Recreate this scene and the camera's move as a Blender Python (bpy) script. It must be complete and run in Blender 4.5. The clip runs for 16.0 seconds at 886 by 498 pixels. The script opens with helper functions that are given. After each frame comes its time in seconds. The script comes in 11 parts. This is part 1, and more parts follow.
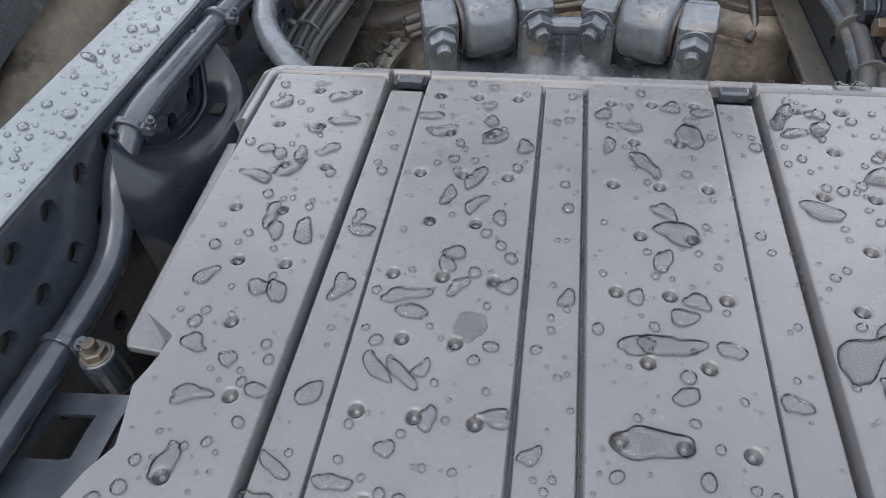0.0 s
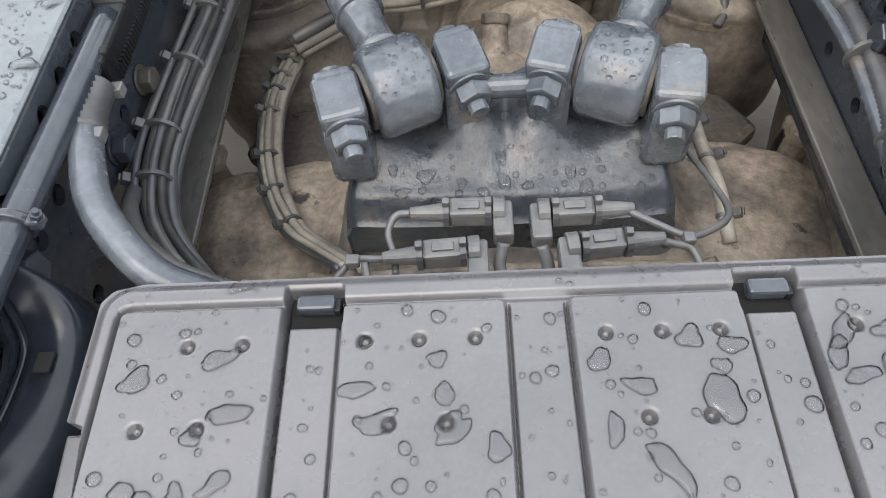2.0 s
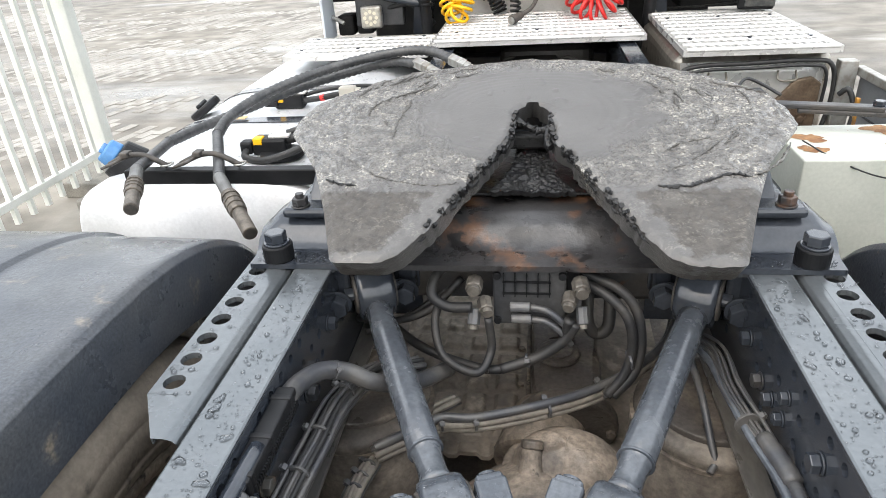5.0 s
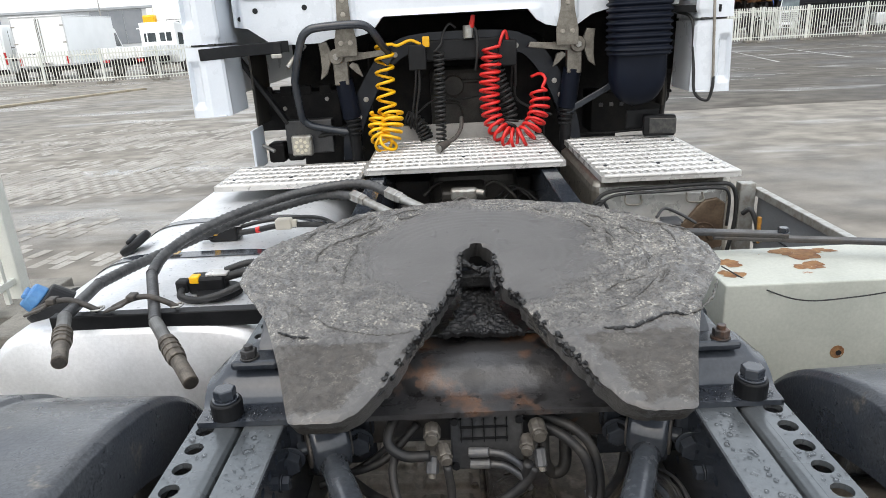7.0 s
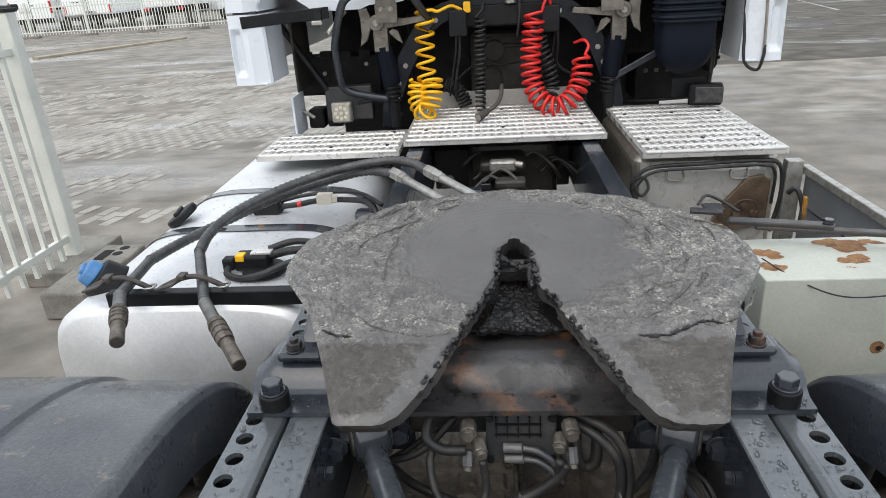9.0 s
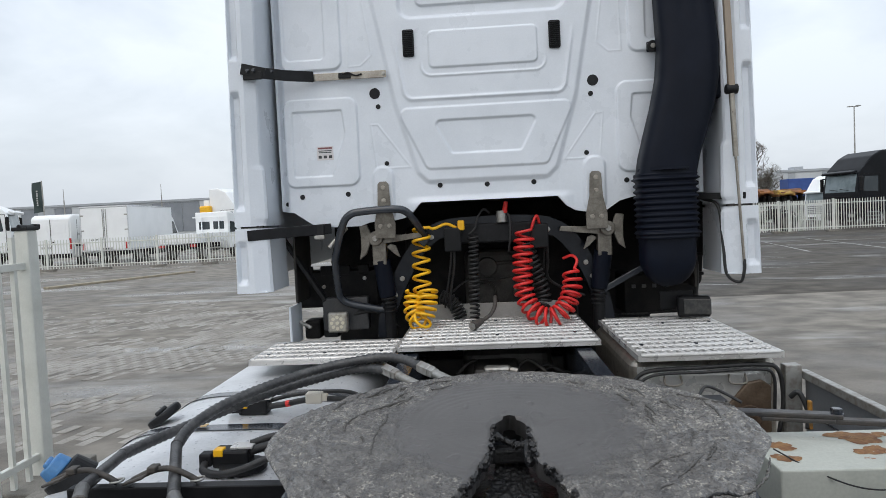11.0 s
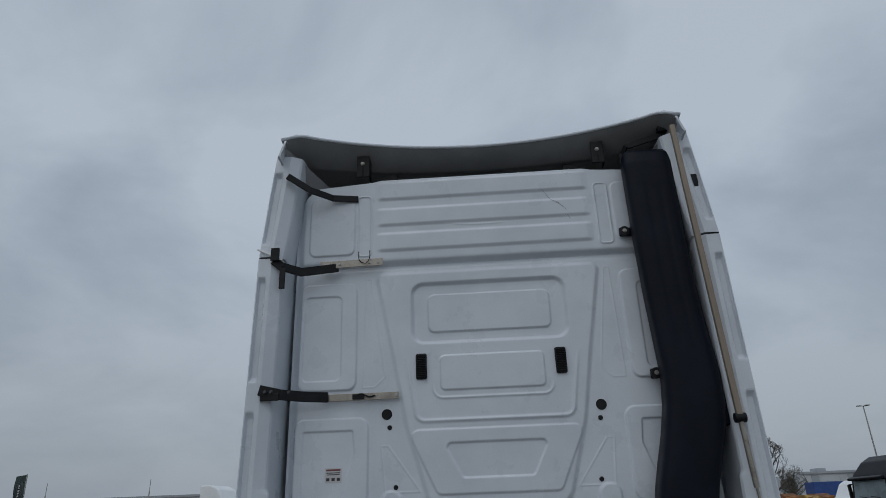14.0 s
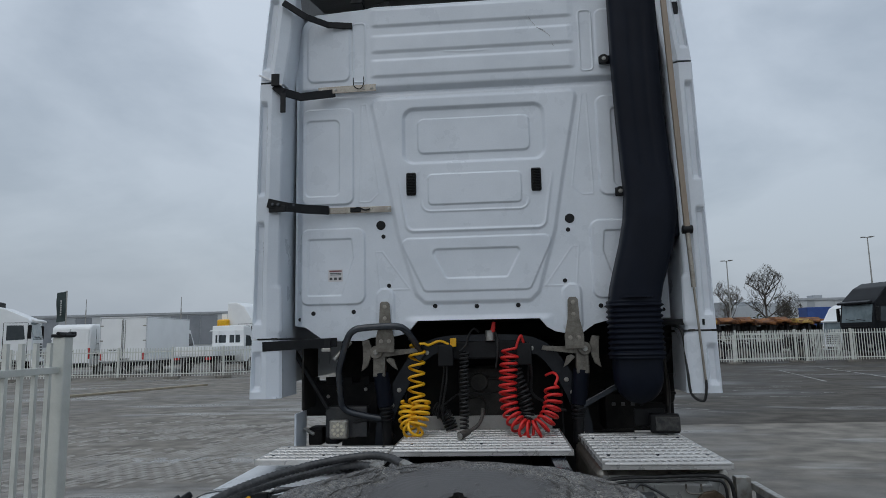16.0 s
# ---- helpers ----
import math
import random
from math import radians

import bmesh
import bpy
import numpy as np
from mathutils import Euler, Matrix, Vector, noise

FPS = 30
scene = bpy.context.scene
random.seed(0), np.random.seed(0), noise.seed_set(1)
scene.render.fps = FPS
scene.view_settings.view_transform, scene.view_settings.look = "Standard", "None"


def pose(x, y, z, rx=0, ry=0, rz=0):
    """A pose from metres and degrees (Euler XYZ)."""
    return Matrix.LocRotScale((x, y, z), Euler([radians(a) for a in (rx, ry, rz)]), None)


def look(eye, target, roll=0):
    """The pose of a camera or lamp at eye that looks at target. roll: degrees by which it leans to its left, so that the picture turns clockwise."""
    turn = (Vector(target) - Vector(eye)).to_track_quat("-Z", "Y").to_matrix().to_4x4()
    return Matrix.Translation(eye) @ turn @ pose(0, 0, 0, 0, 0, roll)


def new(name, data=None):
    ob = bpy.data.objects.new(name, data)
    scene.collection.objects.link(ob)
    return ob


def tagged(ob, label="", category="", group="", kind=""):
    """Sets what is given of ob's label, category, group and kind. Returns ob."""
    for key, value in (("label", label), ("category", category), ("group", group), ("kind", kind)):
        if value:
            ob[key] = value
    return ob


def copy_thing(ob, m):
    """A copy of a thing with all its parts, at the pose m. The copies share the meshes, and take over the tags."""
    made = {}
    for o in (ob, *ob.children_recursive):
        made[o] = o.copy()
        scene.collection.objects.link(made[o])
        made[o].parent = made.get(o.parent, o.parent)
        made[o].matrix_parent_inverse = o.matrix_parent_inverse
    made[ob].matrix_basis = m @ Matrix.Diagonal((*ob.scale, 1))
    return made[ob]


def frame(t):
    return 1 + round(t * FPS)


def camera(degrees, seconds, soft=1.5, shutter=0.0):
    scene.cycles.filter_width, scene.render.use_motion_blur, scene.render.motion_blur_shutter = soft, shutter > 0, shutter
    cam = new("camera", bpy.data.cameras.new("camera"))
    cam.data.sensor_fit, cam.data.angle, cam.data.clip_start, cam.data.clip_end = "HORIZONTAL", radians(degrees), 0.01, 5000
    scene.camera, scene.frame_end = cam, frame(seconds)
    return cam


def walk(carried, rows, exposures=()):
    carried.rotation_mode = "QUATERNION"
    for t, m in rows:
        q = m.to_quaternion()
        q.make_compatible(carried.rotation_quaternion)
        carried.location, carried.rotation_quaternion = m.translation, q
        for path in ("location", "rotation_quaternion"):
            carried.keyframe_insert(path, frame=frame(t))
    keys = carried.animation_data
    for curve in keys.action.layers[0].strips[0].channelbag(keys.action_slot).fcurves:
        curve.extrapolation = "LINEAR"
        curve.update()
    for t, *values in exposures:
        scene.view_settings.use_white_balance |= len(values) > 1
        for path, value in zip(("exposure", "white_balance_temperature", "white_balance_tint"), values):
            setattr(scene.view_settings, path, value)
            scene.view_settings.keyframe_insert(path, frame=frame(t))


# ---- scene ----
cam = camera(68.0, 16.0, soft=0.5)
PATH = [
    (0, (-0.01, -1.101, 1.274), (-0.3, 0.256, -0.166), -4.3),
    (0.5, (-0.002, -0.995, 1.279), (-0.275, 0.364, -0.162), -4.4),
    (1, (-0.01, -0.932, 1.301), (-0.228, 0.44, -0.138), -4.7),
    (1.5, (-0.042, -0.851, 1.291), (-0.168, 0.381, -0.28), -5.7),
    (2, (-0.034, -0.802, 1.314), (-0.132, 0.268, -0.373), -6.8),
    (2.5, (-0.027, -0.789, 1.366), (-0.11, 0.283, -0.321), -6.4),
    (3, (-0.02, -0.812, 1.404), (-0.106, 0.299, -0.257), -5.6),
    (3.5, (-0.03, -0.886, 1.426), (-0.232, 0.451, -0.048), -3.9),
    (3.7, (-0.032, -0.906, 1.428), (-0.276, 0.518, 0.045), -4.2),
    (4, (-0.029, -0.924, 1.457), (-0.291, 0.584, 0.169), -3.9),
    (4.5, (-0.018, -0.91, 1.514), (-0.3, 0.735, 0.412), -3.7),
    (5, (0.007, -0.908, 1.547), (-0.271, 0.841, 0.619), -3.8),
    (5.2, (0.005, -0.917, 1.569), (-0.241, 0.861, 0.687), -3.8),
    (7.3, (-0.037, -0.890, 1.643), (-0.080, 1.004, 1.002), -3.1),
    (7.5, (-0.034, -0.878, 1.688), (-0.135, 0.981, 0.958), -3.2),
    (8, (-0.012, -0.851, 1.752), (-0.176, 0.926, 0.849), -3.6),
    (8.2, (-0.017, -0.853, 1.753), (-0.188, 0.909, 0.823), -3.7),
    (10.3, (-0.042, -0.95, 1.583), (-0.176, 1.024, 1.286), -3.0),
    (10.5, (-0.034, -0.919, 1.574), (-0.166, 1.061, 1.327), -2.9),
    (11, (-0.034, -0.907, 1.589), (-0.159, 1.087, 1.493), -2.7),
    (11.5, (-0.024, -0.924, 1.616), (-0.136, 1.066, 1.782), -2.7),
    (12, (-0.023, -0.931, 1.647), (-0.124, 1.026, 2.044), -2.6),
    (12.5, (-0.029, -0.94, 1.675), (-0.126, 0.987, 2.202), -2.5),
    (13, (-0.038, -0.959, 1.71), (-0.132, 0.936, 2.342), -2.4),
    (13.5, (-0.048, -0.978, 1.719), (-0.141, 0.886, 2.438), -2.2),
    (14, (-0.055, -0.984, 1.718), (-0.151, 0.863, 2.48), -2.1),
    (14.5, (-0.062, -1.011, 1.714), (-0.162, 0.827, 2.496), -1.9),
    (15, (-0.048, -1.087, 1.687), (-0.156, 0.748, 2.474), -1.7),
    (15.5, (0.013, -1.19, 1.629), (-0.116, 0.717, 2.219), -1.5),
    (16, (0.112, -1.307, 1.574), (-0.05, 0.668, 1.841), -1.2),
]
SKY_LOW, SKY_HIGH, SKY_EDGE, SKY_STRENGTH, SUN = (0.645, 0.685, 0.73), (0.95, 0.98, 1.01), (0.585, 0.617, 0.645), 1.0, 0.45
EXPOSURES = [(0.0, 1.34, 6300, 10), (0.5, 1.40, 6350, 10), (1.0, 1.54, 6450, 10), (2.5, 1.69, 6600, 10), (3.5, 1.85, 6600, 10), (4.0, 1.95, 6600, 10), (4.5, 1.87, 6600, 10), (5.2, 1.30, 6500, 10), (7.5, 0.86, 6450, 10), (8.2, 0.84, 6450, 10), (10.3, 0.30, 6250, 10), (11.0, 0.10, 6200, 10), (11.5, -0.24, 6150, 10), (12.0, -0.45, 6100, 9), (12.5, -0.55, 6000, 9), (13.0, -0.75, 5900, 8), (14.0, -1.1, 5850, 8), (15.0, -1.15, 5850, 8), (15.5, -1.19, 5850, 8), (16.0, -0.75, 5850, 8)]
walk(cam, [(t, look(eye, target, roll)) for t, eye, target, roll in PATH], EXPOSURES)

# ---- light ----
world = bpy.data.worlds.new("sky")
scene.world = world
world.use_nodes = True
wn, wl = world.node_tree.nodes, world.node_tree.links
wn.clear()


def wnode(kind, **kw):
    n = wn.new(kind)
    for k, v in kw.items():
        n.inputs[k].default_value = v
    return n


sky = wn.new("ShaderNodeTexSky")
sky.sky_type, sky.sun_disc = "NISHITA", False
sky.sun_elevation, sky.sun_rotation = radians(48), radians(200)
sky.dust_density, sky.air_density = 6.0, 1.5
wco = wn.new("ShaderNodeTexCoord")
wsep = wn.new("ShaderNodeSeparateXYZ")
wl.new(wco.outputs["Generated"], wsep.inputs[0])
wz = wn.new("ShaderNodeMath")
wz.operation = "MAXIMUM"
wz.inputs[1].default_value = 0.0
wl.new(wsep.outputs["Z"], wz.inputs[0])
wza = wn.new("ShaderNodeMath")
wza.operation = "ADD"
wza.inputs[1].default_value = 0.42
wl.new(wz.outputs[0], wza.inputs[0])
wdiv = wn.new("ShaderNodeVectorMath")
wdiv.operation = "DIVIDE"
wcomb = wn.new("ShaderNodeCombineXYZ")
for s in "XYZ":
    wl.new(wza.outputs[0], wcomb.inputs[s])
wl.new(wco.outputs["Generated"], wdiv.inputs[0])
wl.new(wcomb.outputs[0], wdiv.inputs[1])
wn1 = wnode("ShaderNodeTexNoise", Scale=1.9, Detail=6.0, Roughness=0.52, Distortion=0.25)
wl.new(wdiv.outputs[0], wn1.inputs["Vector"])
wr = wn.new("ShaderNodeValToRGB")
wr.color_ramp.elements[0].position, wr.color_ramp.elements[0].color = 0.41, (*SKY_LOW, 1)
wr.color_ramp.elements[1].position, wr.color_ramp.elements[1].color = 0.62, (*SKY_HIGH, 1)
wl.new(wn1.outputs["Fac"], wr.inputs["Fac"])
# paler towards the horizon, as thick cloud is
whz = wn.new("ShaderNodeMapRange")
whz.inputs["From Min"].default_value, whz.inputs["From Max"].default_value = 0.0, 0.45
whz.inputs["To Min"].default_value, whz.inputs["To Max"].default_value = 0.8, 0.0
wl.new(wz.outputs[0], whz.inputs["Value"])
wmix = wn.new("ShaderNodeMix")
wmix.data_type = "RGBA"
wmix.inputs["B"].default_value = (*SKY_EDGE, 1)
wl.new(whz.outputs[0], wmix.inputs["Factor"])
wl.new(wr.outputs["Color"], wmix.inputs["A"])
wsc = wn.new("ShaderNodeMix")
wsc.data_type, wsc.blend_type = "RGBA", "ADD"
wsc.inputs["Factor"].default_value = 0.03
wl.new(wmix.outputs["Result"], wsc.inputs["A"])
wl.new(sky.outputs["Color"], wsc.inputs["B"])
wbg = wnode("ShaderNodeBackground", Strength=SKY_STRENGTH)
wl.new(wsc.outputs["Result"], wbg.inputs["Color"])
wout = wn.new("ShaderNodeOutputWorld")
wl.new(wbg.outputs[0], wout.inputs["Surface"])

sun = new("sun", bpy.data.lights.new("sun", "SUN"))
sun.data.energy, sun.data.angle, sun.data.color = SUN, radians(40), (1.0, 0.97, 0.93)
sun.matrix_world = look((0, 0, 0), (0.15, 0.32, -0.93))


# ---- materials ----
def mat(name, colour, rough=0.5, metal=0.0, second=None, scale=8.0, low=0.42, high=0.62, grain=0.0, grain_scale=120.0,
        bump=0.0, bump_scale=60.0, rough_var=0.0, coat=0.0, third=None, third_scale=30.0, third_cut=(0.6, 0.68), detail=6.0,
        stretch=None, rand=0.0, spec=0.5):
    """A surface with a base colour, larger stains of a second and small marks of a third colour, grain and fine relief."""
    m = bpy.data.materials.new(name)
    m.use_nodes = True
    n, l = m.node_tree.nodes, m.node_tree.links
    b = n["Principled BSDF"]
    b.inputs["Roughness"].default_value, b.inputs["Metallic"].default_value = rough, metal
    b.inputs["Coat Weight"].default_value = coat
    b.inputs["Coat Roughness"].default_value = 0.08
    b.inputs["Specular IOR Level"].default_value = spec
    co = n.new("ShaderNodeTexCoord")
    src = co.outputs["Object"]
    if stretch:
        mp = n.new("ShaderNodeMapping")
        mp.inputs["Scale"].default_value = stretch
        l.new(src, mp.inputs["Vector"])
        src = mp.outputs["Vector"]
    col = None

    def tex(sc, det=detail, ro=0.6):
        t = n.new("ShaderNodeTexNoise")
        t.inputs["Scale"].default_value, t.inputs["Detail"].default_value, t.inputs["Roughness"].default_value = sc, det, ro
        l.new(src, t.inputs["Vector"])
        return t.outputs["Fac"]

    def ranged(fac, a, z, lo=0.0, hi=1.0):
        r = n.new("ShaderNodeMapRange")
        r.inputs["From Min"].default_value, r.inputs["From Max"].default_value = a, z
        r.inputs["To Min"].default_value, r.inputs["To Max"].default_value = lo, hi
        l.new(fac, r.inputs["Value"])
        return r.outputs["Result"]

    def blend(fac, a, z, how="MIX"):
        x = n.new("ShaderNodeMix")
        x.data_type, x.blend_type = "RGBA", how
        if isinstance(fac, float):
            x.inputs["Factor"].default_value = fac
        else:
            l.new(fac, x.inputs["Factor"])
        for key, v in (("A", a), ("B", z)):
            if isinstance(v, tuple):
                x.inputs[key].default_value = (*v, 1)
            else:
                l.new(v, x.inputs[key])
        return x.outputs["Result"]

    col = colour
    stain = None
    if second:
        stain = ranged(tex(scale), low, high)
        col = blend(stain, colour, second)
    if third:
        col = blend(ranged(tex(third_scale), *third_cut), col, third)
    if grain:
        g = ranged(tex(grain_scale, 3.0), 0.3, 0.7, 1 - grain, 1 + grain)
        gc = n.new("ShaderNodeCombineColor")
        for s in ("Red", "Green", "Blue"):
            l.new(g, gc.inputs[s])
        col = blend(1.0, col, gc.outputs["Color"], "MULTIPLY")
    if rand:
        oi = n.new("ShaderNodeObjectInfo")
        r = ranged(oi.outputs["Random"], 0, 1, 1 - rand, 1 + rand)
        rc = n.new("ShaderNodeCombineColor")
        for s in ("Red", "Green", "Blue"):
            l.new(r, rc.inputs[s])
        col = blend(1.0, col, rc.outputs["Color"], "MULTIPLY")
    if isinstance(col, tuple):
        b.inputs["Base Color"].default_value = (*col, 1)
    else:
        l.new(col, b.inputs["Base Color"])
    if rough_var:
        l.new(ranged(tex(scale * 2.3), 0.3, 0.7, max(0.03, rough - rough_var), min(1, rough + rough_var)), b.inputs["Roughness"])
    if bump:
        bp = n.new("ShaderNodeBump")
        bp.inputs["Strength"].default_value, bp.inputs["Distance"].default_value = min(1.0, bump), 0.004
        l.new(tex(bump_scale, 5.0), bp.inputs["Height"])
        l.new(bp.outputs["Normal"], b.inputs["Normal"])
    return m


CHASSIS = mat("chassis_paint", (0.026, 0.031, 0.040), 0.17, second=(0.037, 0.042, 0.051), scale=9, rough_var=0.06, grain=0.15, bump=0.05, bump_scale=60, coat=0.2, third=(0.060, 0.053, 0.045), third_scale=6, third_cut=(0.62, 0.76))
# same chassis paint, lightened for the sky reflected on upward faces
RAILTOP = mat("sky_lit_chassis_paint", (0.124, 0.137, 0.147), 0.25, metal=0.5, second=(0.150, 0.162, 0.171), scale=6, rough_var=0.06, grain=0.08, bump=0.10, bump_scale=90)
CHASSIS_DIRTY = mat("chassis_paint_dusty", (0.026, 0.028, 0.032), 0.45, second=(0.052, 0.045, 0.038), scale=7, rough_var=0.15, grain=0.2, bump=0.2, third=(0.07, 0.036, 0.02), third_scale=22, third_cut=(0.66, 0.72))
PIPEPAINT = mat("wet_navy_paint", (0.020, 0.025, 0.034), 0.22, second=(0.032, 0.037, 0.046), scale=18, rough_var=0.08, grain=0.1, bump=0.1, bump_scale=60, coat=0.3)
BOWLPAINT = mat("deep_navy_paint", (0.010, 0.0125, 0.018), 0.20, second=(0.015, 0.018, 0.024), scale=14, rough_var=0.06, grain=0.1, spec=0.36)
GREYPAINT = mat("wet_grey_paint", (0.054, 0.062, 0.074), 0.22, metal=0.05, second=(0.094, 0.104, 0.118), scale=14, rough_var=0.10, grain=0.18, bump=0.2, bump_scale=60, third=(0.13, 0.105, 0.078), third_scale=10, third_cut=(0.62, 0.74), coat=0.25)
RODPAINT = mat("wet_rod_paint", (0.056, 0.063, 0.074), 0.24, second=(0.086, 0.095, 0.107), scale=16, rough_var=0.08, grain=0.18, bump=0.22, bump_scale=60, third=(0.15, 0.125, 0.095), third_scale=11, third_cut=(0.66, 0.74), coat=0.3)
CASTING = mat("wet_grey_casting", (0.030, 0.036, 0.045), 0.30, second=(0.068, 0.074, 0.083), scale=9, low=0.40, high=0.64, rough_var=0.16, grain=0.25, bump=0.45, bump_scale=45, third=(0.16, 0.135, 0.105), third_scale=8, third_cut=(0.62, 0.74))
CASTFOOT = mat("dirty_grey_casting", (0.085, 0.085, 0.088), 0.42, second=(0.185, 0.155, 0.125), scale=8, low=0.44, high=0.62, rough_var=0.15, grain=0.2, bump=0.3, bump_scale=60)
PLASTIC = mat("grey_moulded_plastic", (0.080, 0.079, 0.085), 0.28, second=(0.104, 0.101, 0.106), scale=5, rough_var=0.08, grain=0.05, grain_scale=300, third=(0.17, 0.165, 0.165), third_scale=60, third_cut=(0.70, 0.76), coat=0.35)
# dimple cones: water and recess shade both put into a darker grey
DIMPLE = mat("shaded_wet_dimple", (0.048, 0.047, 0.051), 0.12, second=(0.060, 0.058, 0.062), scale=40)
DIRT = mat("road_dirt_on_steel", (0.245, 0.202, 0.160), 0.62, second=(0.105, 0.089, 0.075), scale=9, low=0.45, high=0.60, grain=0.34, grain_scale=90, bump=0.8, bump_scale=55, third=(0.035, 0.030, 0.027), third_scale=24, third_cut=(0.64, 0.69), rough_var=0.2)
SHIELDMAT = mat("dusty_shield", (0.270, 0.232, 0.190), 0.58, second=(0.135, 0.114, 0.093), scale=7, low=0.40, high=0.60, grain=0.22, grain_scale=60, bump=0.35, bump_scale=50, third=(0.34, 0.295, 0.24), third_scale=13, third_cut=(0.57, 0.66), rough_var=0.15)
DIRT_DARK = mat("dark_oily_dirt", (0.066, 0.057, 0.050), 0.5, second=(0.165, 0.136, 0.108), scale=9, low=0.48, high=0.62, grain=0.3, bump=0.7, bump_scale=55, rough_var=0.25)
DUSTY_RUBBER = mat("dusty_rubber", (0.190, 0.164, 0.136), 0.66, second=(0.062, 0.053, 0.045), scale=7, low=0.42, high=0.60, grain=0.25, bump=0.45, bump_scale=50, rough_var=0.15, third=(0.185, 0.158, 0.125), third_scale=20, third_cut=(0.62, 0.70))
WHITE = mat("white_cab_paint", (0.715, 0.757, 0.81), 0.32, second=(0.645, 0.688, 0.74), scale=2.2, rough_var=0.08, grain=0.02, coat=0.3, third=(0.5, 0.5, 0.49), third_scale=26, third_cut=(0.72, 0.80))
# spoiler underside: its shade is put into a darker grey
WHITE_IN = mat("shaded_spoiler_grey", (0.285, 0.29, 0.295), 0.5, second=(0.225, 0.23, 0.235), scale=3, grain=0.06)
WHITE_WORN = mat("worn_white_paint", (0.46, 0.475, 0.425), 0.55, second=(0.40, 0.415, 0.37), scale=5, grain=0.06, bump=0.1, third=(0.26, 0.12, 0.05), third_scale=6, third_cut=(0.655, 0.665))
ALU = mat("tank_aluminium", (0.71, 0.72, 0.735), 0.46, metal=0.5, second=(0.63, 0.64, 0.65), scale=5, rough_var=0.10, grain=0.06, bump=0.10, bump_scale=200)
DECKALU = mat("tread_plate_aluminium", (0.60, 0.595, 0.58), 0.30, metal=0.4, second=(0.52, 0.51, 0.49), scale=6, rough_var=0.10, grain=0.05)
DECKBASE = mat("dull_tread_aluminium", (0.44, 0.435, 0.42), 0.40, metal=0.35, second=(0.37, 0.36, 0.34), scale=5, rough_var=0.10, grain=0.06, third=(0.34, 0.29, 0.225), third_scale=8, third_cut=(0.64, 0.78))
STEEL = mat("stainless_steel", (0.37, 0.345, 0.30), 0.36, metal=0.75, second=(0.28, 0.255, 0.22), scale=20, rough_var=0.1, grain=0.1)
ZINC = mat("zinc_fitting", (0.42, 0.42, 0.40), 0.42, metal=0.7, second=(0.30, 0.28, 0.25), scale=30, rough_var=0.1)
FITTING = mat("dusty_fitting", (0.17, 0.155, 0.135), 0.5, metal=0.4, second=(0.10, 0.09, 0.078), scale=40, grain=0.2, bump=0.2)
AIRLINE = mat("dusty_air_line", (0.014, 0.0145, 0.016), 0.55, second=(0.034, 0.031, 0.028), scale=16, grain=0.15)
DULLSTEEL = mat("dull_ferrule", (0.17, 0.17, 0.165), 0.42, metal=0.6, second=(0.10, 0.098, 0.094), scale=30, grain=0.15)
BRASS = mat("tarnished_coupler", (0.155, 0.135, 0.112), 0.5, metal=0.6, second=(0.085, 0.074, 0.062), scale=40, grain=0.15, bump=0.2)
RUSTSTEEL = mat("rusted_plate", (0.036, 0.035, 0.036), 0.34, second=(0.19, 0.088, 0.040), scale=8, low=0.50, high=0.66, grain=0.2, bump=0.3, rough_var=0.16, third=(0.014, 0.013, 0.013), third_scale=11, third_cut=(0.58, 0.62))
FLANGE = mat("damp_flange_paint", (0.078, 0.075, 0.070), 0.34, second=(0.128, 0.117, 0.101), scale=9, low=0.45, high=0.66, rough_var=0.14, grain=0.2, bump=0.15, third=(0.20, 0.185, 0.16), third_scale=17, third_cut=(0.66, 0.70), stretch=(1, 0.35, 1))
RUSTBOLT = mat("rust_tinged_bolt", (0.085, 0.080, 0.072), 0.42, metal=0.3, second=(0.115, 0.080, 0.055), scale=45, low=0.48, high=0.6, grain=0.2, bump=0.2)
RUST = mat("bare_rust", (0.27, 0.145, 0.060), 0.8, second=(0.17, 0.075, 0.032), scale=34, third=(0.42, 0.40, 0.34), third_scale=55, third_cut=(0.64, 0.68), grain=0.2, bump=0.4)
BLACK = mat("black_plastic", (0.0065, 0.007, 0.008), 0.48, second=(0.013, 0.0135, 0.015), scale=12, grain=0.12, bump=0.08, bump_scale=300, spec=0.26)
DUCT = mat("black_duct_plastic", (0.0034, 0.0054, 0.0118), 0.46, second=(0.0052, 0.0078, 0.0160), scale=4, grain=0.08, rough_var=0.06, bump=0.05, bump_scale=400, spec=0.16)
GUARD = mat("mudguard_plastic", (0.036, 0.042, 0.053), 0.34, second=(0.058, 0.061, 0.066), scale=3.5, grain=0.38, grain_scale=220, bump=0.20, bump_scale=160, third=(0.17, 0.145, 0.115), third_scale=16, third_cut=(0.62, 0.72), rough_var=0.14, coat=0.15)
TYRE = mat("dusty_tyre", (0.215, 0.182, 0.145), 0.9, second=(0.15, 0.126, 0.10), scale=7, grain=0.15, bump=0.25, bump_scale=90, third=(0.08, 0.07, 0.058), third_scale=18, third_cut=(0.62, 0.7))
CABLE = mat("cable_sleeve", (0.046, 0.048, 0.054), 0.32, second=(0.088, 0.084, 0.079), scale=14, grain=0.12, bump=0.1)
CABLE_DIRTY = mat("dirty_cable_sleeve", (0.15, 0.135, 0.118), 0.55, second=(0.25, 0.225, 0.19), scale=18, grain=0.15, bump=0.2)
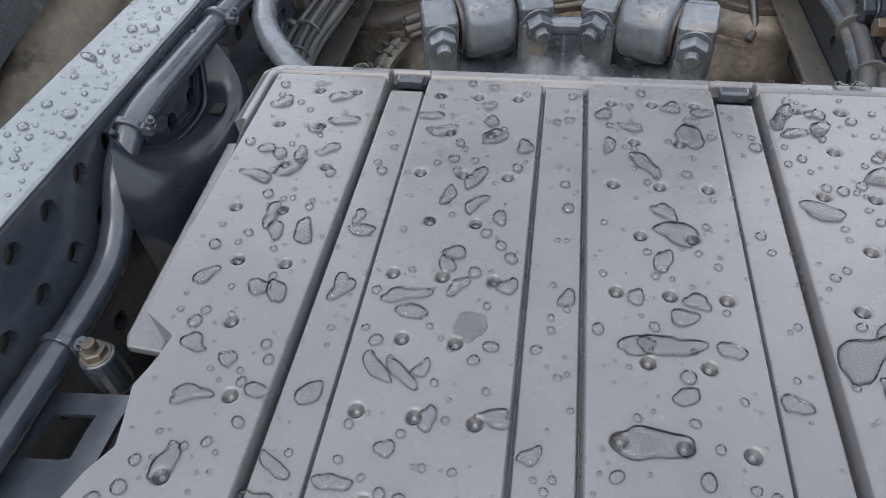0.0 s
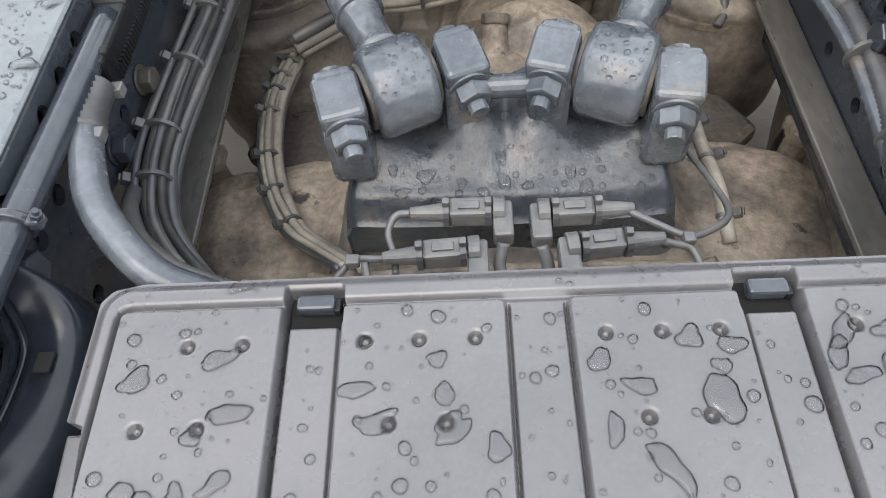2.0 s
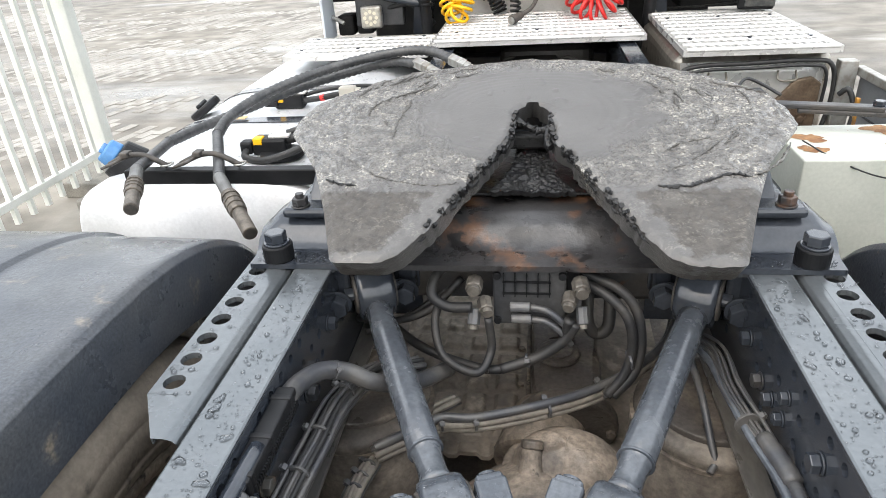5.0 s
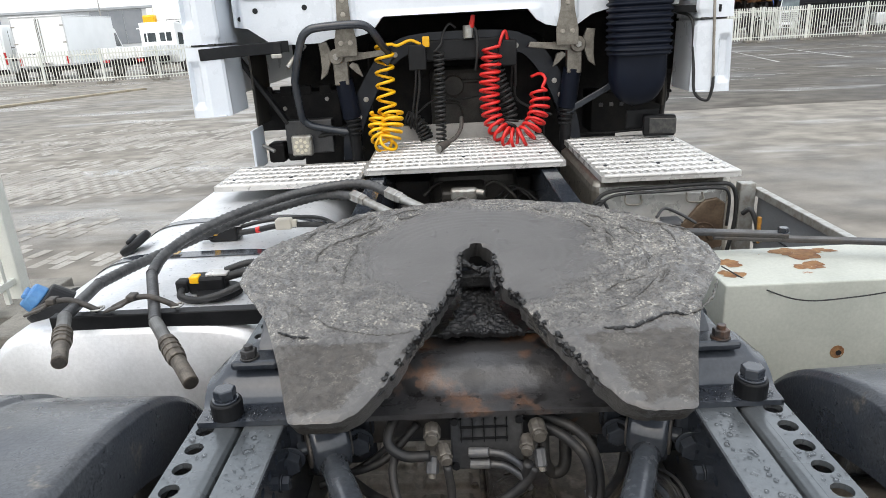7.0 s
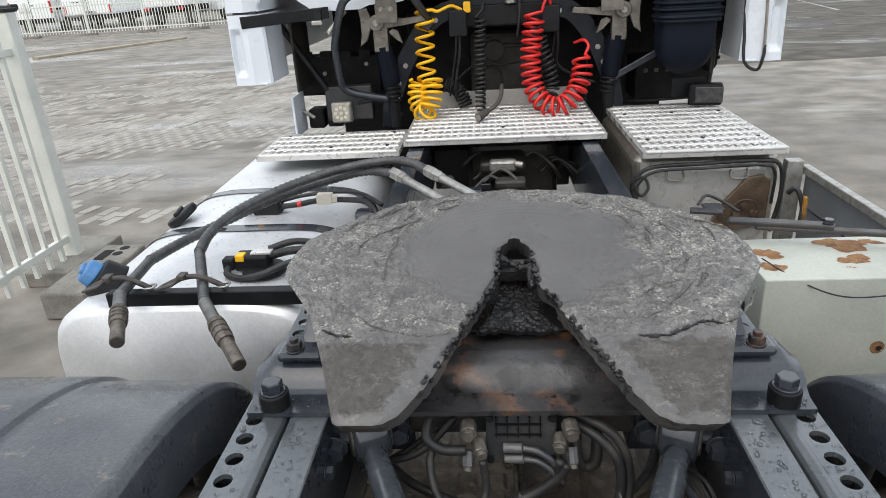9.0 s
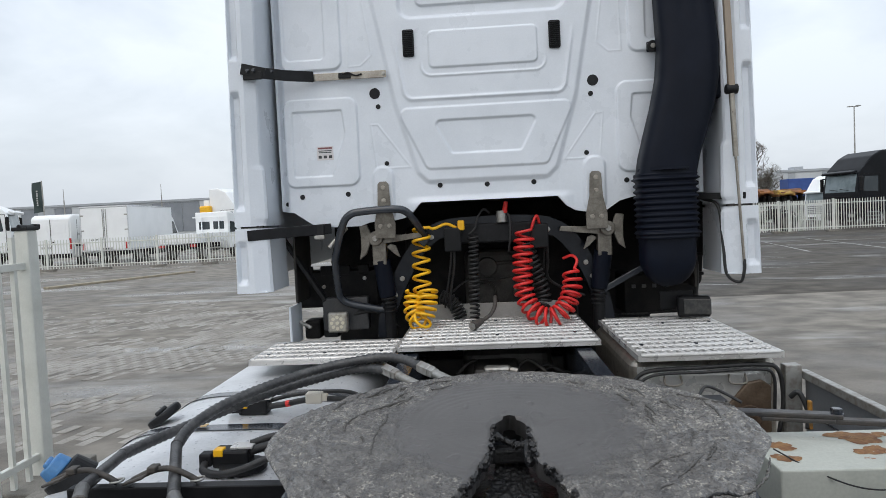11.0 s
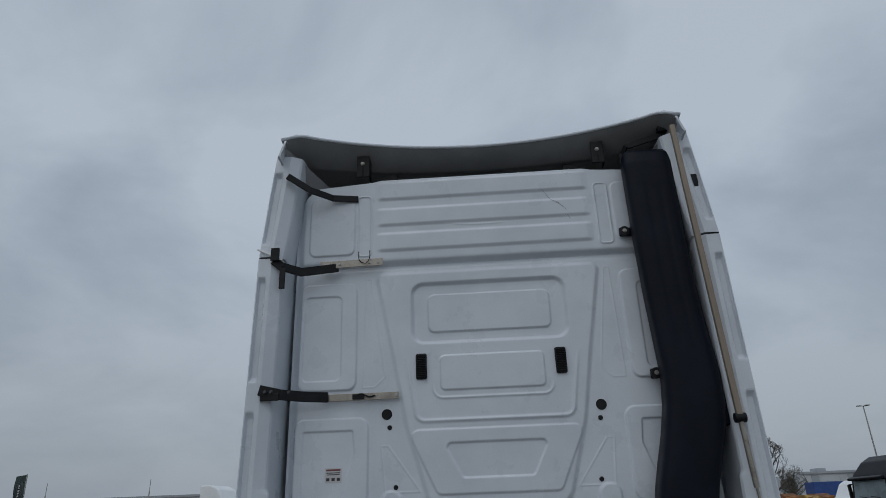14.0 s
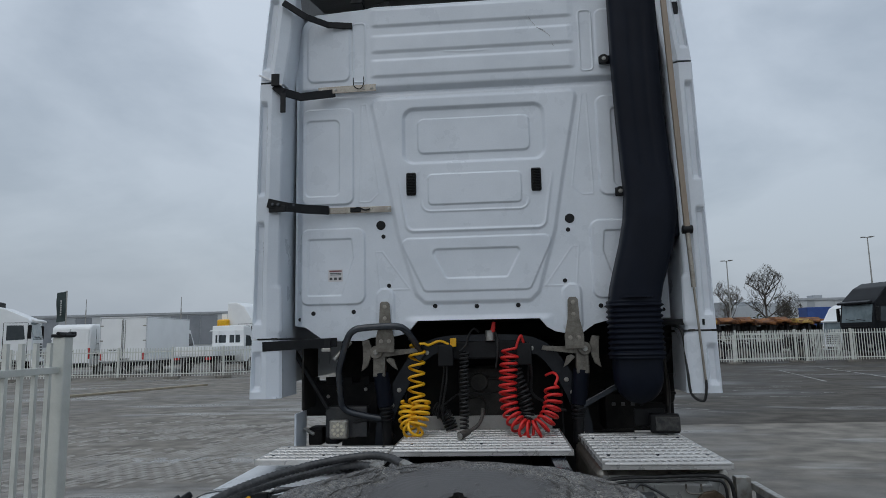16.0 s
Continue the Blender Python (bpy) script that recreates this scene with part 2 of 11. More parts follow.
CONN = mat("grey_connector", (0.085, 0.087, 0.092), 0.36, second=(0.125, 0.122, 0.118), scale=40, grain=0.1, bump=0.1)
WRAP = mat("spiral_wrapped_hose", (0.034, 0.035, 0.037), 0.36, second=(0.066, 0.066, 0.066), scale=30, grain=0.2, bump=0.2, bump_scale=200)
HOSE = mat("black_rubber_hose", (0.016, 0.0165, 0.017), 0.5, second=(0.032, 0.032, 0.032), scale=25, grain=0.15, bump=0.15, bump_scale=250, spec=0.4)
YELLOW = mat("yellow_coil", (0.92, 0.52, 0.008), 0.32, second=(0.80, 0.42, 0.008), scale=12)
RED = mat("red_coil", (0.70, 0.03, 0.025), 0.35, second=(0.55, 0.02, 0.02), scale=12)
BLUE = mat("blue_cap", (0.06, 0.19, 0.42), 0.5, second=(0.09, 0.23, 0.44), scale=20, grain=0.08)
TAGORANGE = mat("dirty_orange_tag", (0.42, 0.20, 0.03), 0.6, second=(0.16, 0.09, 0.03), scale=60, grain=0.2)
MOUNT = mat("dull_mount_steel", (0.215, 0.200, 0.172), 0.40, metal=0.55, second=(0.14, 0.128, 0.108), scale=22, rough_var=0.12, grain=0.15)
LENSRING = mat("led_dome", (0.66, 0.62, 0.50), 0.2)
FENCE = mat("white_fence_paint", (0.70, 0.71, 0.66), 0.5, second=(0.60, 0.61, 0.56), scale=3, grain=0.04)
CONCRETE = mat("old_concrete", (0.25, 0.235, 0.205), 0.85, second=(0.17, 0.16, 0.14), scale=6, grain=0.2, bump=0.5, bump_scale=60)
GREYBOX = mat("dusty_black_casing", (0.030, 0.032, 0.036), 0.5, second=(0.050, 0.050, 0.051), scale=9, grain=0.2, bump=0.1)
DARK = mat("engine_black", (0.007, 0.007, 0.008), 0.6, second=(0.018, 0.017, 0.016), scale=8, grain=0.25, spec=0.2, bump=0.3, bump_scale=40)
ENGINE = mat("oily_gearbox_casting", (0.062, 0.058, 0.052), 0.5, metal=0.3, second=(0.026, 0.024, 0.022), scale=7, grain=0.2, bump=0.4)
BEIGE = mat("weathered_bar", (0.33, 0.275, 0.215), 0.45, metal=0.25, second=(0.26, 0.21, 0.16), scale=4, grain=0.08, stretch=(1, 1, 0.15))
# near-black pieces that put the shade inside holes and slots into colour
HOLE = mat("hole_shade_black", (0.006, 0.006, 0.006), 0.9)
WORKLIGHT = mat("lamp_lens", (0.40, 0.39, 0.35), 0.18, second=(0.30, 0.29, 0.26), scale=60)
DARKLENS = mat("dark_lamp_lens", (0.035, 0.037, 0.038), 0.12, second=(0.07, 0.07, 0.066), scale=30)
HEATPLATE = mat("heat_stained_plate", (0.17, 0.125, 0.085), 0.5, metal=0.3, second=(0.09, 0.06, 0.04), scale=9, grain=0.2, bump=0.2, third=(0.05, 0.04, 0.035), third_scale=14)
SKIRTGREY = mat("grey_skirt_panel", (0.17, 0.178, 0.19), 0.5, second=(0.14, 0.147, 0.157), scale=3, grain=0.06)
LEDWARM = mat("dusty_lens", (0.42, 0.40, 0.34), 0.3, second=(0.3, 0.28, 0.24), scale=60)
RUBBER = mat("rubber_strap", (0.045, 0.041, 0.037), 0.65, second=(0.08, 0.07, 0.06), scale=30, grain=0.1)


def grease_material():
    """Fifth wheel top: a worn smooth disc in the middle, torn and speckled grease with wet glints round it."""
    m = bpy.data.materials.new("greased_steel")
    m.use_nodes = True
    n, l = m.node_tree.nodes, m.node_tree.links
    b = n["Principled BSDF"]
    b.inputs["Specular IOR Level"].default_value = 0.48
    co = n.new("ShaderNodeTexCoord")

    def noise(scale, detail=5.0, rough=0.6, dist=0.0):
        t = n.new("ShaderNodeTexNoise")
        t.inputs["Scale"].default_value, t.inputs["Detail"].default_value = scale, detail
        t.inputs["Roughness"].default_value, t.inputs["Distortion"].default_value = rough, dist
        l.new(co.outputs["Object"], t.inputs["Vector"])
        return t.outputs["Fac"]

    def ranged(v, a, z, lo=0.0, hi=1.0):
        r = n.new("ShaderNodeMapRange")
        r.inputs["From Min"].default_value, r.inputs["From Max"].default_value = a, z
        r.inputs["To Min"].default_value, r.inputs["To Max"].default_value = lo, hi
        l.new(v, r.inputs["Value"])
        return r.outputs["Result"]

    def maths(op, a, z):
        q = n.new("ShaderNodeMath")
        q.operation = op
        for k, v in enumerate((a, z)):
            if isinstance(v, float):
                q.inputs[k].default_value = v
            else:
                l.new(v, q.inputs[k])
        return q.outputs[0]

    def blend(fac, a, z):
        x = n.new("ShaderNodeMix")
        x.data_type = "RGBA"
        l.new(fac, x.inputs["Factor"])
        for key, v in (("A", a), ("B", z)):
            if isinstance(v, tuple):
                x.inputs[key].default_value = (*v, 1)
            else:
                l.new(v, x.inputs[key])
        return x.outputs["Result"]

    mp = n.new("ShaderNodeMapping")
    mp.inputs["Location"].default_value, mp.inputs["Scale"].default_value = (0.0, -0.335 * 1.2, 0.0), (1.0, 1.2, 0.0)
    l.new(co.outputs["Object"], mp.inputs["Vector"])
    ln = n.new("ShaderNodeVectorMath")
    ln.operation = "LENGTH"
    l.new(mp.outputs[0], ln.inputs[0])
    r = maths("ADD", ln.outputs["Value"], ranged(noise(11.0, 6.0, 0.65), 0.25, 0.75, -0.055, 0.055))
    zone = ranged(r, 0.218, 0.252)
    sy = n.new("ShaderNodeSeparateXYZ")
    l.new(co.outputs["Object"], sy.inputs[0])
    zone = maths("MULTIPLY", zone, ranged(maths("ADD", sy.outputs["Y"], ranged(noise(18.0, 4.0), 0.3, 0.7, -0.03, 0.03)), 0.055, 0.085, 0.22, 1.0))
    # streaks smeared round the pin
    sp = n.new("ShaderNodeSeparateXYZ")
    l.new(mp.outputs[0], sp.inputs[0])
    cb = n.new("ShaderNodeCombineXYZ")
    l.new(maths("MULTIPLY", maths("ADD", ln.outputs["Value"], ranged(noise(16.0, 4.0), 0.3, 0.7, -0.03, 0.03)), 62.0), cb.inputs["X"])
    l.new(maths("MULTIPLY", maths("ARCTAN2", sp.outputs["Y"], sp.outputs["X"]), 8.5), cb.inputs["Y"])

    def streaks(scale, detail, dist):
        t = n.new("ShaderNodeTexNoise")
        t.inputs["Scale"].default_value, t.inputs["Detail"].default_value, t.inputs["Distortion"].default_value = scale, detail, dist
        l.new(cb.outputs[0], t.inputs["Vector"])
        return t.outputs["Fac"]

    smear, thread = streaks(1.0, 6.0, 0.9), streaks(3.2, 4.0, 0.6)
    torn, speck, swirl = noise(55.0, 6.0, 0.65, 1.2), noise(150.0, 3.0), noise(14.0, 5.0, 0.6, 2.0)
    fleck = maths("MULTIPLY", noise(210.0, 3.0, 0.6, 0.8), ranged(swirl, 0.42, 0.58, 0.72, 1.05))
    wet = blend(ranged(smear, 0.36, 0.64), (0.066, 0.062, 0.058), (0.150, 0.142, 0.130))
    # pale flecks: glints of the wet grease put into the base colour
    wet = blend(ranged(fleck, 0.545, 0.62), wet, (0.36, 0.34, 0.295))
    # troughs of the streak relief darkened, crevice shade kept in the colour
    wet = blend(ranged(thread, 0.36, 0.42, 0.75, 0.0), wet, (0.030, 0.028, 0.027))
    worn = blend(ranged(noise(7.0), 0.35, 0.65), (0.080, 0.077, 0.075), (0.104, 0.100, 0.097))
    # low spots of the torn relief get painted crevice shade as well
    worn = blend(ranged(torn, 0.30, 0.37, 0.7, 0.0), worn, (0.040, 0.038, 0.037))
    # scraped, dusty pads on the two ramps at the rear
    ax = maths("ABSOLUTE", sy.outputs["X"], 0.0)
    drift, patch = ranged(noise(34.0, 5.0, 0.65), 0.25, 0.75, -0.022, 0.022), noise(60.0, 6.0, 0.7)
    inside = ranged(maths("ADD", maths("ADD", ax, maths("MULTIPLY", sy.outputs["Y"], 0.43)), drift), 0.170, 0.182)
    pad = maths("MULTIPLY", inside, ranged(maths("ADD", sy.outputs["Y"], maths("MULTIPLY", drift, 0.45)), 0.040, 0.047, 1.0, 0.0))
    pad = maths("MULTIPLY", pad, ranged(maths("ADD", sy.outputs["Y"], drift), -0.104, -0.092))
    bare = blend(ranged(patch, 0.36, 0.62), (0.022, 0.018, 0.015), (0.054, 0.046, 0.038))
    bare = blend(ranged(noise(22.0, 4.0), 0.56, 0.66, 0.0, 0.7), bare, (0.075, 0.069, 0.062))
    worn = blend(pad, worn, bare)
    l.new(blend(zone, worn, wet), b.inputs["Base Color"])
    rough_out = ranged(speck, 0.38, 0.62, 0.16, 0.36)
    rx = n.new("ShaderNodeMix")
    l.new(zone, rx.inputs["Factor"])
    l.new(ranged(pad, 0.0, 1.0, 0.36, 0.66), rx.inputs["A"])
    l.new(rough_out, rx.inputs["B"])
    l.new(rx.outputs["Result"], b.inputs["Roughness"])
    l.new(maths("MULTIPLY", zone, 0.35), b.inputs["Coat Weight"])
    b.inputs["Coat Roughness"].default_value = 0.14
    height = maths("ADD", maths("ADD", maths("MULTIPLY", smear, 1.2), maths("MULTIPLY", thread, 0.5)), maths("ADD", maths("MULTIPLY", torn, 0.6), maths("MULTIPLY", speck, 0.3)))
    height = maths("ADD", height, maths("MULTIPLY", maths("MULTIPLY", pad, patch), 2.0))
    amount = maths("ADD", maths("MULTIPLY", zone, 0.90), 0.10)
    bp = n.new("ShaderNodeBump")
    bp.inputs["Strength"].default_value, bp.inputs["Distance"].default_value = 0.85, 0.0048
    l.new(maths("MULTIPLY", height, amount), bp.inputs["Height"])
    l.new(bp.outputs["Normal"], b.inputs["Normal"])
    return m


GREASE = grease_material()
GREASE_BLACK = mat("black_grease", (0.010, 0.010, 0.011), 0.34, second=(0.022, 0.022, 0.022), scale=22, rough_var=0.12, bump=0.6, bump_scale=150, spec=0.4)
GREASE_RIDGE = mat("torn_grease", (0.055, 0.052, 0.048), 0.26, second=(0.10, 0.095, 0.086), scale=40, grain=0.2, bump=0.4, bump_scale=120)


def water_material():
    """Thin standing water: lets the wetted surface show darker through it, with a sharp sky glint."""
    m = bpy.data.materials.new("rain_water")
    m.use_nodes = True
    n, l = m.node_tree.nodes, m.node_tree.links
    n.remove(n["Principled BSDF"])
    clear = n.new("ShaderNodeBsdfTransparent")
    clear.inputs["Color"].default_value = (0.91, 0.913, 0.92, 1)
    gloss = n.new("ShaderNodeBsdfGlossy")
    gloss.inputs["Roughness"].default_value = 0.0
    fr = n.new("ShaderNodeFresnel")
    fr.inputs["IOR"].default_value = 1.33
    mx = n.new("ShaderNodeMixShader")
    l.new(fr.outputs[0], mx.inputs[0])
    l.new(clear.outputs[0], mx.inputs[1])
    l.new(gloss.outputs[0], mx.inputs[2])
    l.new(mx.outputs[0], n["Material Output"].inputs["Surface"])
    return m


WATER = water_material()


# ---- mesh helpers ----
def finish(name, me, material, parent=None, label="", smooth=False):
    me.materials.append(material)
    if smooth:
        me.polygons.foreach_set("use_smooth", [True] * len(me.polygons))
    ob = new(name, me)
    if parent is not None:
        ob.parent = parent
    if label:
        ob["label"] = label
    return ob


def part(name, bm, material, parent=None, label="", smooth=False):
    """One mesh object from a bmesh, under a thing or a part."""
    bmesh.ops.recalc_face_normals(bm, faces=bm.faces)
    me = bpy.data.meshes.new(name)
    bm.to_mesh(me)
    bm.free()
    return finish(name, me, material, parent, label, smooth)


def raw(name, verts, faces, material, parent=None, label="", smooth=False):
    me = bpy.data.meshes.new(name)
    me.from_pydata([tuple(map(float, v)) for v in verts], [], [tuple(int(i) for i in f) for f in faces])
    me.update()
    return finish(name, me, material, parent, label, smooth)


def thing(name, label, category, group="", kind="", at=(0, 0, 0)):
    ob = new(name)
    ob.location = at
    ob.empty_display_size = 0.05
    return tagged(ob, label, category, group, kind)


def put(ob, at):
    """Moves a child whose mesh is in world coordinates under an empty that stands elsewhere."""
    ob.matrix_parent_inverse = Matrix.Translation(at).inverted()
    return ob


def boxm(bm, c, s, bevel=0.0, rot=None, seg=2):
    m = Matrix.Translation(c) @ (rot.to_4x4() if rot else Matrix.Identity(4)) @ Matrix.Diagonal((*s, 1))
    r = bmesh.ops.create_cube(bm, size=1.0, matrix=m)
    if bevel:
        es = list({e for v in r["verts"] for e in v.link_edges})
        bmesh.ops.bevel(bm, geom=es, offset=bevel, segments=seg, profile=0.5, affect="EDGES", clamp_overlap=True)
    return bm


def box(name, c, s, material, parent=None, bevel=0.003, rot=None, label="", seg=2):
    return part(name, boxm(bmesh.new(), c, s, bevel, rot, seg), material, parent, label)


def axis_rot(d, up=(0, 0, 1)):
    return Vector(d).normalized().to_track_quat("Z", "Y").to_matrix()


def cylm(bm, a, b, r0, r1=None, seg=20, bevel=0.0):
    a, b = Vector(a), Vector(b)
    r1 = r0 if r1 is None else r1
    d = b - a
    m = Matrix.Translation((a + b) / 2) @ axis_rot(d).to_4x4()
    r = bmesh.ops.create_cone(bm, cap_ends=True, segments=seg, radius1=r0, radius2=r1, depth=d.length, matrix=m)
    if bevel:
        caps = [e for e in {e for v in r["verts"] for e in v.link_edges} if any(len(f.verts) > 4 for f in e.link_faces)]
        bmesh.ops.bevel(bm, geom=caps, offset=bevel, segments=2, profile=0.5, affect="EDGES", clamp_overlap=True)
    return bm


def cyl(name, a, b, r0, material, parent=None, r1=None, seg=20, bevel=0.0, label="", smooth=False):
    return part(name, cylm(bmesh.new(), a, b, r0, r1, seg, bevel), material, parent, label, smooth)


def spline(pts, n=8):
    """Catmull-Rom through the points."""
    p = [Vector(q) for q in pts]
    p = [p[0] * 2 - p[1]] + p + [p[-1] * 2 - p[-2]]
    out = []
    for i in range(1, len(p) - 2):
        a, b, c, d = p[i - 1:i + 3]
        for k in range(n):
            t = k / n
            out.append(0.5 * (2 * b + (c - a) * t + (2 * a - 5 * b + 4 * c - d) * t * t + (3 * b - a - 3 * c + d) * t ** 3))
    out.append(p[-2])
    return out


def sweep(path, radius, seg=10, flat=1.0):
    """Verts and faces of a tube along a path; radius is a number or a function of the index."""
    verts, faces = [], []
    n = len(path)
    last = None
    for i, q in enumerate(path):
        d = (path[min(i + 1, n - 1)] - path[max(i - 1, 0)]).normalized()
        if last is None:
            u = d.orthogonal().normalized()
        else:
            u = (last - d * last.dot(d)).normalized()
        last = u
        v = d.cross(u)
        r = radius(i) if callable(radius) else radius
        for k in range(seg):
            a = 2 * math.pi * k / seg
            verts.append(q + u * (r * math.cos(a)) + v * (r * flat * math.sin(a)))
    for i in range(n - 1):
        for k in range(seg):
            k2 = (k + 1) % seg
            faces.append((i * seg + k, i * seg + k2, (i + 1) * seg + k2, (i + 1) * seg + k))
    faces.append(tuple(range(seg - 1, -1, -1)))
    faces.append(tuple((n - 1) * seg + k for k in range(seg)))
    return verts, faces


def tube(name, pts, r, material, parent=None, seg=10, n=8, label="", straight=False, ribs=0.0, pitch=0.006):
    if straight:
        path = [Vector(q) for q in pts]
    else:
        path = spline(pts, n)
    if ribs:
        total = sum((b - a).length for a, b in zip(path, path[1:]))
        m = max(8, int(total / pitch * 2))
        dist, out, k = 0.0, [], 0
        acc = [0.0]
        for a, b in zip(path, path[1:]):
            acc.append(acc[-1] + (b - a).length)
        for j in range(m + 1):
            s = total * j / m
            while k < len(acc) - 2 and acc[k + 1] < s:
                k += 1
            f = (s - acc[k]) / max(1e-9, acc[k + 1] - acc[k])
            out.append(path[k].lerp(path[k + 1], min(1, f)))
        path = out
        v, f = sweep(path, lambda i: r * (1 + (ribs if i % 2 else -ribs)), seg)
        return raw(name, v, f, material, parent, label, True)
    v, f = sweep(path, r, seg)
    return raw(name, v, f, material, parent, label, True)


def grid(name, nu, nv, fn, material, parent=None, label="", smooth=True, skirt=None):
    """A sheet from fn(u, v) arrays in 0..1 to x, y, z arrays; skirt: a vector by which its rim is let down."""
    u, v = np.meshgrid(np.linspace(0, 1, nu), np.linspace(0, 1, nv))
    x, y, z = fn(u, v)
    P = np.stack([x.ravel(), y.ravel(), z.ravel()], 1)
    idx = np.arange(nu * nv).reshape(nv, nu)
    F = np.stack([idx[:-1, :-1].ravel(), idx[:-1, 1:].ravel(), idx[1:, 1:].ravel(), idx[1:, :-1].ravel()], 1)
    verts, faces = P.tolist(), F.tolist()
    if skirt is not None:
        rim = list(idx[0, :]) + list(idx[1:, -1]) + list(idx[-1, -2::-1]) + list(idx[-2:0:-1, 0])
        base = len(verts)
        m = len(rim)
        for i in rim:
            verts.append(P[i].tolist())
        for i in rim:
            verts.append((P[i] + np.array(skirt)).tolist())
        for k in range(m):
            faces.append([base + k, base + m + k, base + m + (k + 1) % m, base + (k + 1) % m])
    return raw(name, verts, faces, material, parent, label, smooth)


def smoothstep(a, b, x):
    t = np.clip((x - a) / (b - a), 0, 1)
    return t * t * (3 - 2 * t)


def sd_rect(x, z, cx, cz, hw, hh, r):
    qx, qz = np.abs(x - cx) - hw + r, np.abs(z - cz) - hh + r
    return np.minimum(np.maximum(qx, qz), 0) + np.hypot(np.maximum(qx, 0), np.maximum(qz, 0)) - r


def sd_poly(x, z, pts):
    """Signed distance to a polygon, negative inside."""
    d = np.full(x.shape, 1e9)
    inside = np.zeros(x.shape, bool)
    n = len(pts)
    for i in range(n):
        ax, az = pts[i]
        bx, bz = pts[(i + 1) % n]
        ex, ez = bx - ax, bz - az
        wx, wz = x - ax, z - az
        t = np.clip((wx * ex + wz * ez) / (ex * ex + ez * ez), 0, 1)
        d = np.minimum(d, np.hypot(wx - ex * t, wz - ez * t))
        c = ((az > z) != (bz > z)) & (x < (bx - ax) * (z - az) / ((bz - az) if abs(bz - az) > 1e-9 else 1e-9) + ax)
        inside ^= c
    return np.where(inside, -d, d)


def value_noise(x, y, scale, seed=0):
    """Smooth noise on arrays, -1..1."""
    rs = np.random.RandomState(seed)
    tab = rs.rand(64, 64) * 2 - 1
    fx, fy = x * scale, y * scale
    ix, iy = np.floor(fx).astype(int), np.floor(fy).astype(int)
    tx, ty = fx - ix, fy - iy
    tx, ty = tx * tx * (3 - 2 * tx), ty * ty * (3 - 2 * ty)
    a, b = tab[iy % 64, ix % 64], tab[iy % 64, (ix + 1) % 64]
    c, d = tab[(iy + 1) % 64, ix % 64], tab[(iy + 1) % 64, (ix + 1) % 64]
    return (a * (1 - tx) + b * tx) * (1 - ty) + (c * (1 - tx) + d * tx) * ty


def plate(name, origin, u, v, cells_u, cells_v, cell, thick, holes, hole_r, material, parent=None, label="", cut=None):
    """A flat plate of square cells, some with a round hole through them. u, v: its two directions; holes: set of (i, j); cut: cells left out."""
    o, u, v = Vector(origin), Vector(u), Vector(v)
    w = u.cross(v).normalized() * thick
    verts, faces = [], []
    seg = 12
    ring = [(math.cos(2 * math.pi * (k + 0.5) / seg), math.sin(2 * math.pi * (k + 0.5) / seg)) for k in range(seg)]

    def add(p):
        verts.append(p)
        return len(verts) - 1

    for i in range(cells_u):
        for j in range(cells_v):
            if cut and (i, j) in cut:
                continue
            c = o + u * ((i + 0.5) * cell) + v * ((j + 0.5) * cell)
            h = cell / 2
            for off, flip in ((Vector(), False), (-w, True)):
                if (i, j) in holes:
                    a, b = [], []
                    for ca, sa in ring:
                        k = h / max(abs(ca), abs(sa))
                        a.append(add(c + off + u * (ca * k) + v * (sa * k)))
                        b.append(add(c + off + u * (ca * hole_r) + v * (sa * hole_r)))
                    cor = {}
                    for sx in (1, -1):
                        for sy in (1, -1):
                            cor[sx, sy] = add(c + off + u * (h * sx) + v * (h * sy))
                    for k in range(seg):
                        k2 = (k + 1) % seg
                        f = [a[k], a[k2], b[k2], b[k]]
                        c0, c1 = ring[k], ring[k2]
                        if (abs(c0[0]) > abs(c0[1])) != (abs(c1[0]) > abs(c1[1])):
                            sx = 1 if c0[0] + c1[0] > 0 else -1
                            sy = 1 if c0[1] + c1[1] > 0 else -1
                            f = [a[k], cor[sx, sy], a[k2], b[k2], b[k]]
                        faces.append(f[::-1] if flip else f)
                    if not flip:
                        top = b
                    else:
                        for k in range(seg):
                            k2 = (k + 1) % seg
                            faces.append([top[k], top[k2], b[k2], b[k]])
                else:
                    q = [add(c + off + u * (h * sx) + v * (h * sy)) for sx, sy in ((-1, -1), (1, -1), (1, 1), (-1, 1))]
                    faces.append(q[::-1] if flip else q)
            for di, dj, e0, e1 in ((-1, 0, (-1, 1), (-1, -1)), (1, 0, (1, -1), (1, 1)), (0, -1, (-1, -1), (1, -1)), (0, 1, (1, 1), (-1, 1))):
                ni, nj = i + di, j + dj
                if not (0 <= ni < cells_u and 0 <= nj < cells_v) or (cut and (ni, nj) in cut):
                    p0 = c + u * (h * e0[0]) + v * (h * e0[1])
                    p1 = c + u * (h * e1[0]) + v * (h * e1[1])
                    faces.append([add(p1), add(p0), add(p0 - w), add(p1 - w)])
    return raw(name, verts, faces, material, parent, label)


def bolt(parent, at, axis, r, material, head=None, washer=True, stud=0.0, name="bolt"):
    """A hexagon bolt head or nut with washer, its axis pointing outwards."""
    head = head or r * 1.1
    a, d = Vector(at), Vector(axis).normalized()
    bm = bmesh.new()
    if washer:
        cylm(bm, a, a + d * head * 0.2, r * 1.18, seg=20, bevel=r * 0.06)
        a = a + d * head * 0.2
    cylm(bm, a, a + d * head, r, seg=6, bevel=r * 0.12)
    if stud:
        cylm(bm, a + d * head, a + d * (head + stud), r * 0.55, seg=14, bevel=r * 0.08)
    return part(name, bm, material, parent)


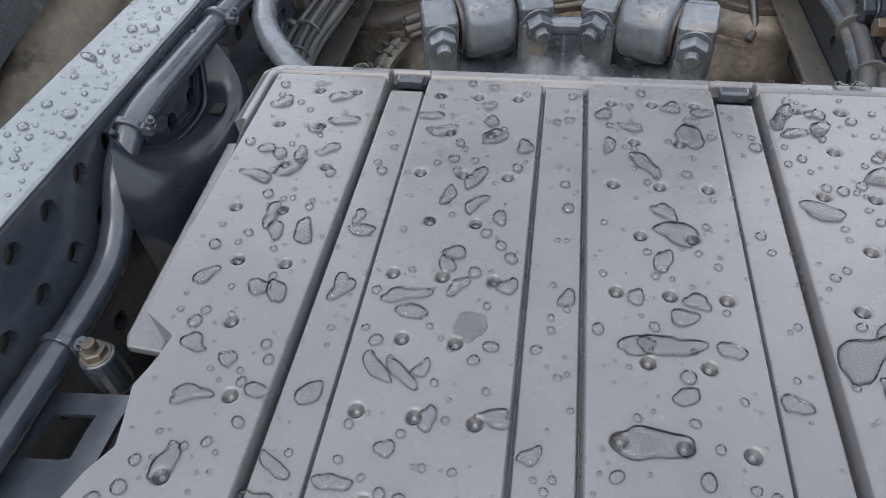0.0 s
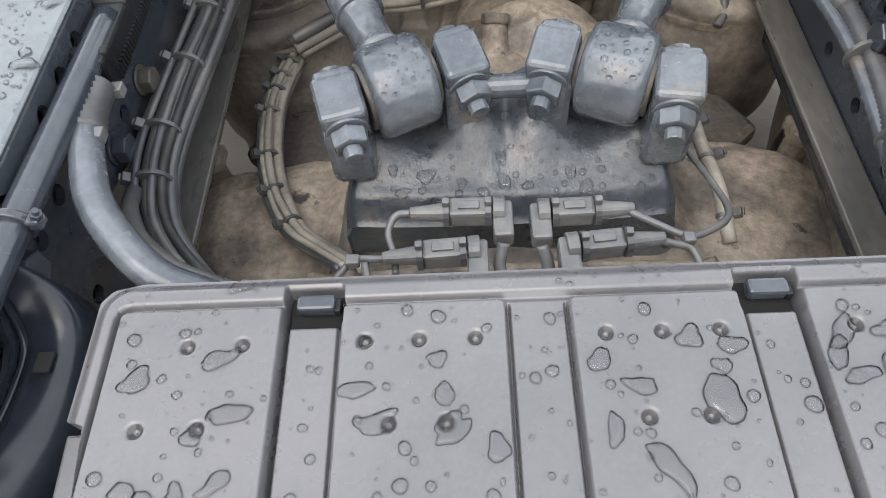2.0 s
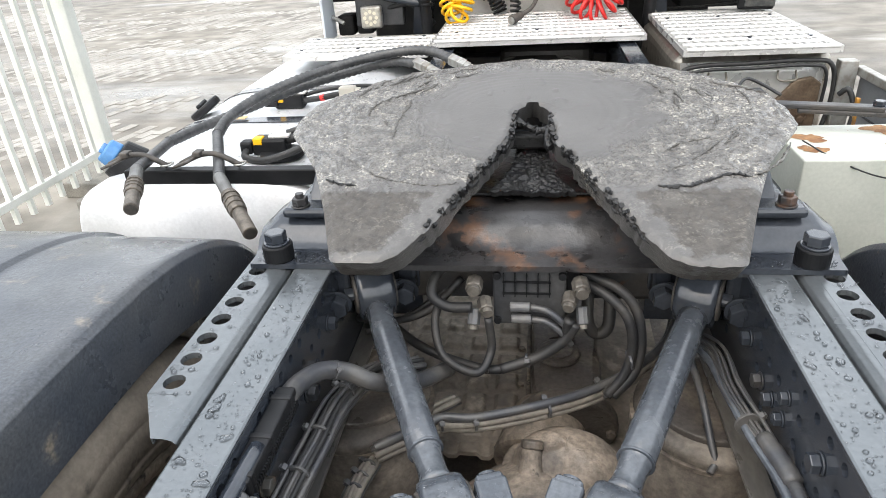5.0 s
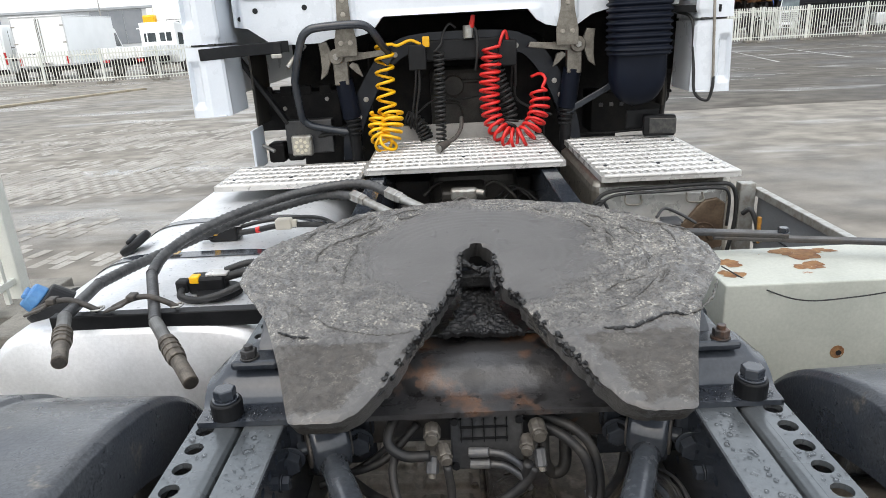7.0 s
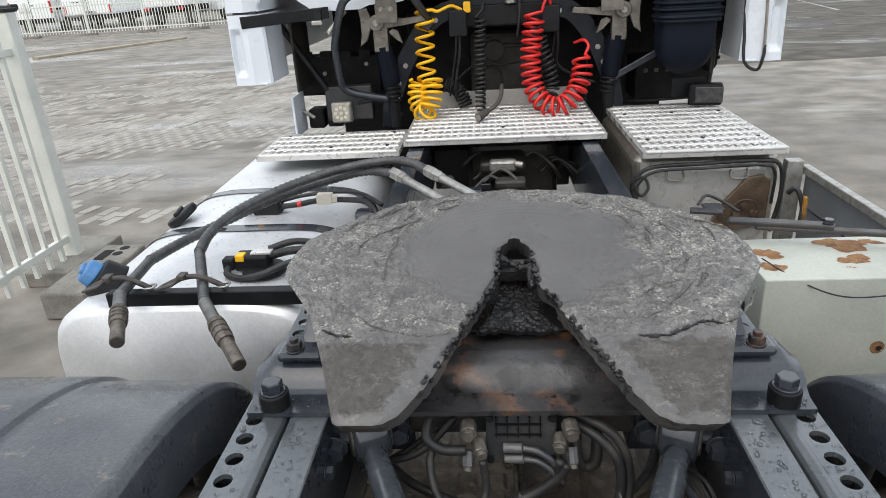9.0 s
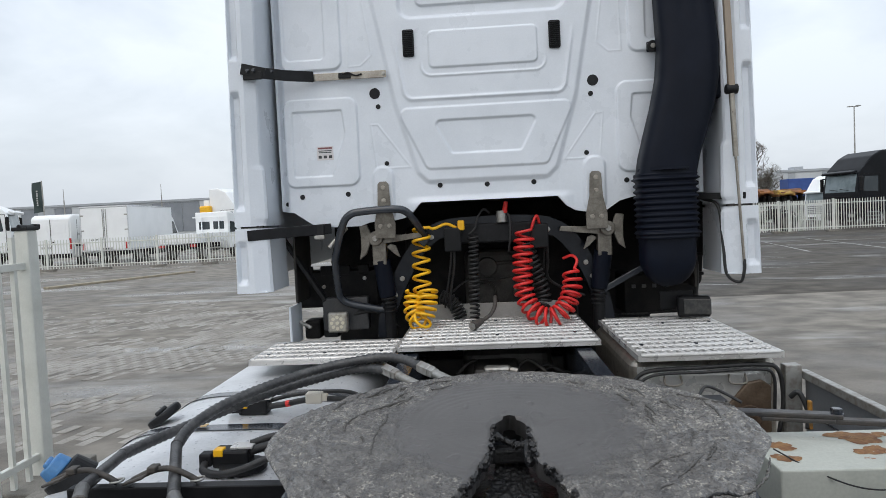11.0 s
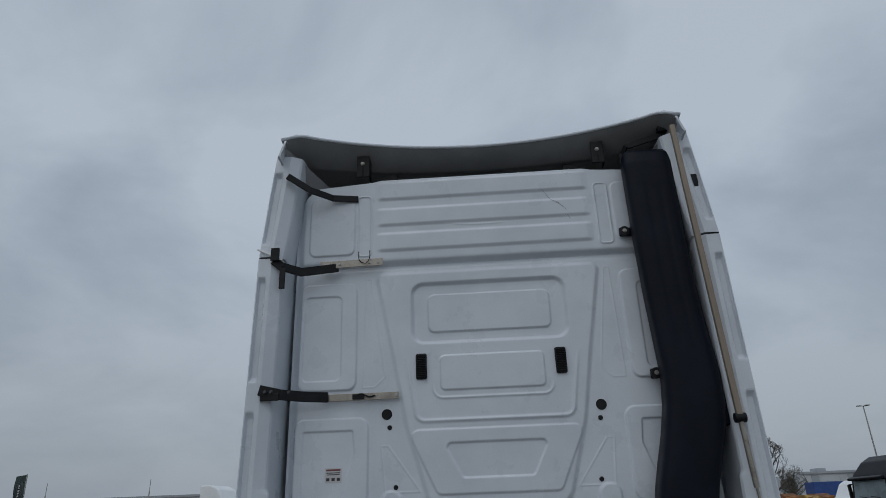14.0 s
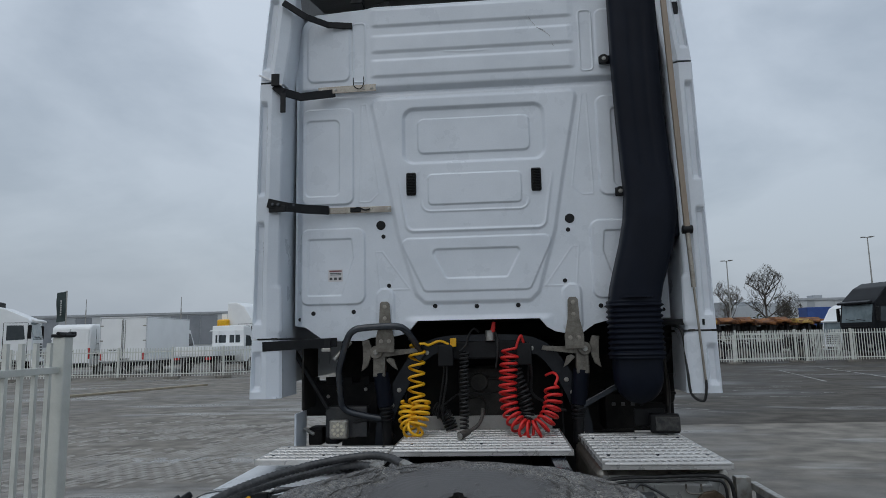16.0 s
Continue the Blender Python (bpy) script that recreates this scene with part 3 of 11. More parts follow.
def profile(name, pts, a, b, material, parent=None, label="", bevel=0.0, axes="yz", smooth=False):
    """A closed outline in two axes, drawn out along the third from a to b."""
    bm = bmesh.new()
    third = ({"x", "y", "z"} - set(axes)).pop()
    rings = []
    for e in (a, b):
        ring = []
        for p, q in pts:
            co = {axes[0]: p, axes[1]: q, third: e}
            ring.append(bm.verts.new((co["x"], co["y"], co["z"])))
        rings.append(ring)
    n = len(pts)
    bm.faces.new(rings[0][::-1])
    bm.faces.new(rings[1])
    for k in range(n):
        bm.faces.new([rings[0][k], rings[0][(k + 1) % n], rings[1][(k + 1) % n], rings[1][k]])
    if bevel:
        bmesh.ops.bevel(bm, geom=bm.edges[:], offset=bevel, segments=2, profile=0.5, affect="EDGES", clamp_overlap=True)
    return part(name, bm, material, parent, label, smooth)


WETTED = []


def drops(name, count, place, sizes, seed, label, where="", keep=None, tall=0.30):
    """Rain drops as flattened domes with uneven outlines, lying on place(u, v) -> point."""
    rnd = random.Random(seed)
    verts, faces = [], []
    made = 0
    for _ in range(count * 4):
        if made >= count:
            break
        u, v = rnd.random(), rnd.random()
        p = place(u, v)
        if p is None:
            continue
        p = Vector(p)
        if keep and not keep(p):
            continue
        made += 1
        lo, hi, power = sizes
        r = lo + (hi - lo) * rnd.random() ** power
        if any((p.x - q[0]) ** 2 + (p.y - q[1]) ** 2 < (q[2] + 1.25 * r) ** 2 for q in WETTED if abs(p.x - q[0]) < 0.03):
            made -= 1
            continue
        WETTED.append((p.x, p.y, 1.25 * r))
        seg = 9 if r < 0.003 else 14
        big = r > 0.0042
        el, turn = rnd.uniform(1.0, 2.3 if big else 1.25), rnd.uniform(0, 6.3)
        w1, w2, p1, p2 = rnd.uniform(0, 0.30 if big else 0.1), rnd.uniform(0, 0.24 if big else 0.06), rnd.uniform(0, 6.3), rnd.uniform(0, 6.3)
        bend = rnd.uniform(-0.22, 0.22) / r if big else 0.0
        if big:
            seg = 30
        h = max(0.0004, min(r * 0.62, 0.0012 + r * tall))
        base = len(verts)
        rings = ((1.0, -0.0004), (0.975, h * 0.52), (0.90, h * 0.86), (0.62, h))
        for f, z in rings:
            for k in range(seg):
                a = 2 * math.pi * k / seg
                rr = r * f * (1 + w1 * math.sin(2 * a + p1) + w2 * math.sin(3 * a + p2) + ((0.11 * abs(math.sin(1.5 * a + p2)) + 0.06 * math.sin(5 * a + p1 * 2) + 0.035 * math.sin(8 * a + p2 * 3)) if big else 0.0))
                x, y = rr * el * math.cos(a), rr * math.sin(a)
                y += bend * x * x / el
                verts.append((p.x + x * math.cos(turn) - y * math.sin(turn), p.y + x * math.sin(turn) + y * math.cos(turn), p.z + z))
        verts.append((p.x, p.y, p.z + h * 1.005))
        for j in range(len(rings) - 1):
            for k in range(seg):
                k2 = (k + 1) % seg
                faces.append((base + j * seg + k, base + j * seg + k2, base + (j + 1) * seg + k2, base + (j + 1) * seg + k))
        t = base + 4 * seg
        for k in range(seg):
            faces.append((base + 3 * seg + k, base + 3 * seg + (k + 1) % seg, t))
    ob = raw(name, verts, faces, WATER, None, "", True)
    return tagged(ob, label, "water drops", kind="stuff")


# ---- ground ----
def ground_material(name="wet_yard_paving", dark=(0.165, 0.150, 0.128), light=(0.228, 0.213, 0.187), film_from=0.54, dry=0.20, wet=0.50):
    m = bpy.data.materials.new(name)
    m.use_nodes = True
    n, l = m.node_tree.nodes, m.node_tree.links
    b = n["Principled BSDF"]
    co = n.new("ShaderNodeTexCoord")
    big = n.new("ShaderNodeTexNoise")
    big.inputs["Scale"].default_value, big.inputs["Detail"].default_value = 0.30, 12
    mid = n.new("ShaderNodeTexNoise")
    mid.inputs["Scale"].default_value, mid.inputs["Detail"].default_value = 2.6, 10
    fine = n.new("ShaderNodeTexNoise")
    fine.inputs["Scale"].default_value, fine.inputs["Detail"].default_value = 45, 4
    mp = n.new("ShaderNodeMapping")
    mp.inputs["Scale"].default_value = (0.8, 1.0, 1)
    l.new(co.outputs["Object"], mp.inputs["Vector"])
    for t in (big, mid):
        l.new(mp.outputs[0], t.inputs["Vector"])
    l.new(co.outputs["Object"], fine.inputs["Vector"])
    r1 = n.new("ShaderNodeValToRGB")
    r1.color_ramp.elements[0].position, r1.color_ramp.elements[0].color = 0.47, (*dark, 1)
    r1.color_ramp.elements[1].position, r1.color_ramp.elements[1].color = 0.54, (*light, 1)
    l.new(big.outputs["Fac"], r1.inputs["Fac"])
    r2 = n.new("ShaderNodeValToRGB")
    r2.color_ramp.elements[0].position, r2.color_ramp.elements[0].color = 0.36, (0.66, 0.65, 0.64, 1)
    r2.color_ramp.elements[1].position, r2.color_ramp.elements[1].color = 0.66, (1.26, 1.245, 1.22, 1)
    l.new(mid.outputs["Fac"], r2.inputs["Fac"])
    mx = n.new("ShaderNodeMix")
    mx.data_type, mx.blend_type = "RGBA", "MULTIPLY"
    mx.inputs["Factor"].default_value = 1.0
    l.new(r1.outputs["Color"], mx.inputs["A"])
    l.new(r2.outputs["Color"], mx.inputs["B"])
    l.new(mx.outputs["Result"], b.inputs["Base Color"])
    rr = n.new("ShaderNodeMapRange")
    rr.inputs["From Min"].default_value, rr.inputs["From Max"].default_value = 0.38, 0.6
    rr.inputs["To Min"].default_value, rr.inputs["To Max"].default_value = 0.36, 0.85
    l.new(big.outputs["Fac"], rr.inputs["Value"])
    # films of water in long shallow hollows
    mw = n.new("ShaderNodeMapping")
    mw.inputs["Scale"].default_value = (0.16, 0.52, 1)
    mw.inputs["Rotation"].default_value = (0, 0, 0.25)
    l.new(co.outputs["Object"], mw.inputs["Vector"])
    film = n.new("ShaderNodeTexNoise")
    film.inputs["Scale"].default_value, film.inputs["Detail"].default_value, film.inputs["Roughness"].default_value = 1.0, 7, 0.6
    l.new(mw.outputs[0], film.inputs["Vector"])
    wf = n.new("ShaderNodeMapRange")
    wf.inputs["From Min"].default_value, wf.inputs["From Max"].default_value = film_from, film_from + 0.10
    l.new(film.outputs["Fac"], wf.inputs["Value"])
    wr2 = n.new("ShaderNodeMix")
    l.new(wf.outputs[0], wr2.inputs["Factor"])
    l.new(rr.outputs[0], wr2.inputs["A"])
    wr2.inputs["B"].default_value = 0.20
    l.new(wr2.outputs["Result"], b.inputs["Roughness"])
    ws = n.new("ShaderNodeMapRange")
    ws.inputs["To Min"].default_value, ws.inputs["To Max"].default_value = dry, wet
    l.new(wf.outputs[0], ws.inputs["Value"])
    l.new(ws.outputs[0], b.inputs["Specular IOR Level"])
    bp = n.new("ShaderNodeBump")
    bp.inputs["Strength"].default_value, bp.inputs["Distance"].default_value = 0.5, 0.006
    l.new(fine.outputs["Fac"], bp.inputs["Height"])
    l.new(bp.outputs["Normal"], b.inputs["Normal"])
    return m


GROUND = ground_material()
ground = raw("ground", [(-900, -300, 0), (900, -300, 0), (900, 1500, 0), (-900, 1500, 0)], [(0, 1, 2, 3)], GROUND)
tagged(ground, "wet grey paved yard with darker damp patches", "ground", kind="structure")

ASPHALT = ground_material("damp_asphalt", (0.072, 0.066, 0.058), (0.108, 0.100, 0.088), 0.60, 0.10, 0.40)
apron = raw("pavement", [(2.2, 10.6, 0.004), (80, 12.5, 0.004), (80, 78, 0.004), (-3.0, 78, 0.004), (-1.2, 30, 0.004)], [(0, 1, 2, 3, 4)], ASPHALT)
tagged(apron, "damp dark asphalt apron streaked by tyres", "pavement", kind="structure")

# ---- chassis frame ----
frame_thing = thing("chassis_frame", "dark blue-grey painted steel truck chassis frame wet with rain", "truck chassis", at=(0, 0, 0.74))
AT = (0, 0, 0.74)
RAIL_IN, RAIL_OUT, RAIL_TOP = 0.335, 0.402, 1.010
Y0, Y1 = -1.45, 3.6
rnd = random.Random(5)
# bolts on the webs: along, height, size, finish
WEB_BOLTS = {
    1: ((-0.306, 0.951, 0.0125, CHASSIS), (-0.388, 0.911, 0.0105, RUSTBOLT), (-0.429, 0.910, 0.0105, RUSTBOLT), (-0.345, 0.908, 0.0135, CHASSIS), (-0.188, 0.911, 0.0100, CHASSIS), (-0.193, 0.951, 0.0095, CHASSIS),
        (-0.144, 0.907, 0.0105, CHASSIS), (-0.101, 0.905, 0.0115, CHASSIS_DIRTY), (-0.590, 0.950, 0.0135, CHASSIS), (-0.03, 0.93, 0.012, CHASSIS)),
    -1: ((-0.584, 0.962, 0.0150, CHASSIS), (-0.588, 0.926, 0.0145, CHASSIS), (-0.345, 0.905, 0.0120, RUSTBOLT), (-0.430, 0.908, 0.0125, CHASSIS), (-0.20, 0.945, 0.0115, CHASSIS), (-0.105, 0.905, 0.0125, CHASSIS),
         (-0.16, 0.90, 0.0125, CHASSIS_DIRTY), (-0.03, 0.94, 0.0125, CHASSIS)),
}
for side in (-1, 1):
    # rear length in the sky-lightened copy, forward length in the plain paint
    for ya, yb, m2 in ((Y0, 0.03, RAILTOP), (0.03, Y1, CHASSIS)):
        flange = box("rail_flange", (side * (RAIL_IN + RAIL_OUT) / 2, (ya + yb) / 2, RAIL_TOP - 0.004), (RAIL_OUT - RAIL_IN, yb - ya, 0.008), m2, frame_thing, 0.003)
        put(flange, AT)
    low = box("rail_flange", (side * (RAIL_IN + RAIL_OUT) / 2, (Y0 + Y1) / 2, 0.7365), (RAIL_OUT - RAIL_IN, Y1 - Y0, 0.008), CHASSIS_DIRTY, frame_thing, 0.002)
    put(low, AT)
    inner = box("inner_flange", (side * 0.3165, -0.60, 0.806), (0.036, 1.66, 0.007), FLANGE, frame_thing, 0.002, label="scratched damp grey flange edge")
    put(inner, AT)
    # punched web: a regular pattern of round holes, fewer towards the bottom
    CELL, NC = 0.0395, 128
    studs = WEB_BOLTS[side]
    holes = set()
    for i in range(NC):
        yc = (-1.4388 + (i + 0.5) * CELL) if side < 0 else (3.617 - (i + 0.5) * CELL)
        for j, share in ((6, 0.93), (5, 0.86), (4, 0.62), (3, 0.40), (2, 0.30)):
            zc = 0.7325 + (j + 0.5) * CELL
            if rnd.random() < share and not any(abs(yc - y) < 0.024 and abs(zc - z) < 0.024 for y, z, _, _ in studs):
                holes.add((i, j))
    if side < 0:
        web = plate("rail_web", (-RAIL_IN, -1.4388, 0.7325), (0, 1, 0), (0, 0, 1), NC, 7, CELL, 0.007, holes, 0.0082, CHASSIS, frame_thing)
    else:
        web = plate("rail_web", (RAIL_IN, 3.617, 0.7325), (0, -1, 0), (0, 0, 1), NC, 7, CELL, 0.007, holes, 0.0082, CHASSIS, frame_thing)
    put(web, AT)
    for y, z, r, m2 in studs:
        put(bolt(frame_thing, (side * (RAIL_IN - 0.0005), y, z), (-side, 0, 0), r, m2, head=r * 0.95), AT)

    put(box("web_liner", (side * (RAIL_IN + 0.0125), (Y0 + Y1) / 2, 0.872), (0.005, Y1 - Y0 - 0.02, 0.255), CHASSIS_DIRTY, frame_thing, 0.001), AT)

    # hole-punched angle that carries the mounting plate
    x_a, x_b = RAIL_OUT + 0.008, 0.4885
    n_holes = 18
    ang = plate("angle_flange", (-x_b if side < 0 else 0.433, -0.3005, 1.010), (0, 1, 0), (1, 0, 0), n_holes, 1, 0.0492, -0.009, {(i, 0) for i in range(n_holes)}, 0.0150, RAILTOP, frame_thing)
    if side < 0:
        ang.location.x = 0.0
    put(ang, AT)
    # rest of the angle: strip beside the holes, rounded fold and the side leaf
    ya, yb = -0.3005, -0.3005 + n_holes * 0.0492
    xs = [0.4393, 0.425, 0.416, 0.411, 0.409, 0.409]
    zs = [1.010, 1.0095, 1.007, 1.002, 0.994, 0.90]
    def fold(u, v, xs=xs, zs=zs, side=side):
        t = u * (len(xs) - 1)
        return side * np.interp(t, range(len(xs)), xs), np.interp(v, [0, 1], [-0.378, yb]), np.interp(t, range(len(xs)), zs)
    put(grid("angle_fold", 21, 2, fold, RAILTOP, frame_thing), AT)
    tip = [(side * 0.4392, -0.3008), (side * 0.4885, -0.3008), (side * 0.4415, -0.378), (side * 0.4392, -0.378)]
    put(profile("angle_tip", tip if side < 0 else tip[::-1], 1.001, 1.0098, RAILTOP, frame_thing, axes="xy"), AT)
    put(cyl("guide_tube", (side * 0.398, -0.395, 0.998), (side * 0.406, -0.37, 0.97), 0.009, CHASSIS, frame_thing), AT)

# crossmember under the mounting plate, and the one behind the axle
put(box("crossmember", (0, 0.16, 0.955), (0.67, 0.10, 0.10), CHASSIS_DIRTY, frame_thing, 0.01), AT)
put(box("crossmember", (0, 2.30, 0.80), (0.66, 0.10, 0.2), CHASSIS_DIRTY, frame_thing, 0.01), AT)
put(box("crossmember", (0, 1.06, 0.985), (0.665, 0.11, 0.012), CHASSIS, frame_thing, 0.003), AT)
put(box("crossmember", (0, 1.10, 0.90), (0.665, 0.012, 0.16), CHASSIS, frame_thing, 0.003), AT)
for k in range(9):
    put(bolt(frame_thing, (-0.30 + 0.075 * k, 1.07, 0.991), (0, 0, 1), 0.010, CHASSIS if k % 3 else ZINC, head=0.008), AT)
put(box("rear_crossmember", (0, -1.40, 0.86), (0.67, 0.06, 0.2), CHASSIS, frame_thing, 0.008), AT)
for side in (-1, 1):
    # bearing brackets that carry the upper rod ends
    put(profile("rod_bracket", [(0.10, 1.0), (0.20, 1.0), (0.20, 0.86), (0.12, 0.86)], side * 0.333, side * 0.20, CHASSIS, frame_thing, bevel=0.003), AT)

# ---- mounting plate ----
mount = thing("mounting_plate", "wet dark steel fifth wheel mounting plate with rust patches", "mounting plate", at=(0, 0.3, 1.01))
MT = (0, 0.3, 1.01)


def hump(u, v):
    y = 0.026 + v * 0.56
    ys = [0.026, 0.082, 0.100, 0.120, 0.150, 0.40, 0.44, 0.48, 0.586]
    zs = [1.020, 1.020, 1.030, 1.050, 1.062, 1.062, 1.045, 1.022, 1.020]
    z = np.interp(y, ys, zs)
    wide = np.interp(y, [0.026, 0.06, 0.10, 0.14, 0.175, 0.215, 0.26, 0.586], [0.478, 0.480, 0.490, 0.492, 0.476, 0.440, 0.405, 0.400])
    x = (u * 2 - 1) * wide
    edge = smoothstep(0.455, 0.497, np.abs(x))
    z = z - edge * np.clip(z - 1.020, 0, 1) * 0.55
    return x, y, z


for a, b, m2, lab in ((0.0, 0.205, CHASSIS, "wet dark painted end of the plate"), (0.205, 0.795, RUSTSTEEL, "rust-stained raised steel plate"), (0.795, 1.0, CHASSIS, "wet dark painted end of the plate")):
    put(grid("plate", 30, 70, lambda u, v, a=a, b=b: hump(a + u * (b - a), v), m2, mount, lab, skirt=(0, 0, -0.0095)), MT)
for side in (-1, 1):
    for y in (0.047,):
        put(cyl("spacer_sleeve", (side * 0.432, y, 1.020), (side * 0.432, y, 1.050), 0.026, BLACK, mount, seg=28, bevel=0.003, smooth=False), MT)
        put(bolt(mount, (side * 0.432, y, 1.050), (0, 0, 1), 0.0185, CHASSIS, head=0.018), MT)

# ---- fifth wheel ----
fifth = thing("fifth_wheel", "greasy worn steel fifth wheel coupling plate with V-shaped throat", "fifth wheel", at=(0, 0.28, 1.06))
FT = (0, 0.28, 1.06)
OUT_Y = [-0.116, -0.114, -0.108, -0.003, 0.07, 0.129, 0.20, 0.245, 0.262, 0.315, 0.335, 0.385, 0.435, 0.48, 0.525, 0.552, 0.568, 0.574]
OUT_X = [0.276, 0.283, 0.287, 0.322, 0.350, 0.374, 0.418, 0.448, 0.455, 0.456, 0.452, 0.437, 0.385, 0.330, 0.250, 0.175, 0.095, 0.004]
IN_Y = [-0.116, -0.114, -0.100, -0.060, 0.0, 0.085, 0.165, 0.232, 0.31, 0.325, 0.340, 0.352, 0.3600, 0.3625, 0.60]
IN_X = [0.224, 0.213, 0.190, 0.164, 0.136, 0.100, 0.066, 0.037, 0.035, 0.034, 0.029, 0.021, 0.010, 0.0, 0.0]


def fifth_z(x, y):
    z = 1.199 + 0.163 * (y - 0.37)
    z = z - 0.010 * smoothstep(0.045, -0.13, y)                       # ramps fall away to the rear
    z = z - 0.012 * smoothstep(0.05, 0.0, 0.574 - y) * smoothstep(0.0, 0.05, 0.574 - y)
    r = np.hypot(x * 1.0, (y - 0.335) * 1.25)
    ring = smoothstep(0.19, 0.25, r + 0.05 * value_noise(x + 2, y + 3, 11, 17))
    wx, wy = x + 0.022 * value_noise(x + 5, y + 5, 17, 41), y + 0.018 * value_noise(x + 7, y + 2, 19, 42)
    rid = 0.6 * (1 - np.abs(value_noise(wx + 3, wy + 1, 24, 43)) * 2.2) + 0.4 * (1 - np.abs(value_noise(wx + 6, wy + 4, 58, 44)) * 2.2)
    z = z + ring * (0.0026 * smoothstep(0.45, 0.95, rid) + 0.0012 * value_noise(wx + 1, wy + 8, 140, 45)) * smoothstep(-0.06, 0.10, y)
    z = z + 0.0002 * np.sin((r + 0.012 * value_noise(x + 1, y + 9, 8, 46)) * 330) * smoothstep(0.08, 0.2, r)
    z = z + 0.0016 * smoothstep(0.55, 0.9, value_noise(wx + 12, wy + 3, 33, 47)) * (1 - ring)
    lump = value_noise(x + 3, y + 7, 34, 3) * 0.5 + value_noise(x + 1, y + 2, 75, 4) * 0.3 + np.maximum(0, value_noise(x + 9, y + 4, 22, 6) - 0.25) * 1.2
    z = z + ring * lump * 0.0017 * smoothstep(-0.02, 0.08, y)
    z = z + 0.0028 * np.exp(-((r - 0.222) / 0.006) ** 2) * np.maximum(0, value_noise(x + 2, y + 6, 9, 8) + 0.2)
    # torn ridges of grease along the edge of the ramps
    z = z + 0.006 * np.exp(-((y - 0.092 - 0.012 * value_noise(x + 5, y * 0, 26, 9)) / 0.006) ** 2) * np.maximum(0, value_noise(x + 4, y + 3, 30, 2)) * (np.abs(x) > 0.13)
    z = z + 0.0012 * value_noise(x + 8, y + 1, 120, 12) * (y < 0.06)
    return z


for side in (-1, 1):
    def half(u, v, side=side):
        v = v ** 0.9
        y = OUT_Y[0] + v * (OUT_Y[-1] - OUT_Y[0])
        xo, xi = np.interp(y, OUT_Y, OUT_X), np.interp(y, IN_Y, IN_X)
        xi = np.minimum(xi, xo - 0.001)
        ragged = (0.0055 * value_noise(y * 1.0, y * 0 + side, 30, 5) + 0.0022 * value_noise(y, y * 0 + side, 95, 15)) * (y > -0.05) * (y < 0.31) * (1 - u) ** 6
        x = xi + (xo - xi) * u + ragged
        e = np.minimum(np.minimum(u, 1 - u) * (xo - xi), y - OUT_Y[0])
        worn = 0.007 * np.clip(1 - e / 0.012, 0, 1) ** 1.6 * (y < 0.5) * ((xi > 0.012) | (u > 0.5))
        return side * x, y, fifth_z(side * x, y) - worn
    ob = grid("top_plate", 230, 340, half, GREASE, fifth, "grey grease smeared over worn steel", skirt=(0, 0.038, -0.042))
    put(ob, FT)
    # pedestal: base pad, gusset and its bolts
    put(profile("pedestal", [(0.14, 1.055), (0.37, 1.055), (0.34, 1.085), (0.285, 1.125), (0.225, 1.125), (0.17, 1.085)], side * 0.352, side * 0.405, CHASSIS, fifth, bevel=0.006), FT)
    put(box("pedestal_foot", (side * 0.402, 0.143, 1.071), (0.085, 0.052, 0.018), CHASSIS, fifth, 0.007), FT)
    put(box("pedestal_foot", (side * 0.402, 0.368, 1.071), (0.085, 0.052, 0.018), CHASSIS, fifth, 0.007), FT)
    for y in (0.135, 0.372):
        put(bolt(fifth, (side * 0.413, y, 1.080), (0, 0, 1), 0.0145, RUSTSTEEL, head=0.014, stud=0.008), FT)
rr = random.Random(77)
for side in (-1, 1):
    for y_top, y_end, drop, fat in ((0.31, 0.20, 0.012, 0.0045), (0.235, 0.06, 0.010, 0.0060), (0.215, -0.02, 0.021, 0.0050), (0.10, -0.07, 0.016, 0.0034)):
        path = []
        for i in range(40):
            y = y_top + (y_end - y_top) * i / 39
            x = float(np.interp(y, IN_Y, IN_X)) + rr.uniform(-0.0022, 0.0022)
            path.append(Vector((side * x, y + drop * 0.8, float(fifth_z(np.array([x]), np.array([y]))[0]) - drop + rr.uniform(-0.003, 0.003))))
        fats = [fat * rr.uniform(0.35, 1.35) for i in range(40)]
        v, f = sweep(path, lambda i: fats[i] * min(1.0, 0.3 + 0.2 * min(i, 39 - i)), 8)
        put(raw("grease_crust", v, f, GREASE_BLACK, fifth, "black clotted grease", False), FT)
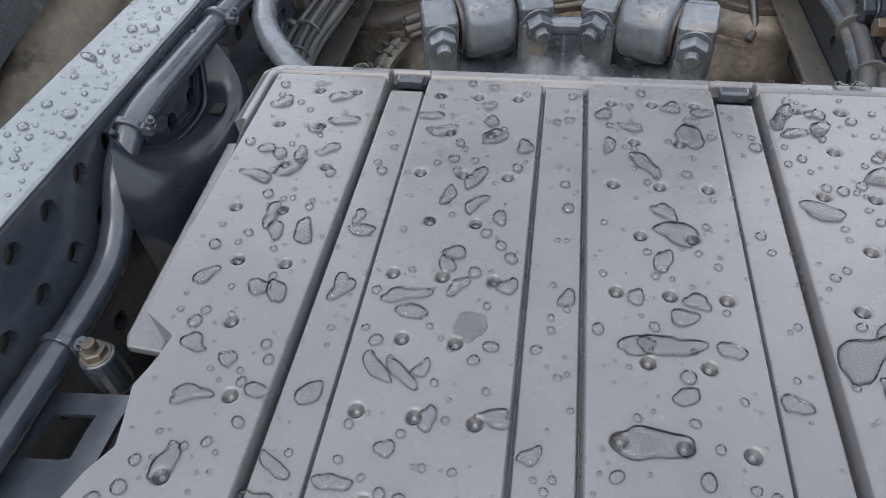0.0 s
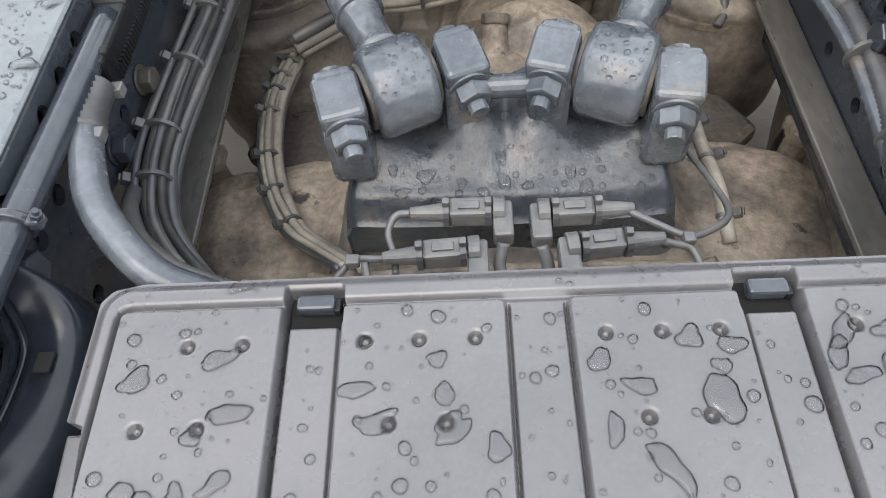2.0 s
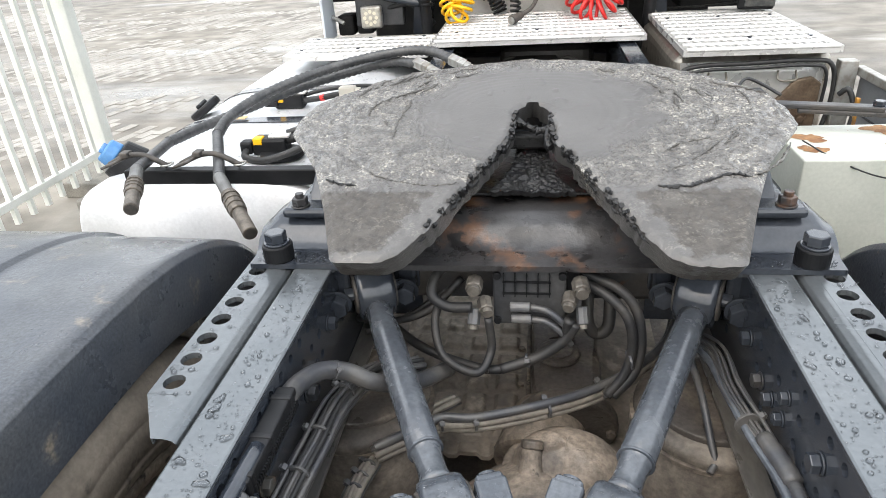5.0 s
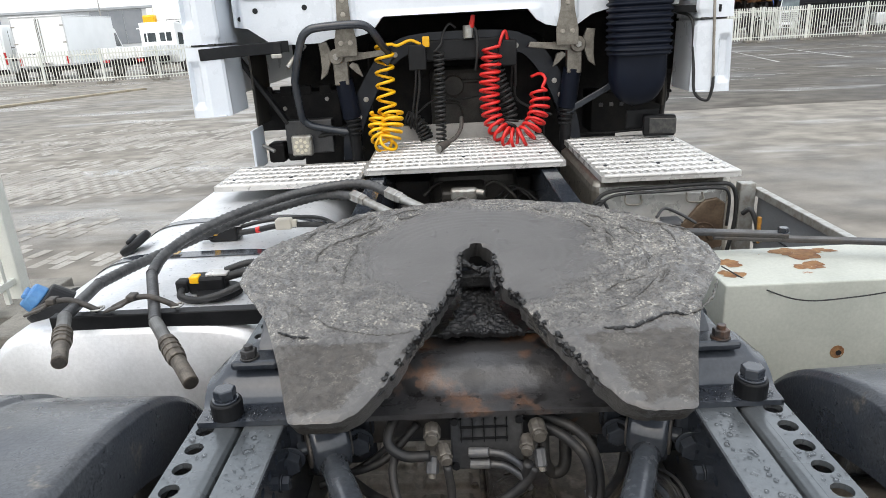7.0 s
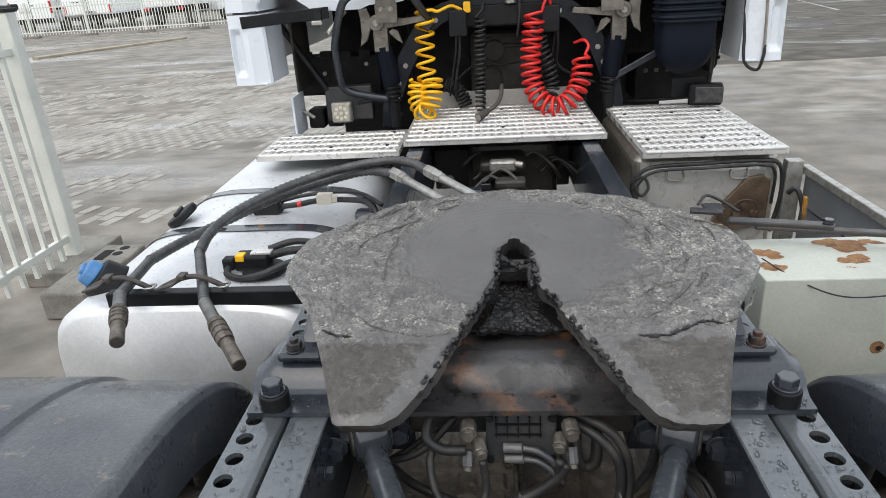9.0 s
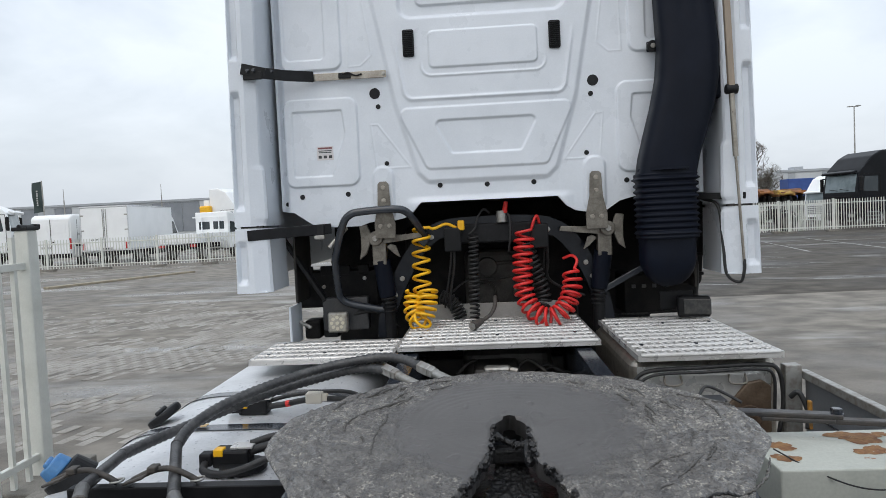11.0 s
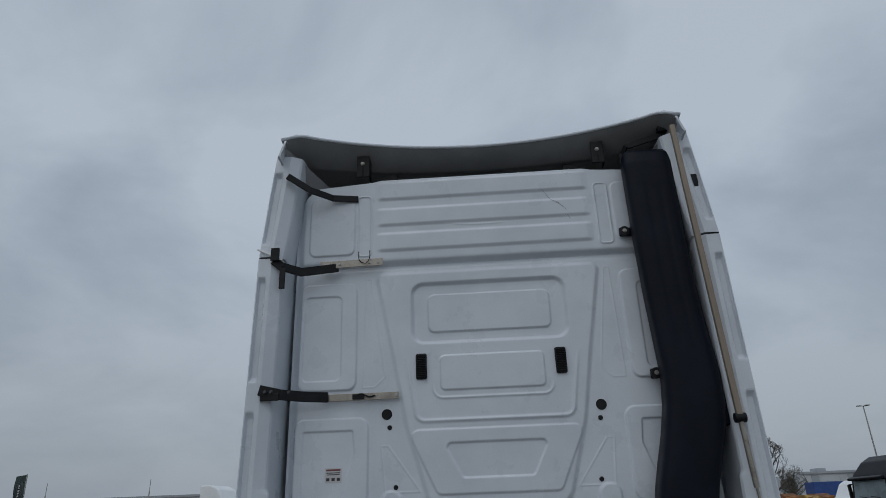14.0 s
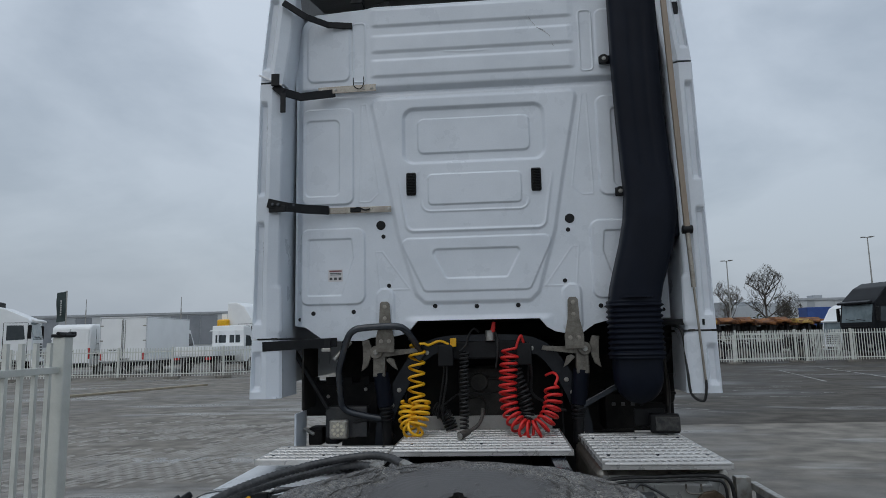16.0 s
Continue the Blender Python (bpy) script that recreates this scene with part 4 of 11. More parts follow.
for side in (-1, 1):
    verts, faces = [], []
    for k in range(95):
        y = rr.uniform(-0.04, 0.335)
        x = float(np.interp(y, IN_Y, IN_X)) + rr.uniform(-0.003, 0.002)
        top = Vector((side * x, y, float(fifth_z(np.array([x]), np.array([y]))[0]) - rr.uniform(-0.0015, 0.010)))
        ln, w = rr.uniform(0.004, 0.020) * (1.0 if y > 0.05 else 0.6), rr.uniform(0.0014, 0.0042)
        lean = Vector((-side * rr.uniform(-0.1, 0.35), rr.uniform(0.2, 1.1), -1.0)).normalized()
        path = [top + lean * (ln * i / 4) + Vector((rr.uniform(-0.001, 0.001), rr.uniform(-0.001, 0.001), 0)) for i in range(5)]
        v, f = sweep(path, lambda i: w * (1.1, 1.3, 1.0, 0.7, 0.3)[i], 6)
        b0 = len(verts)
        verts.extend(v)
        faces.extend(tuple(b0 + q for q in ff) for ff in f)
    o = put(raw("grease_fringe", verts, faces, GREASE_BLACK, fifth, "ragged drips of black grease", False), FT)
    tagged(o, "ragged drips of black grease", kind="stuff")
rr = random.Random(91)
for k in range(46):
    side = rr.choice((-1, 1))
    a0 = rr.uniform(radians(-55), radians(200))
    rad = rr.uniform(0.235, 0.40)
    span = rr.uniform(0.06, 0.30)
    pts = []
    for i in range(6):
        a = a0 + span * i / 5
        x, y = rad * math.cos(a), 0.335 + rad * 0.78 * math.sin(a)
        x, y = x + rr.uniform(-0.003, 0.003), y + rr.uniform(-0.003, 0.003)
        pts.append((x, y))
    if not all(float(np.interp(y, IN_Y, IN_X)) + 0.02 < abs(x) < float(np.interp(y, OUT_Y, OUT_X)) - 0.015 and 0.07 < y < 0.55 for x, y in pts):
        continue
    path = spline([(x, y, float(fifth_z(np.array([x]), np.array([y]))[0]) + 0.0006) for x, y in pts], 4)
    w = rr.uniform(0.0012, 0.0034)
    v, f = sweep(path, lambda i: w * (0.25 + 0.75 * math.sin(math.pi * i / (len(path) - 1))) * (1 + 0.4 * math.sin(i * 2.7 + k)), 7)
    put(raw("grease_ridge", v, f, GREASE_RIDGE, fifth, "", True), FT)

# long torn lips of grease: path on the plate, thickness
for pts, w in (([(-0.325, 0.34), (-0.27, 0.40), (-0.19, 0.455)], 0.0036), ([(-0.251, 0.213), (-0.253, 0.295), (-0.241, 0.363)], 0.0034), ([(0.191, 0.052), (0.239, 0.054), (0.299, 0.084), (0.336, 0.079)], 0.0062), ([(0.336, 0.079), (0.380, 0.113), (0.421, 0.186)], 0.0045),
               ([(-0.340, 0.079), (-0.309, 0.063), (-0.284, 0.060)], 0.0058), ([(-0.336, 0.168), (-0.244, 0.083), (-0.165, 0.061), (-0.113, 0.067)], 0.0022), ([(0.319, 0.442), (0.39, 0.406), (0.435, 0.373)], 0.0034), ([(0.213, 0.161), (0.258, 0.191), (0.30, 0.206)], 0.0026)):
    ctrl = spline([(x, y, 0) for x, y in pts], 14)
    path = [Vector((q.x + rr.uniform(-0.0018, 0.0018), q.y + rr.uniform(-0.0018, 0.0018), float(fifth_z(np.array([q.x]), np.array([q.y]))[0]) + w * 0.25 + rr.uniform(-0.001, 0.001))) for q in ctrl]
    fat = [0.62 * w * rr.uniform(0.25, 1.2) * min(1.0, 0.25 + 0.2 * min(i, len(path) - 1 - i)) for i in range(len(path))]
    v, f = sweep(path, lambda i: fat[i], 8)
    put(raw("grease_lip", v, f, GREASE_RIDGE if w < 0.005 else GREASE_BLACK, fifth, "torn lip of dark grease", False), FT)
# clots bridging the top of the throat
for pts, w in (([(-0.034, 0.318, 1.176), (-0.012, 0.312, 1.166), (0.012, 0.300, 1.160), (0.036, 0.292, 1.165)], 0.0075), ([(-0.030, 0.335, 1.168), (0.0, 0.325, 1.155), (0.030, 0.322, 1.160)], 0.006), ([(0.034, 0.300, 1.166), (0.030, 0.262, 1.150), (0.034, 0.235, 1.150)], 0.009)):
    ctrl = spline(pts, 8)
    fat = [w * rr.uniform(0.55, 1.2) for _ in ctrl]
    v, f = sweep([q + Vector((rr.uniform(-0.002, 0.002), 0, rr.uniform(-0.003, 0.003))) for q in ctrl], lambda i: fat[i], 9)
    put(raw("grease_clot", v, f, GREASE_BLACK, fifth, "black clotted grease", False), FT)

# jaw and guide ramp inside the throat
def jaw(u, v):
    y = 0.176 + v * 0.190
    w = np.interp(y, [0.176, 0.20, 0.235, 0.30, 0.366], [0.078, 0.066, 0.048, 0.036, 0.030])
    x = (u * 2 - 1) * w
    z = 1.086 + 0.10 * (y - 0.176) + 0.0022 * value_noise(x + 2, y + 1, 190, 31) + 0.0015 * value_noise(x, y, 80, 32) + 0.003 * value_noise(x + 4, y + 3, 34, 33)
    return x, y + 0.004 * value_noise(x + 3, y * 0, 90, 34) * (v < 0.05), z


put(grid("jaw", 70, 80, jaw, GREASE_BLACK, fifth, "black greased locking jaw", smooth=False, skirt=(0, 0.004, -0.010)), FT)
# black plate added for the shade in the gap below the jaw
put(box("jaw_shadow_plate", (0, 0.36, 1.068), (0.40, 0.30, 0.006), GREASE_BLACK, fifth, 0.002, label="black plate added to darken the gap below the jaw"), FT)
put(box("lock_bar", (0, 0.350, 1.125), (0.16, 0.03, 0.03), GREASE_BLACK, fifth, 0.006), FT)
put(box("rib", (0, 0.44, 1.15), (0.60, 0.02, 0.06), CHASSIS_DIRTY, fifth, 0.004), FT)
put(box("rib", (-0.22, 0.24, 1.10), (0.02, 0.34, 0.05), CHASSIS_DIRTY, fifth, 0.004), FT)
put(box("rib", (0.22, 0.24, 1.10), (0.02, 0.34, 0.05), CHASSIS_DIRTY, fifth, 0.004), FT)
turn = Matrix.Rotation(radians(-14.5), 3, "Z")
put(box("indicator_tag", (0.500, 0.660, 1.094), (0.040, 0.022, 0.005), TAGORANGE, fifth, 0.002, turn, label="orange lock indicator tag"), FT)
put(box("lock_lever", (0.515, 0.775, 1.090), (0.080, 0.030, 0.010), CHASSIS_DIRTY, fifth, 0.003, turn), FT)
put(box("lock_lever", (0.545, 0.815, 1.086), (0.050, 0.050, 0.008), CHASSIS_DIRTY, fifth, 0.003), FT)
put(tube("lock_spring", [(0.50, 0.80, 1.10), (0.53, 0.83, 1.115), (0.57, 0.82, 1.10), (0.60, 0.78, 1.085)], 0.004, HOSE, fifth, seg=6), FT)
put(box("release_handle", (0.95, 0.645, 1.062), (0.56, 0.028, 0.012), CHASSIS_DIRTY, fifth, 0.003, turn, label="dark flat steel release handle"), FT)
put(box("handle_link", (0.68, 0.715, 1.074), (0.24, 0.034, 0.012), CHASSIS_DIRTY, fifth, 0.003, turn), FT)
put(box("handle_link", (0.70, 0.700, 1.064), (0.16, 0.020, 0.010), CHASSIS_DIRTY, fifth, 0.003, turn), FT)
put(bolt(fifth, (0.785, 0.688, 1.078), (0, 0, 1), 0.013, CHASSIS, head=0.012), FT)

# ---- battery cover ----
cover = thing("battery_cover", "dark grey ribbed plastic battery cover beaded with rain", "battery cover", at=(0, -0.9, 0.93))
CT = (0, -0.9, 0.93)
CH = ((-0.147, -0.115), (-0.0165, 0.0175), (0.117, 0.148))
DIMPLES = []
for k in range(13):
    cols = (-0.202, -0.170, -0.099, -0.068, -0.036, 0.037, 0.068, 0.100, 0.173, 0.205) if k % 2 == 0 else (-0.222, -0.188, -0.084, -0.053, 0.053, 0.085, 0.190, 0.222)
    DIMPLES += [(x, -0.646 - 0.048 * k) for x in cols if not (abs(x) > 0.2 and k > 4)]


def cover_side(y):
    """Half width of the cover along its length, with the cut-outs for the pipe brackets."""
    w = np.interp(y, [-1.30, -1.0, -0.985, -0.97, -0.955, -0.935, -0.915, -0.900, -0.885, -0.690, -0.686, -0.612, -0.604, -0.600],
                  [0.232, 0.233, 0.228, 0.219, 0.222, 0.227, 0.221, 0.219, 0.243, 0.252, 0.2655, 0.2655, 0.259, 0.240])
    return w


def cover_z(x, y):
    z = 0.972 + 0.02 * (y + 0.75) + np.zeros_like(x)
    inner = np.abs(x) < 0.249
    # raised fields between the channels
    f = np.full(x.shape, -0.0045)
    fields = ((-0.249, CH[0][0]), (CH[0][1], CH[1][0]), (CH[1][1], CH[2][0]), (CH[2][1], 0.249))
    for a, b in fields:
        d = sd_rect(x, y, (a + b) / 2, -1.02, (b - a) / 2, 0.40, 0.006)
        f = np.maximum(f, -0.0045 * smoothstep(-0.0030, 0.0006, d))
    for (a, b), (ga, gb) in zip(CH, ((1.0, 0.25), (0.35, 0.35), (0.25, 1.0))):
        # channels: flat floor with a groove at each side, deep along the outer fields and fine along the inner ones
        for edge, g in ((a, ga), (b, gb)):
            f = f - (0.002 + 0.0085 * g) * np.exp(-((x - edge) / (0.0008 + 0.0009 * g)) ** 2) * (y < -0.625)
    rim = (y > -0.6205) | (np.abs(x) > 0.2495)
    f = np.where(rim, -0.0005, f)
    d = np.abs(sd_rect(x, y, 0, -1.02, 0.2495, 0.4005, 0.008))
    f = f - 0.0065 * np.exp(-(d / 0.0014) ** 2)
    for px, py in DIMPLES:
        near = (np.abs(x - px) < 0.008) & (np.abs(y - py) < 0.008)
        if near.any():
            r = np.hypot(x - px, y - py)
            f = f - np.where(near, 0.0050 * np.clip(1 - r / 0.0050, 0, 1) ** 0.8, 0)
    for cx in (-0.131, 0.1325):
        f = f - 0.017 * smoothstep(0.0012, -0.0008, sd_rect(x, y, cx, -0.6215, 0.0175, 0.0125, 0.002))
    edge = -sd_rect(x, y, 0, -1.10, 0.2655, 0.50, 0.022)
    f = f - 0.006 * smoothstep(0.010, 0.0, edge)
    return z + f


COVER_X = sorted(set(np.round(np.linspace(-0.2655, 0.2655, 380), 5)) | {round(e + k * 0.00045, 5) for c in CH for e in c for k in range(-9, 10)} | {round(s * 0.2495 + k * 0.00045, 5) for s in (-1, 1) for k in range(-9, 10)})


def cover_top(u, v):
    y = -1.30 + v * 0.70
    w = cover_side(y)
    x = np.interp(u * (len(COVER_X) - 1), range(len(COVER_X)), COVER_X)
    x = np.clip(x, -w, w)
    return x, y, cover_z(x, y)


put(grid("cover_shell", len(COVER_X), 560, cover_top, PLASTIC, cover, skirt=(0, 0, -0.05)), CT)
for cx in (-0.131, 0.1325):
    put(box("latch", (cx + 0.001, -0.6190, 0.9680), (0.023, 0.010, 0.010), CHASSIS, cover, 0.002, label="grey metal latch"), CT)
    put(box("latch_tab", (cx + 0.0135, -0.6195, 0.9660), (0.004, 0.009, 0.007), BLACK, cover, 0.001), CT)
disc = None
for px, py in DIMPLES:
    z0 = float(cover_z(np.array([px]), np.array([py]))[0]) + 0.0044
    if disc is None:
        disc = bpy.data.meshes.new("drain_dimple")
        disc.from_pydata([(r * math.cos(k * math.pi / 12), r * math.sin(k * math.pi / 12), z) for r, z in ((0.0041, 0.0), (0.0026, -0.0016), (0.0012, -0.0036)) for k in range(24)] + [(0, 0, -0.0040)],
                         [], [(j * 24 + k, j * 24 + (k + 1) % 24, j * 24 + 24 + (k + 1) % 24, j * 24 + 24 + k) for j in range(2) for k in range(24)] + [(48 + k, 48 + (k + 1) % 24, 72) for k in range(24)])
        disc.shade_smooth()
        disc.materials.append(DIMPLE)
    o = new("drain_dimple", disc)
    o.parent = cover
    o.location = (px, py - CT[1], z0 - CT[2])
for cx in (-0.131, 0.1325):
    put(box("latch_pocket", (cx, -0.6215, 0.9585), (0.033, 0.023, 0.003), HOLE, cover, 0.001, label="dark latch pocket"), CT)
put(box("inner_tray", (0, -0.95, 0.86), (0.50, 0.68, 0.12), BLACK, cover, 0.01), CT)
for s in (-1, 1):
    put(profile("side_flange", [(s * 0.240, -0.686), (s * 0.278, -0.686), (s * 0.266, -0.888), (s * 0.262, -0.896), (s * 0.236, -0.898)], 0.938, 0.945, PLASTIC, cover, axes="xy", bevel=0.002), CT)
put(box("side_flange", (-0.225, -0.95, 0.915), (0.05, 0.13, 0.006), BLACK, cover, 0.002), CT)

# ---- wheels and mudguards ----
WC_Y, WC_Z = -0.32, 0.50
for side in (-1, 1):
    wheel = thing("twin_wheel_set", "dusty twin truck tyres on steel rims under the mudguard", "twin wheel", "rear wheels", at=(side * 0.86, WC_Y, 0))
    WT = (side * 0.86, WC_Y, 0)
    for x0, x1 in ((0.552, 0.84), (0.895, 1.185)):
        half = [(0.022, 0.300), (0.018, 0.336), (0.006, 0.342), (0.002, 0.350), (0.0045, 0.353), (0.0, 0.356), (-0.003, 0.366), (0.0005, 0.3685), (-0.004, 0.371), (-0.005, 0.395), (-0.004, 0.412), (-0.001, 0.414), (-0.003, 0.417), (0.001, 0.436), (0.0045, 0.438), (0.004, 0.442), (0.012, 0.462), (0.027, 0.484), (0.036, 0.490), (0.040, 0.486), (0.045, 0.494), (0.075, 0.499)]
        half = [(0.4 * a if a < 0.006 else a, r) for a, r in half]
        prof = [(x0 + a, r) for a, r in half] + [((x0 + x1) / 2, 0.503)] + [(x1 - a, r) for a, r in half[::-1]]
        verts, faces, seg = [], [], 96
        for k in range(seg):
            a = 2 * math.pi * k / seg
            lug = 0.0 if k % 2 else -0.006
            for i, (x, r) in enumerate(prof):
                rr = r + (lug if r > 0.4935 else 0)
                verts.append((side * x, WC_Y + rr * math.sin(a), WC_Z + rr * math.cos(a)))
        m = len(prof)
        for k in range(seg):
            for i in range(m - 1):
                faces.append((k * m + i, k * m + i + 1, ((k + 1) % seg) * m + i + 1, ((k + 1) % seg) * m + i))
        tyre = put(raw("tyre", verts, faces, TYRE, wheel, "dusty brown-grey truck tyre", True), WT)
        prof = [(x0 + 0.022, 0.300), (x0 + 0.006, 0.322), (x0 + 0.004, 0.340), (x0 + 0.010, 0.345), (x0 + 0.016, 0.338), (x0 + 0.024, 0.300), (x0 + 0.05, 0.285), (x0 + 0.10, 0.262), (x1 - 0.08, 0.262), (x1 - 0.02, 0.285), (x1 - 0.01, 0.31)]
        verts, faces, seg = [], [], 48
        for k in range(seg):
            a = 2 * math.pi * k / seg
            for x, r in prof:
                verts.append((side * x, WC_Y + r * math.sin(a), WC_Z + r * math.cos(a)))
        m = len(prof)
        for k in range(seg):
            for i in range(m - 1):
                faces.append((k * m + i, k * m + i + 1, ((k + 1) % seg) * m + i + 1, ((k + 1) % seg) * m + i))
        put(raw("rim", verts, faces, DIRT, wheel, "dirt-caked steel rim", True), WT)
    put(cyl("brake_drum", (side * 0.44, WC_Y, WC_Z), (side * 0.80, WC_Y, WC_Z), 0.215, DIRT_DARK, wheel, seg=40, bevel=0.01), WT)
    put(cyl("hub", (side * 0.80, WC_Y, WC_Z), (side * 1.10, WC_Y, WC_Z), 0.13, DIRT_DARK, wheel, seg=32, bevel=0.01), WT)

    guard = thing("mudguard", "dusty dark grey plastic mudguard arched over the rear wheels", "mudguard", "mudguards", at=(side * 0.9, WC_Y, 1.0))
    GT = (side * 0.9, WC_Y, 1.0)
    sec = [(0.553, -0.115), (0.5535, -0.060), (0.554, -0.030), (0.556, -0.010), (0.566, 0.0), (0.70, 0.004), (0.80, 0.0045), (0.812, 0.012), (1.16, 0.014), (1.20, 0.004), (1.215, -0.03), (1.216, -0.07)]

    def arch(u, v, side=side):
        t = u * (len(sec) - 1)
        x = np.interp(t, range(len(sec)), [s[0] for s in sec])
        dr = np.interp(t, range(len(sec)), [s[1] for s in sec])
        a = radians(-88) + v * radians(176)
        c, s = np.cos(a), np.sin(a)
        ex = 0.68
        return side * x, WC_Y + (0.655 + dr) * np.sign(s) * np.abs(s) ** ex, WC_Z - 0.015 + (0.605 + dr) * np.sign(c) * np.abs(c) ** ex
    put(grid("guard_shell", 67, 100, arch, GUARD, guard), GT)
    # added flap, unseen itself: hides bright ground below the guard
    put(box("mudflap", (side * 0.885, 0.345, 0.44), (0.64, 0.012, 0.34), BLACK, guard, 0.003, label="black flap added to close the gap below the guard"), GT)
    if side < 0:
        for x, y, r in ((-0.600, -0.55, 0.014), (-0.585, -0.50, 0.009), (-0.606, -0.58, 0.007), (-0.592, -0.525, 0.006)):
            put(part("mud_splash", boxm(bmesh.new(), (x, y, float(np.interp(y, [-0.6, -0.4], [1.062, 1.088]))), (r * 2, r * 1.8, 0.006), 0.0028, Matrix.Rotation(radians(7), 3, "X")), DIRT, guard, "dried mud"), GT)
    put(box("bracket", (side * 0.52, 0.10, 0.80), (0.16, 0.04, 0.04), CHASSIS, guard, 0.005), GT)

# ---- axle, rods and bracket ----
axle = thing("rear_axle", "mud-covered cast rear axle housing between the frame rails", "axle", at=(0, WC_Y, 0.45))
XT = (0, WC_Y, 0.45)


def axle_beam(u, v):
    a = u * 2 * math.pi
    x = (v * 2 - 1) * 0.372
    big = np.exp(-(x / 0.19) ** 2)
    end = np.clip((np.abs(x) - 0.29) / 0.082, 0, 1) ** 3
    ry, rz = (0.098 + 0.055 * big) * (1 - 0.22 * end), (0.135 + 0.050 * big) * (1 - 0.20 * end)
    c, s = np.cos(a), np.sin(a)
    p = 0.42
    y = -0.372 + np.sign(c) * np.abs(c) ** p * ry
    z = 0.572 + np.sign(s) * np.abs(s) ** p * rz
    lump = 0.005 * value_noise(x * 3 + 5, a, 4, 51) + 0.0025 * value_noise(x * 12 + 2, a * 3, 3, 52)
    # shallow saddle where the bracket is welded on, and a swelling towards the wheel end
    z = z + lump - 0.010 * np.exp(-((np.abs(x) - 0.205) / 0.018) ** 2) * (s > 0)
    return x, y + lump * 0.6, z


put(grid("axle_beam", 96, 150, axle_beam, DIRT, axle), XT)
for side in (-1, 1):
    put(cyl("axle_tube", (side * 0.36, -0.36, 0.52), (side * 0.50, -0.34, 0.51), 0.10, DIRT_DARK, axle, seg=36, bevel=0.01), XT)


def diff(u, v):
    a, b = u * 2 * math.pi, v * math.pi
    k = 1 + 0.035 * np.sin(5 * a) * np.sin(b) ** 2 + 0.02 * value_noise(a, b * 2, 2, 53)
    return 0.005 + 0.165 * np.sin(b) * np.cos(a) * k, -0.19 + 0.20 * np.cos(b), 0.56 + 0.165 * np.sin(b) * np.sin(a) * k


put(grid("differential", 64, 40, diff, DIRT, axle), XT)


def hump_cover(u, v):
    """Cast dome over the pinion with a flange round it."""
    a = u * 2 * math.pi
    r = v * 0.115
    dome = 0.06 * np.sqrt(np.clip(1 - (v / 0.78) ** 2, 0, 1))
    return 0.062 + r * 1.05 * np.cos(a), -0.075 + r * 0.80 * np.sin(a), 0.685 + dome - 0.05 * smoothstep(0.9, 1.0, v) + 0.004 * value_noise(np.cos(a) + 2, np.sin(a) * v + 3, 3, 54)


put(grid("pinion_cover", 48, 24, hump_cover, DIRT, axle, "sand-coloured cast cover with oily patches", skirt=None), XT)
put(cyl("pinion_nose", (0.01, -0.02, 0.62), (0.04, 0.10, 0.645), 0.085, DIRT, axle, r1=0.07, seg=28, bevel=0.012, smooth=False), XT)
put(part("breather_neck", cylm(bmesh.new(), (0.0, -0.16, 0.668), (0.004, -0.09, 0.738), 0.034, 0.016, 20, 0.004), DIRT, axle), XT)
put(cyl("breather_cap", (0.004, -0.089, 0.737), (0.005, -0.080, 0.748), 0.019, DIRT_DARK, axle, seg=18, bevel=0.003), XT)
for side in (-1, 1):
    put(part("seat_casting", boxm(bmesh.new(), (side * 0.368, -0.375, 0.665), (0.032, 0.20, 0.13), 0.014, Matrix.Rotation(side * radians(-5), 3, "Z"), 3), DIRT, axle, "dirt-caked spring seat"), XT)
    put(cyl("clamp_stud", (side * 0.352, -0.285, 0.66), (side * 0.352, -0.285, 0.745), 0.017, DIRT, axle, bevel=0.004), XT)
    put(cyl("clamp_nut", (side * 0.352, -0.285, 0.715), (side * 0.352, -0.285, 0.735), 0.026, DIRT, axle, seg=6, bevel=0.004), XT)
    put(profile("brake_bracket", [(side * 0.205, -0.29), (side * 0.285, -0.27), (side * 0.335, -0.225), (side * 0.30, -0.16), (side * 0.235, -0.15), (side * 0.20, -0.21)], 0.640, 0.665, DIRT_DARK, axle, axes="xy", bevel=0.008), XT)
put(tube("weld_seam", [(-0.205, -0.463, 0.735), (-0.17, -0.473, 0.745), (-0.08, -0.480, 0.765), (0.0, -0.483, 0.770), (0.08, -0.480, 0.765), (0.17, -0.473, 0.745), (0.205, -0.463, 0.735)], 0.006, DIRT, axle, seg=8), XT)

bracket = thing("axle_bracket", "wet grey-painted cast bracket with four bolted lugs on the axle", "bracket", at=(0, -0.41, 0.80))
BT = (0, -0.41, 0.80)


def bracket_top(u, v):
    x = (u * 2 - 1)
    y = -0.444 + v * 0.133
    w = np.interp(v, [0, 0.15, 0.6, 1], [0.160, 0.158, 0.150, 0.115])
    xx = x * w
    z = 0.844 + 0.010 * np.exp(-((np.abs(xx) - 0.125) / 0.03) ** 2) * smoothstep(0.1, 0.5, v) + 0.022 * np.exp(-((np.abs(xx) - 0.028) / 0.028) ** 2) * smoothstep(0.2, 0.7, v)
    z = z - 0.024 * smoothstep(0.62, 0.08, v) - 0.022 * smoothstep(0.16, 0.0, v) - 0.010 * np.exp(-((np.abs(xx) - 0.078) / 0.025) ** 2) * smoothstep(0.25, 0.8, v)
    z = z - 0.02 * smoothstep(0.93, 1.0, np.abs(x))
    return xx, y - 0.006 * (1 - np.abs(x) ** 3) * (1 - v), z


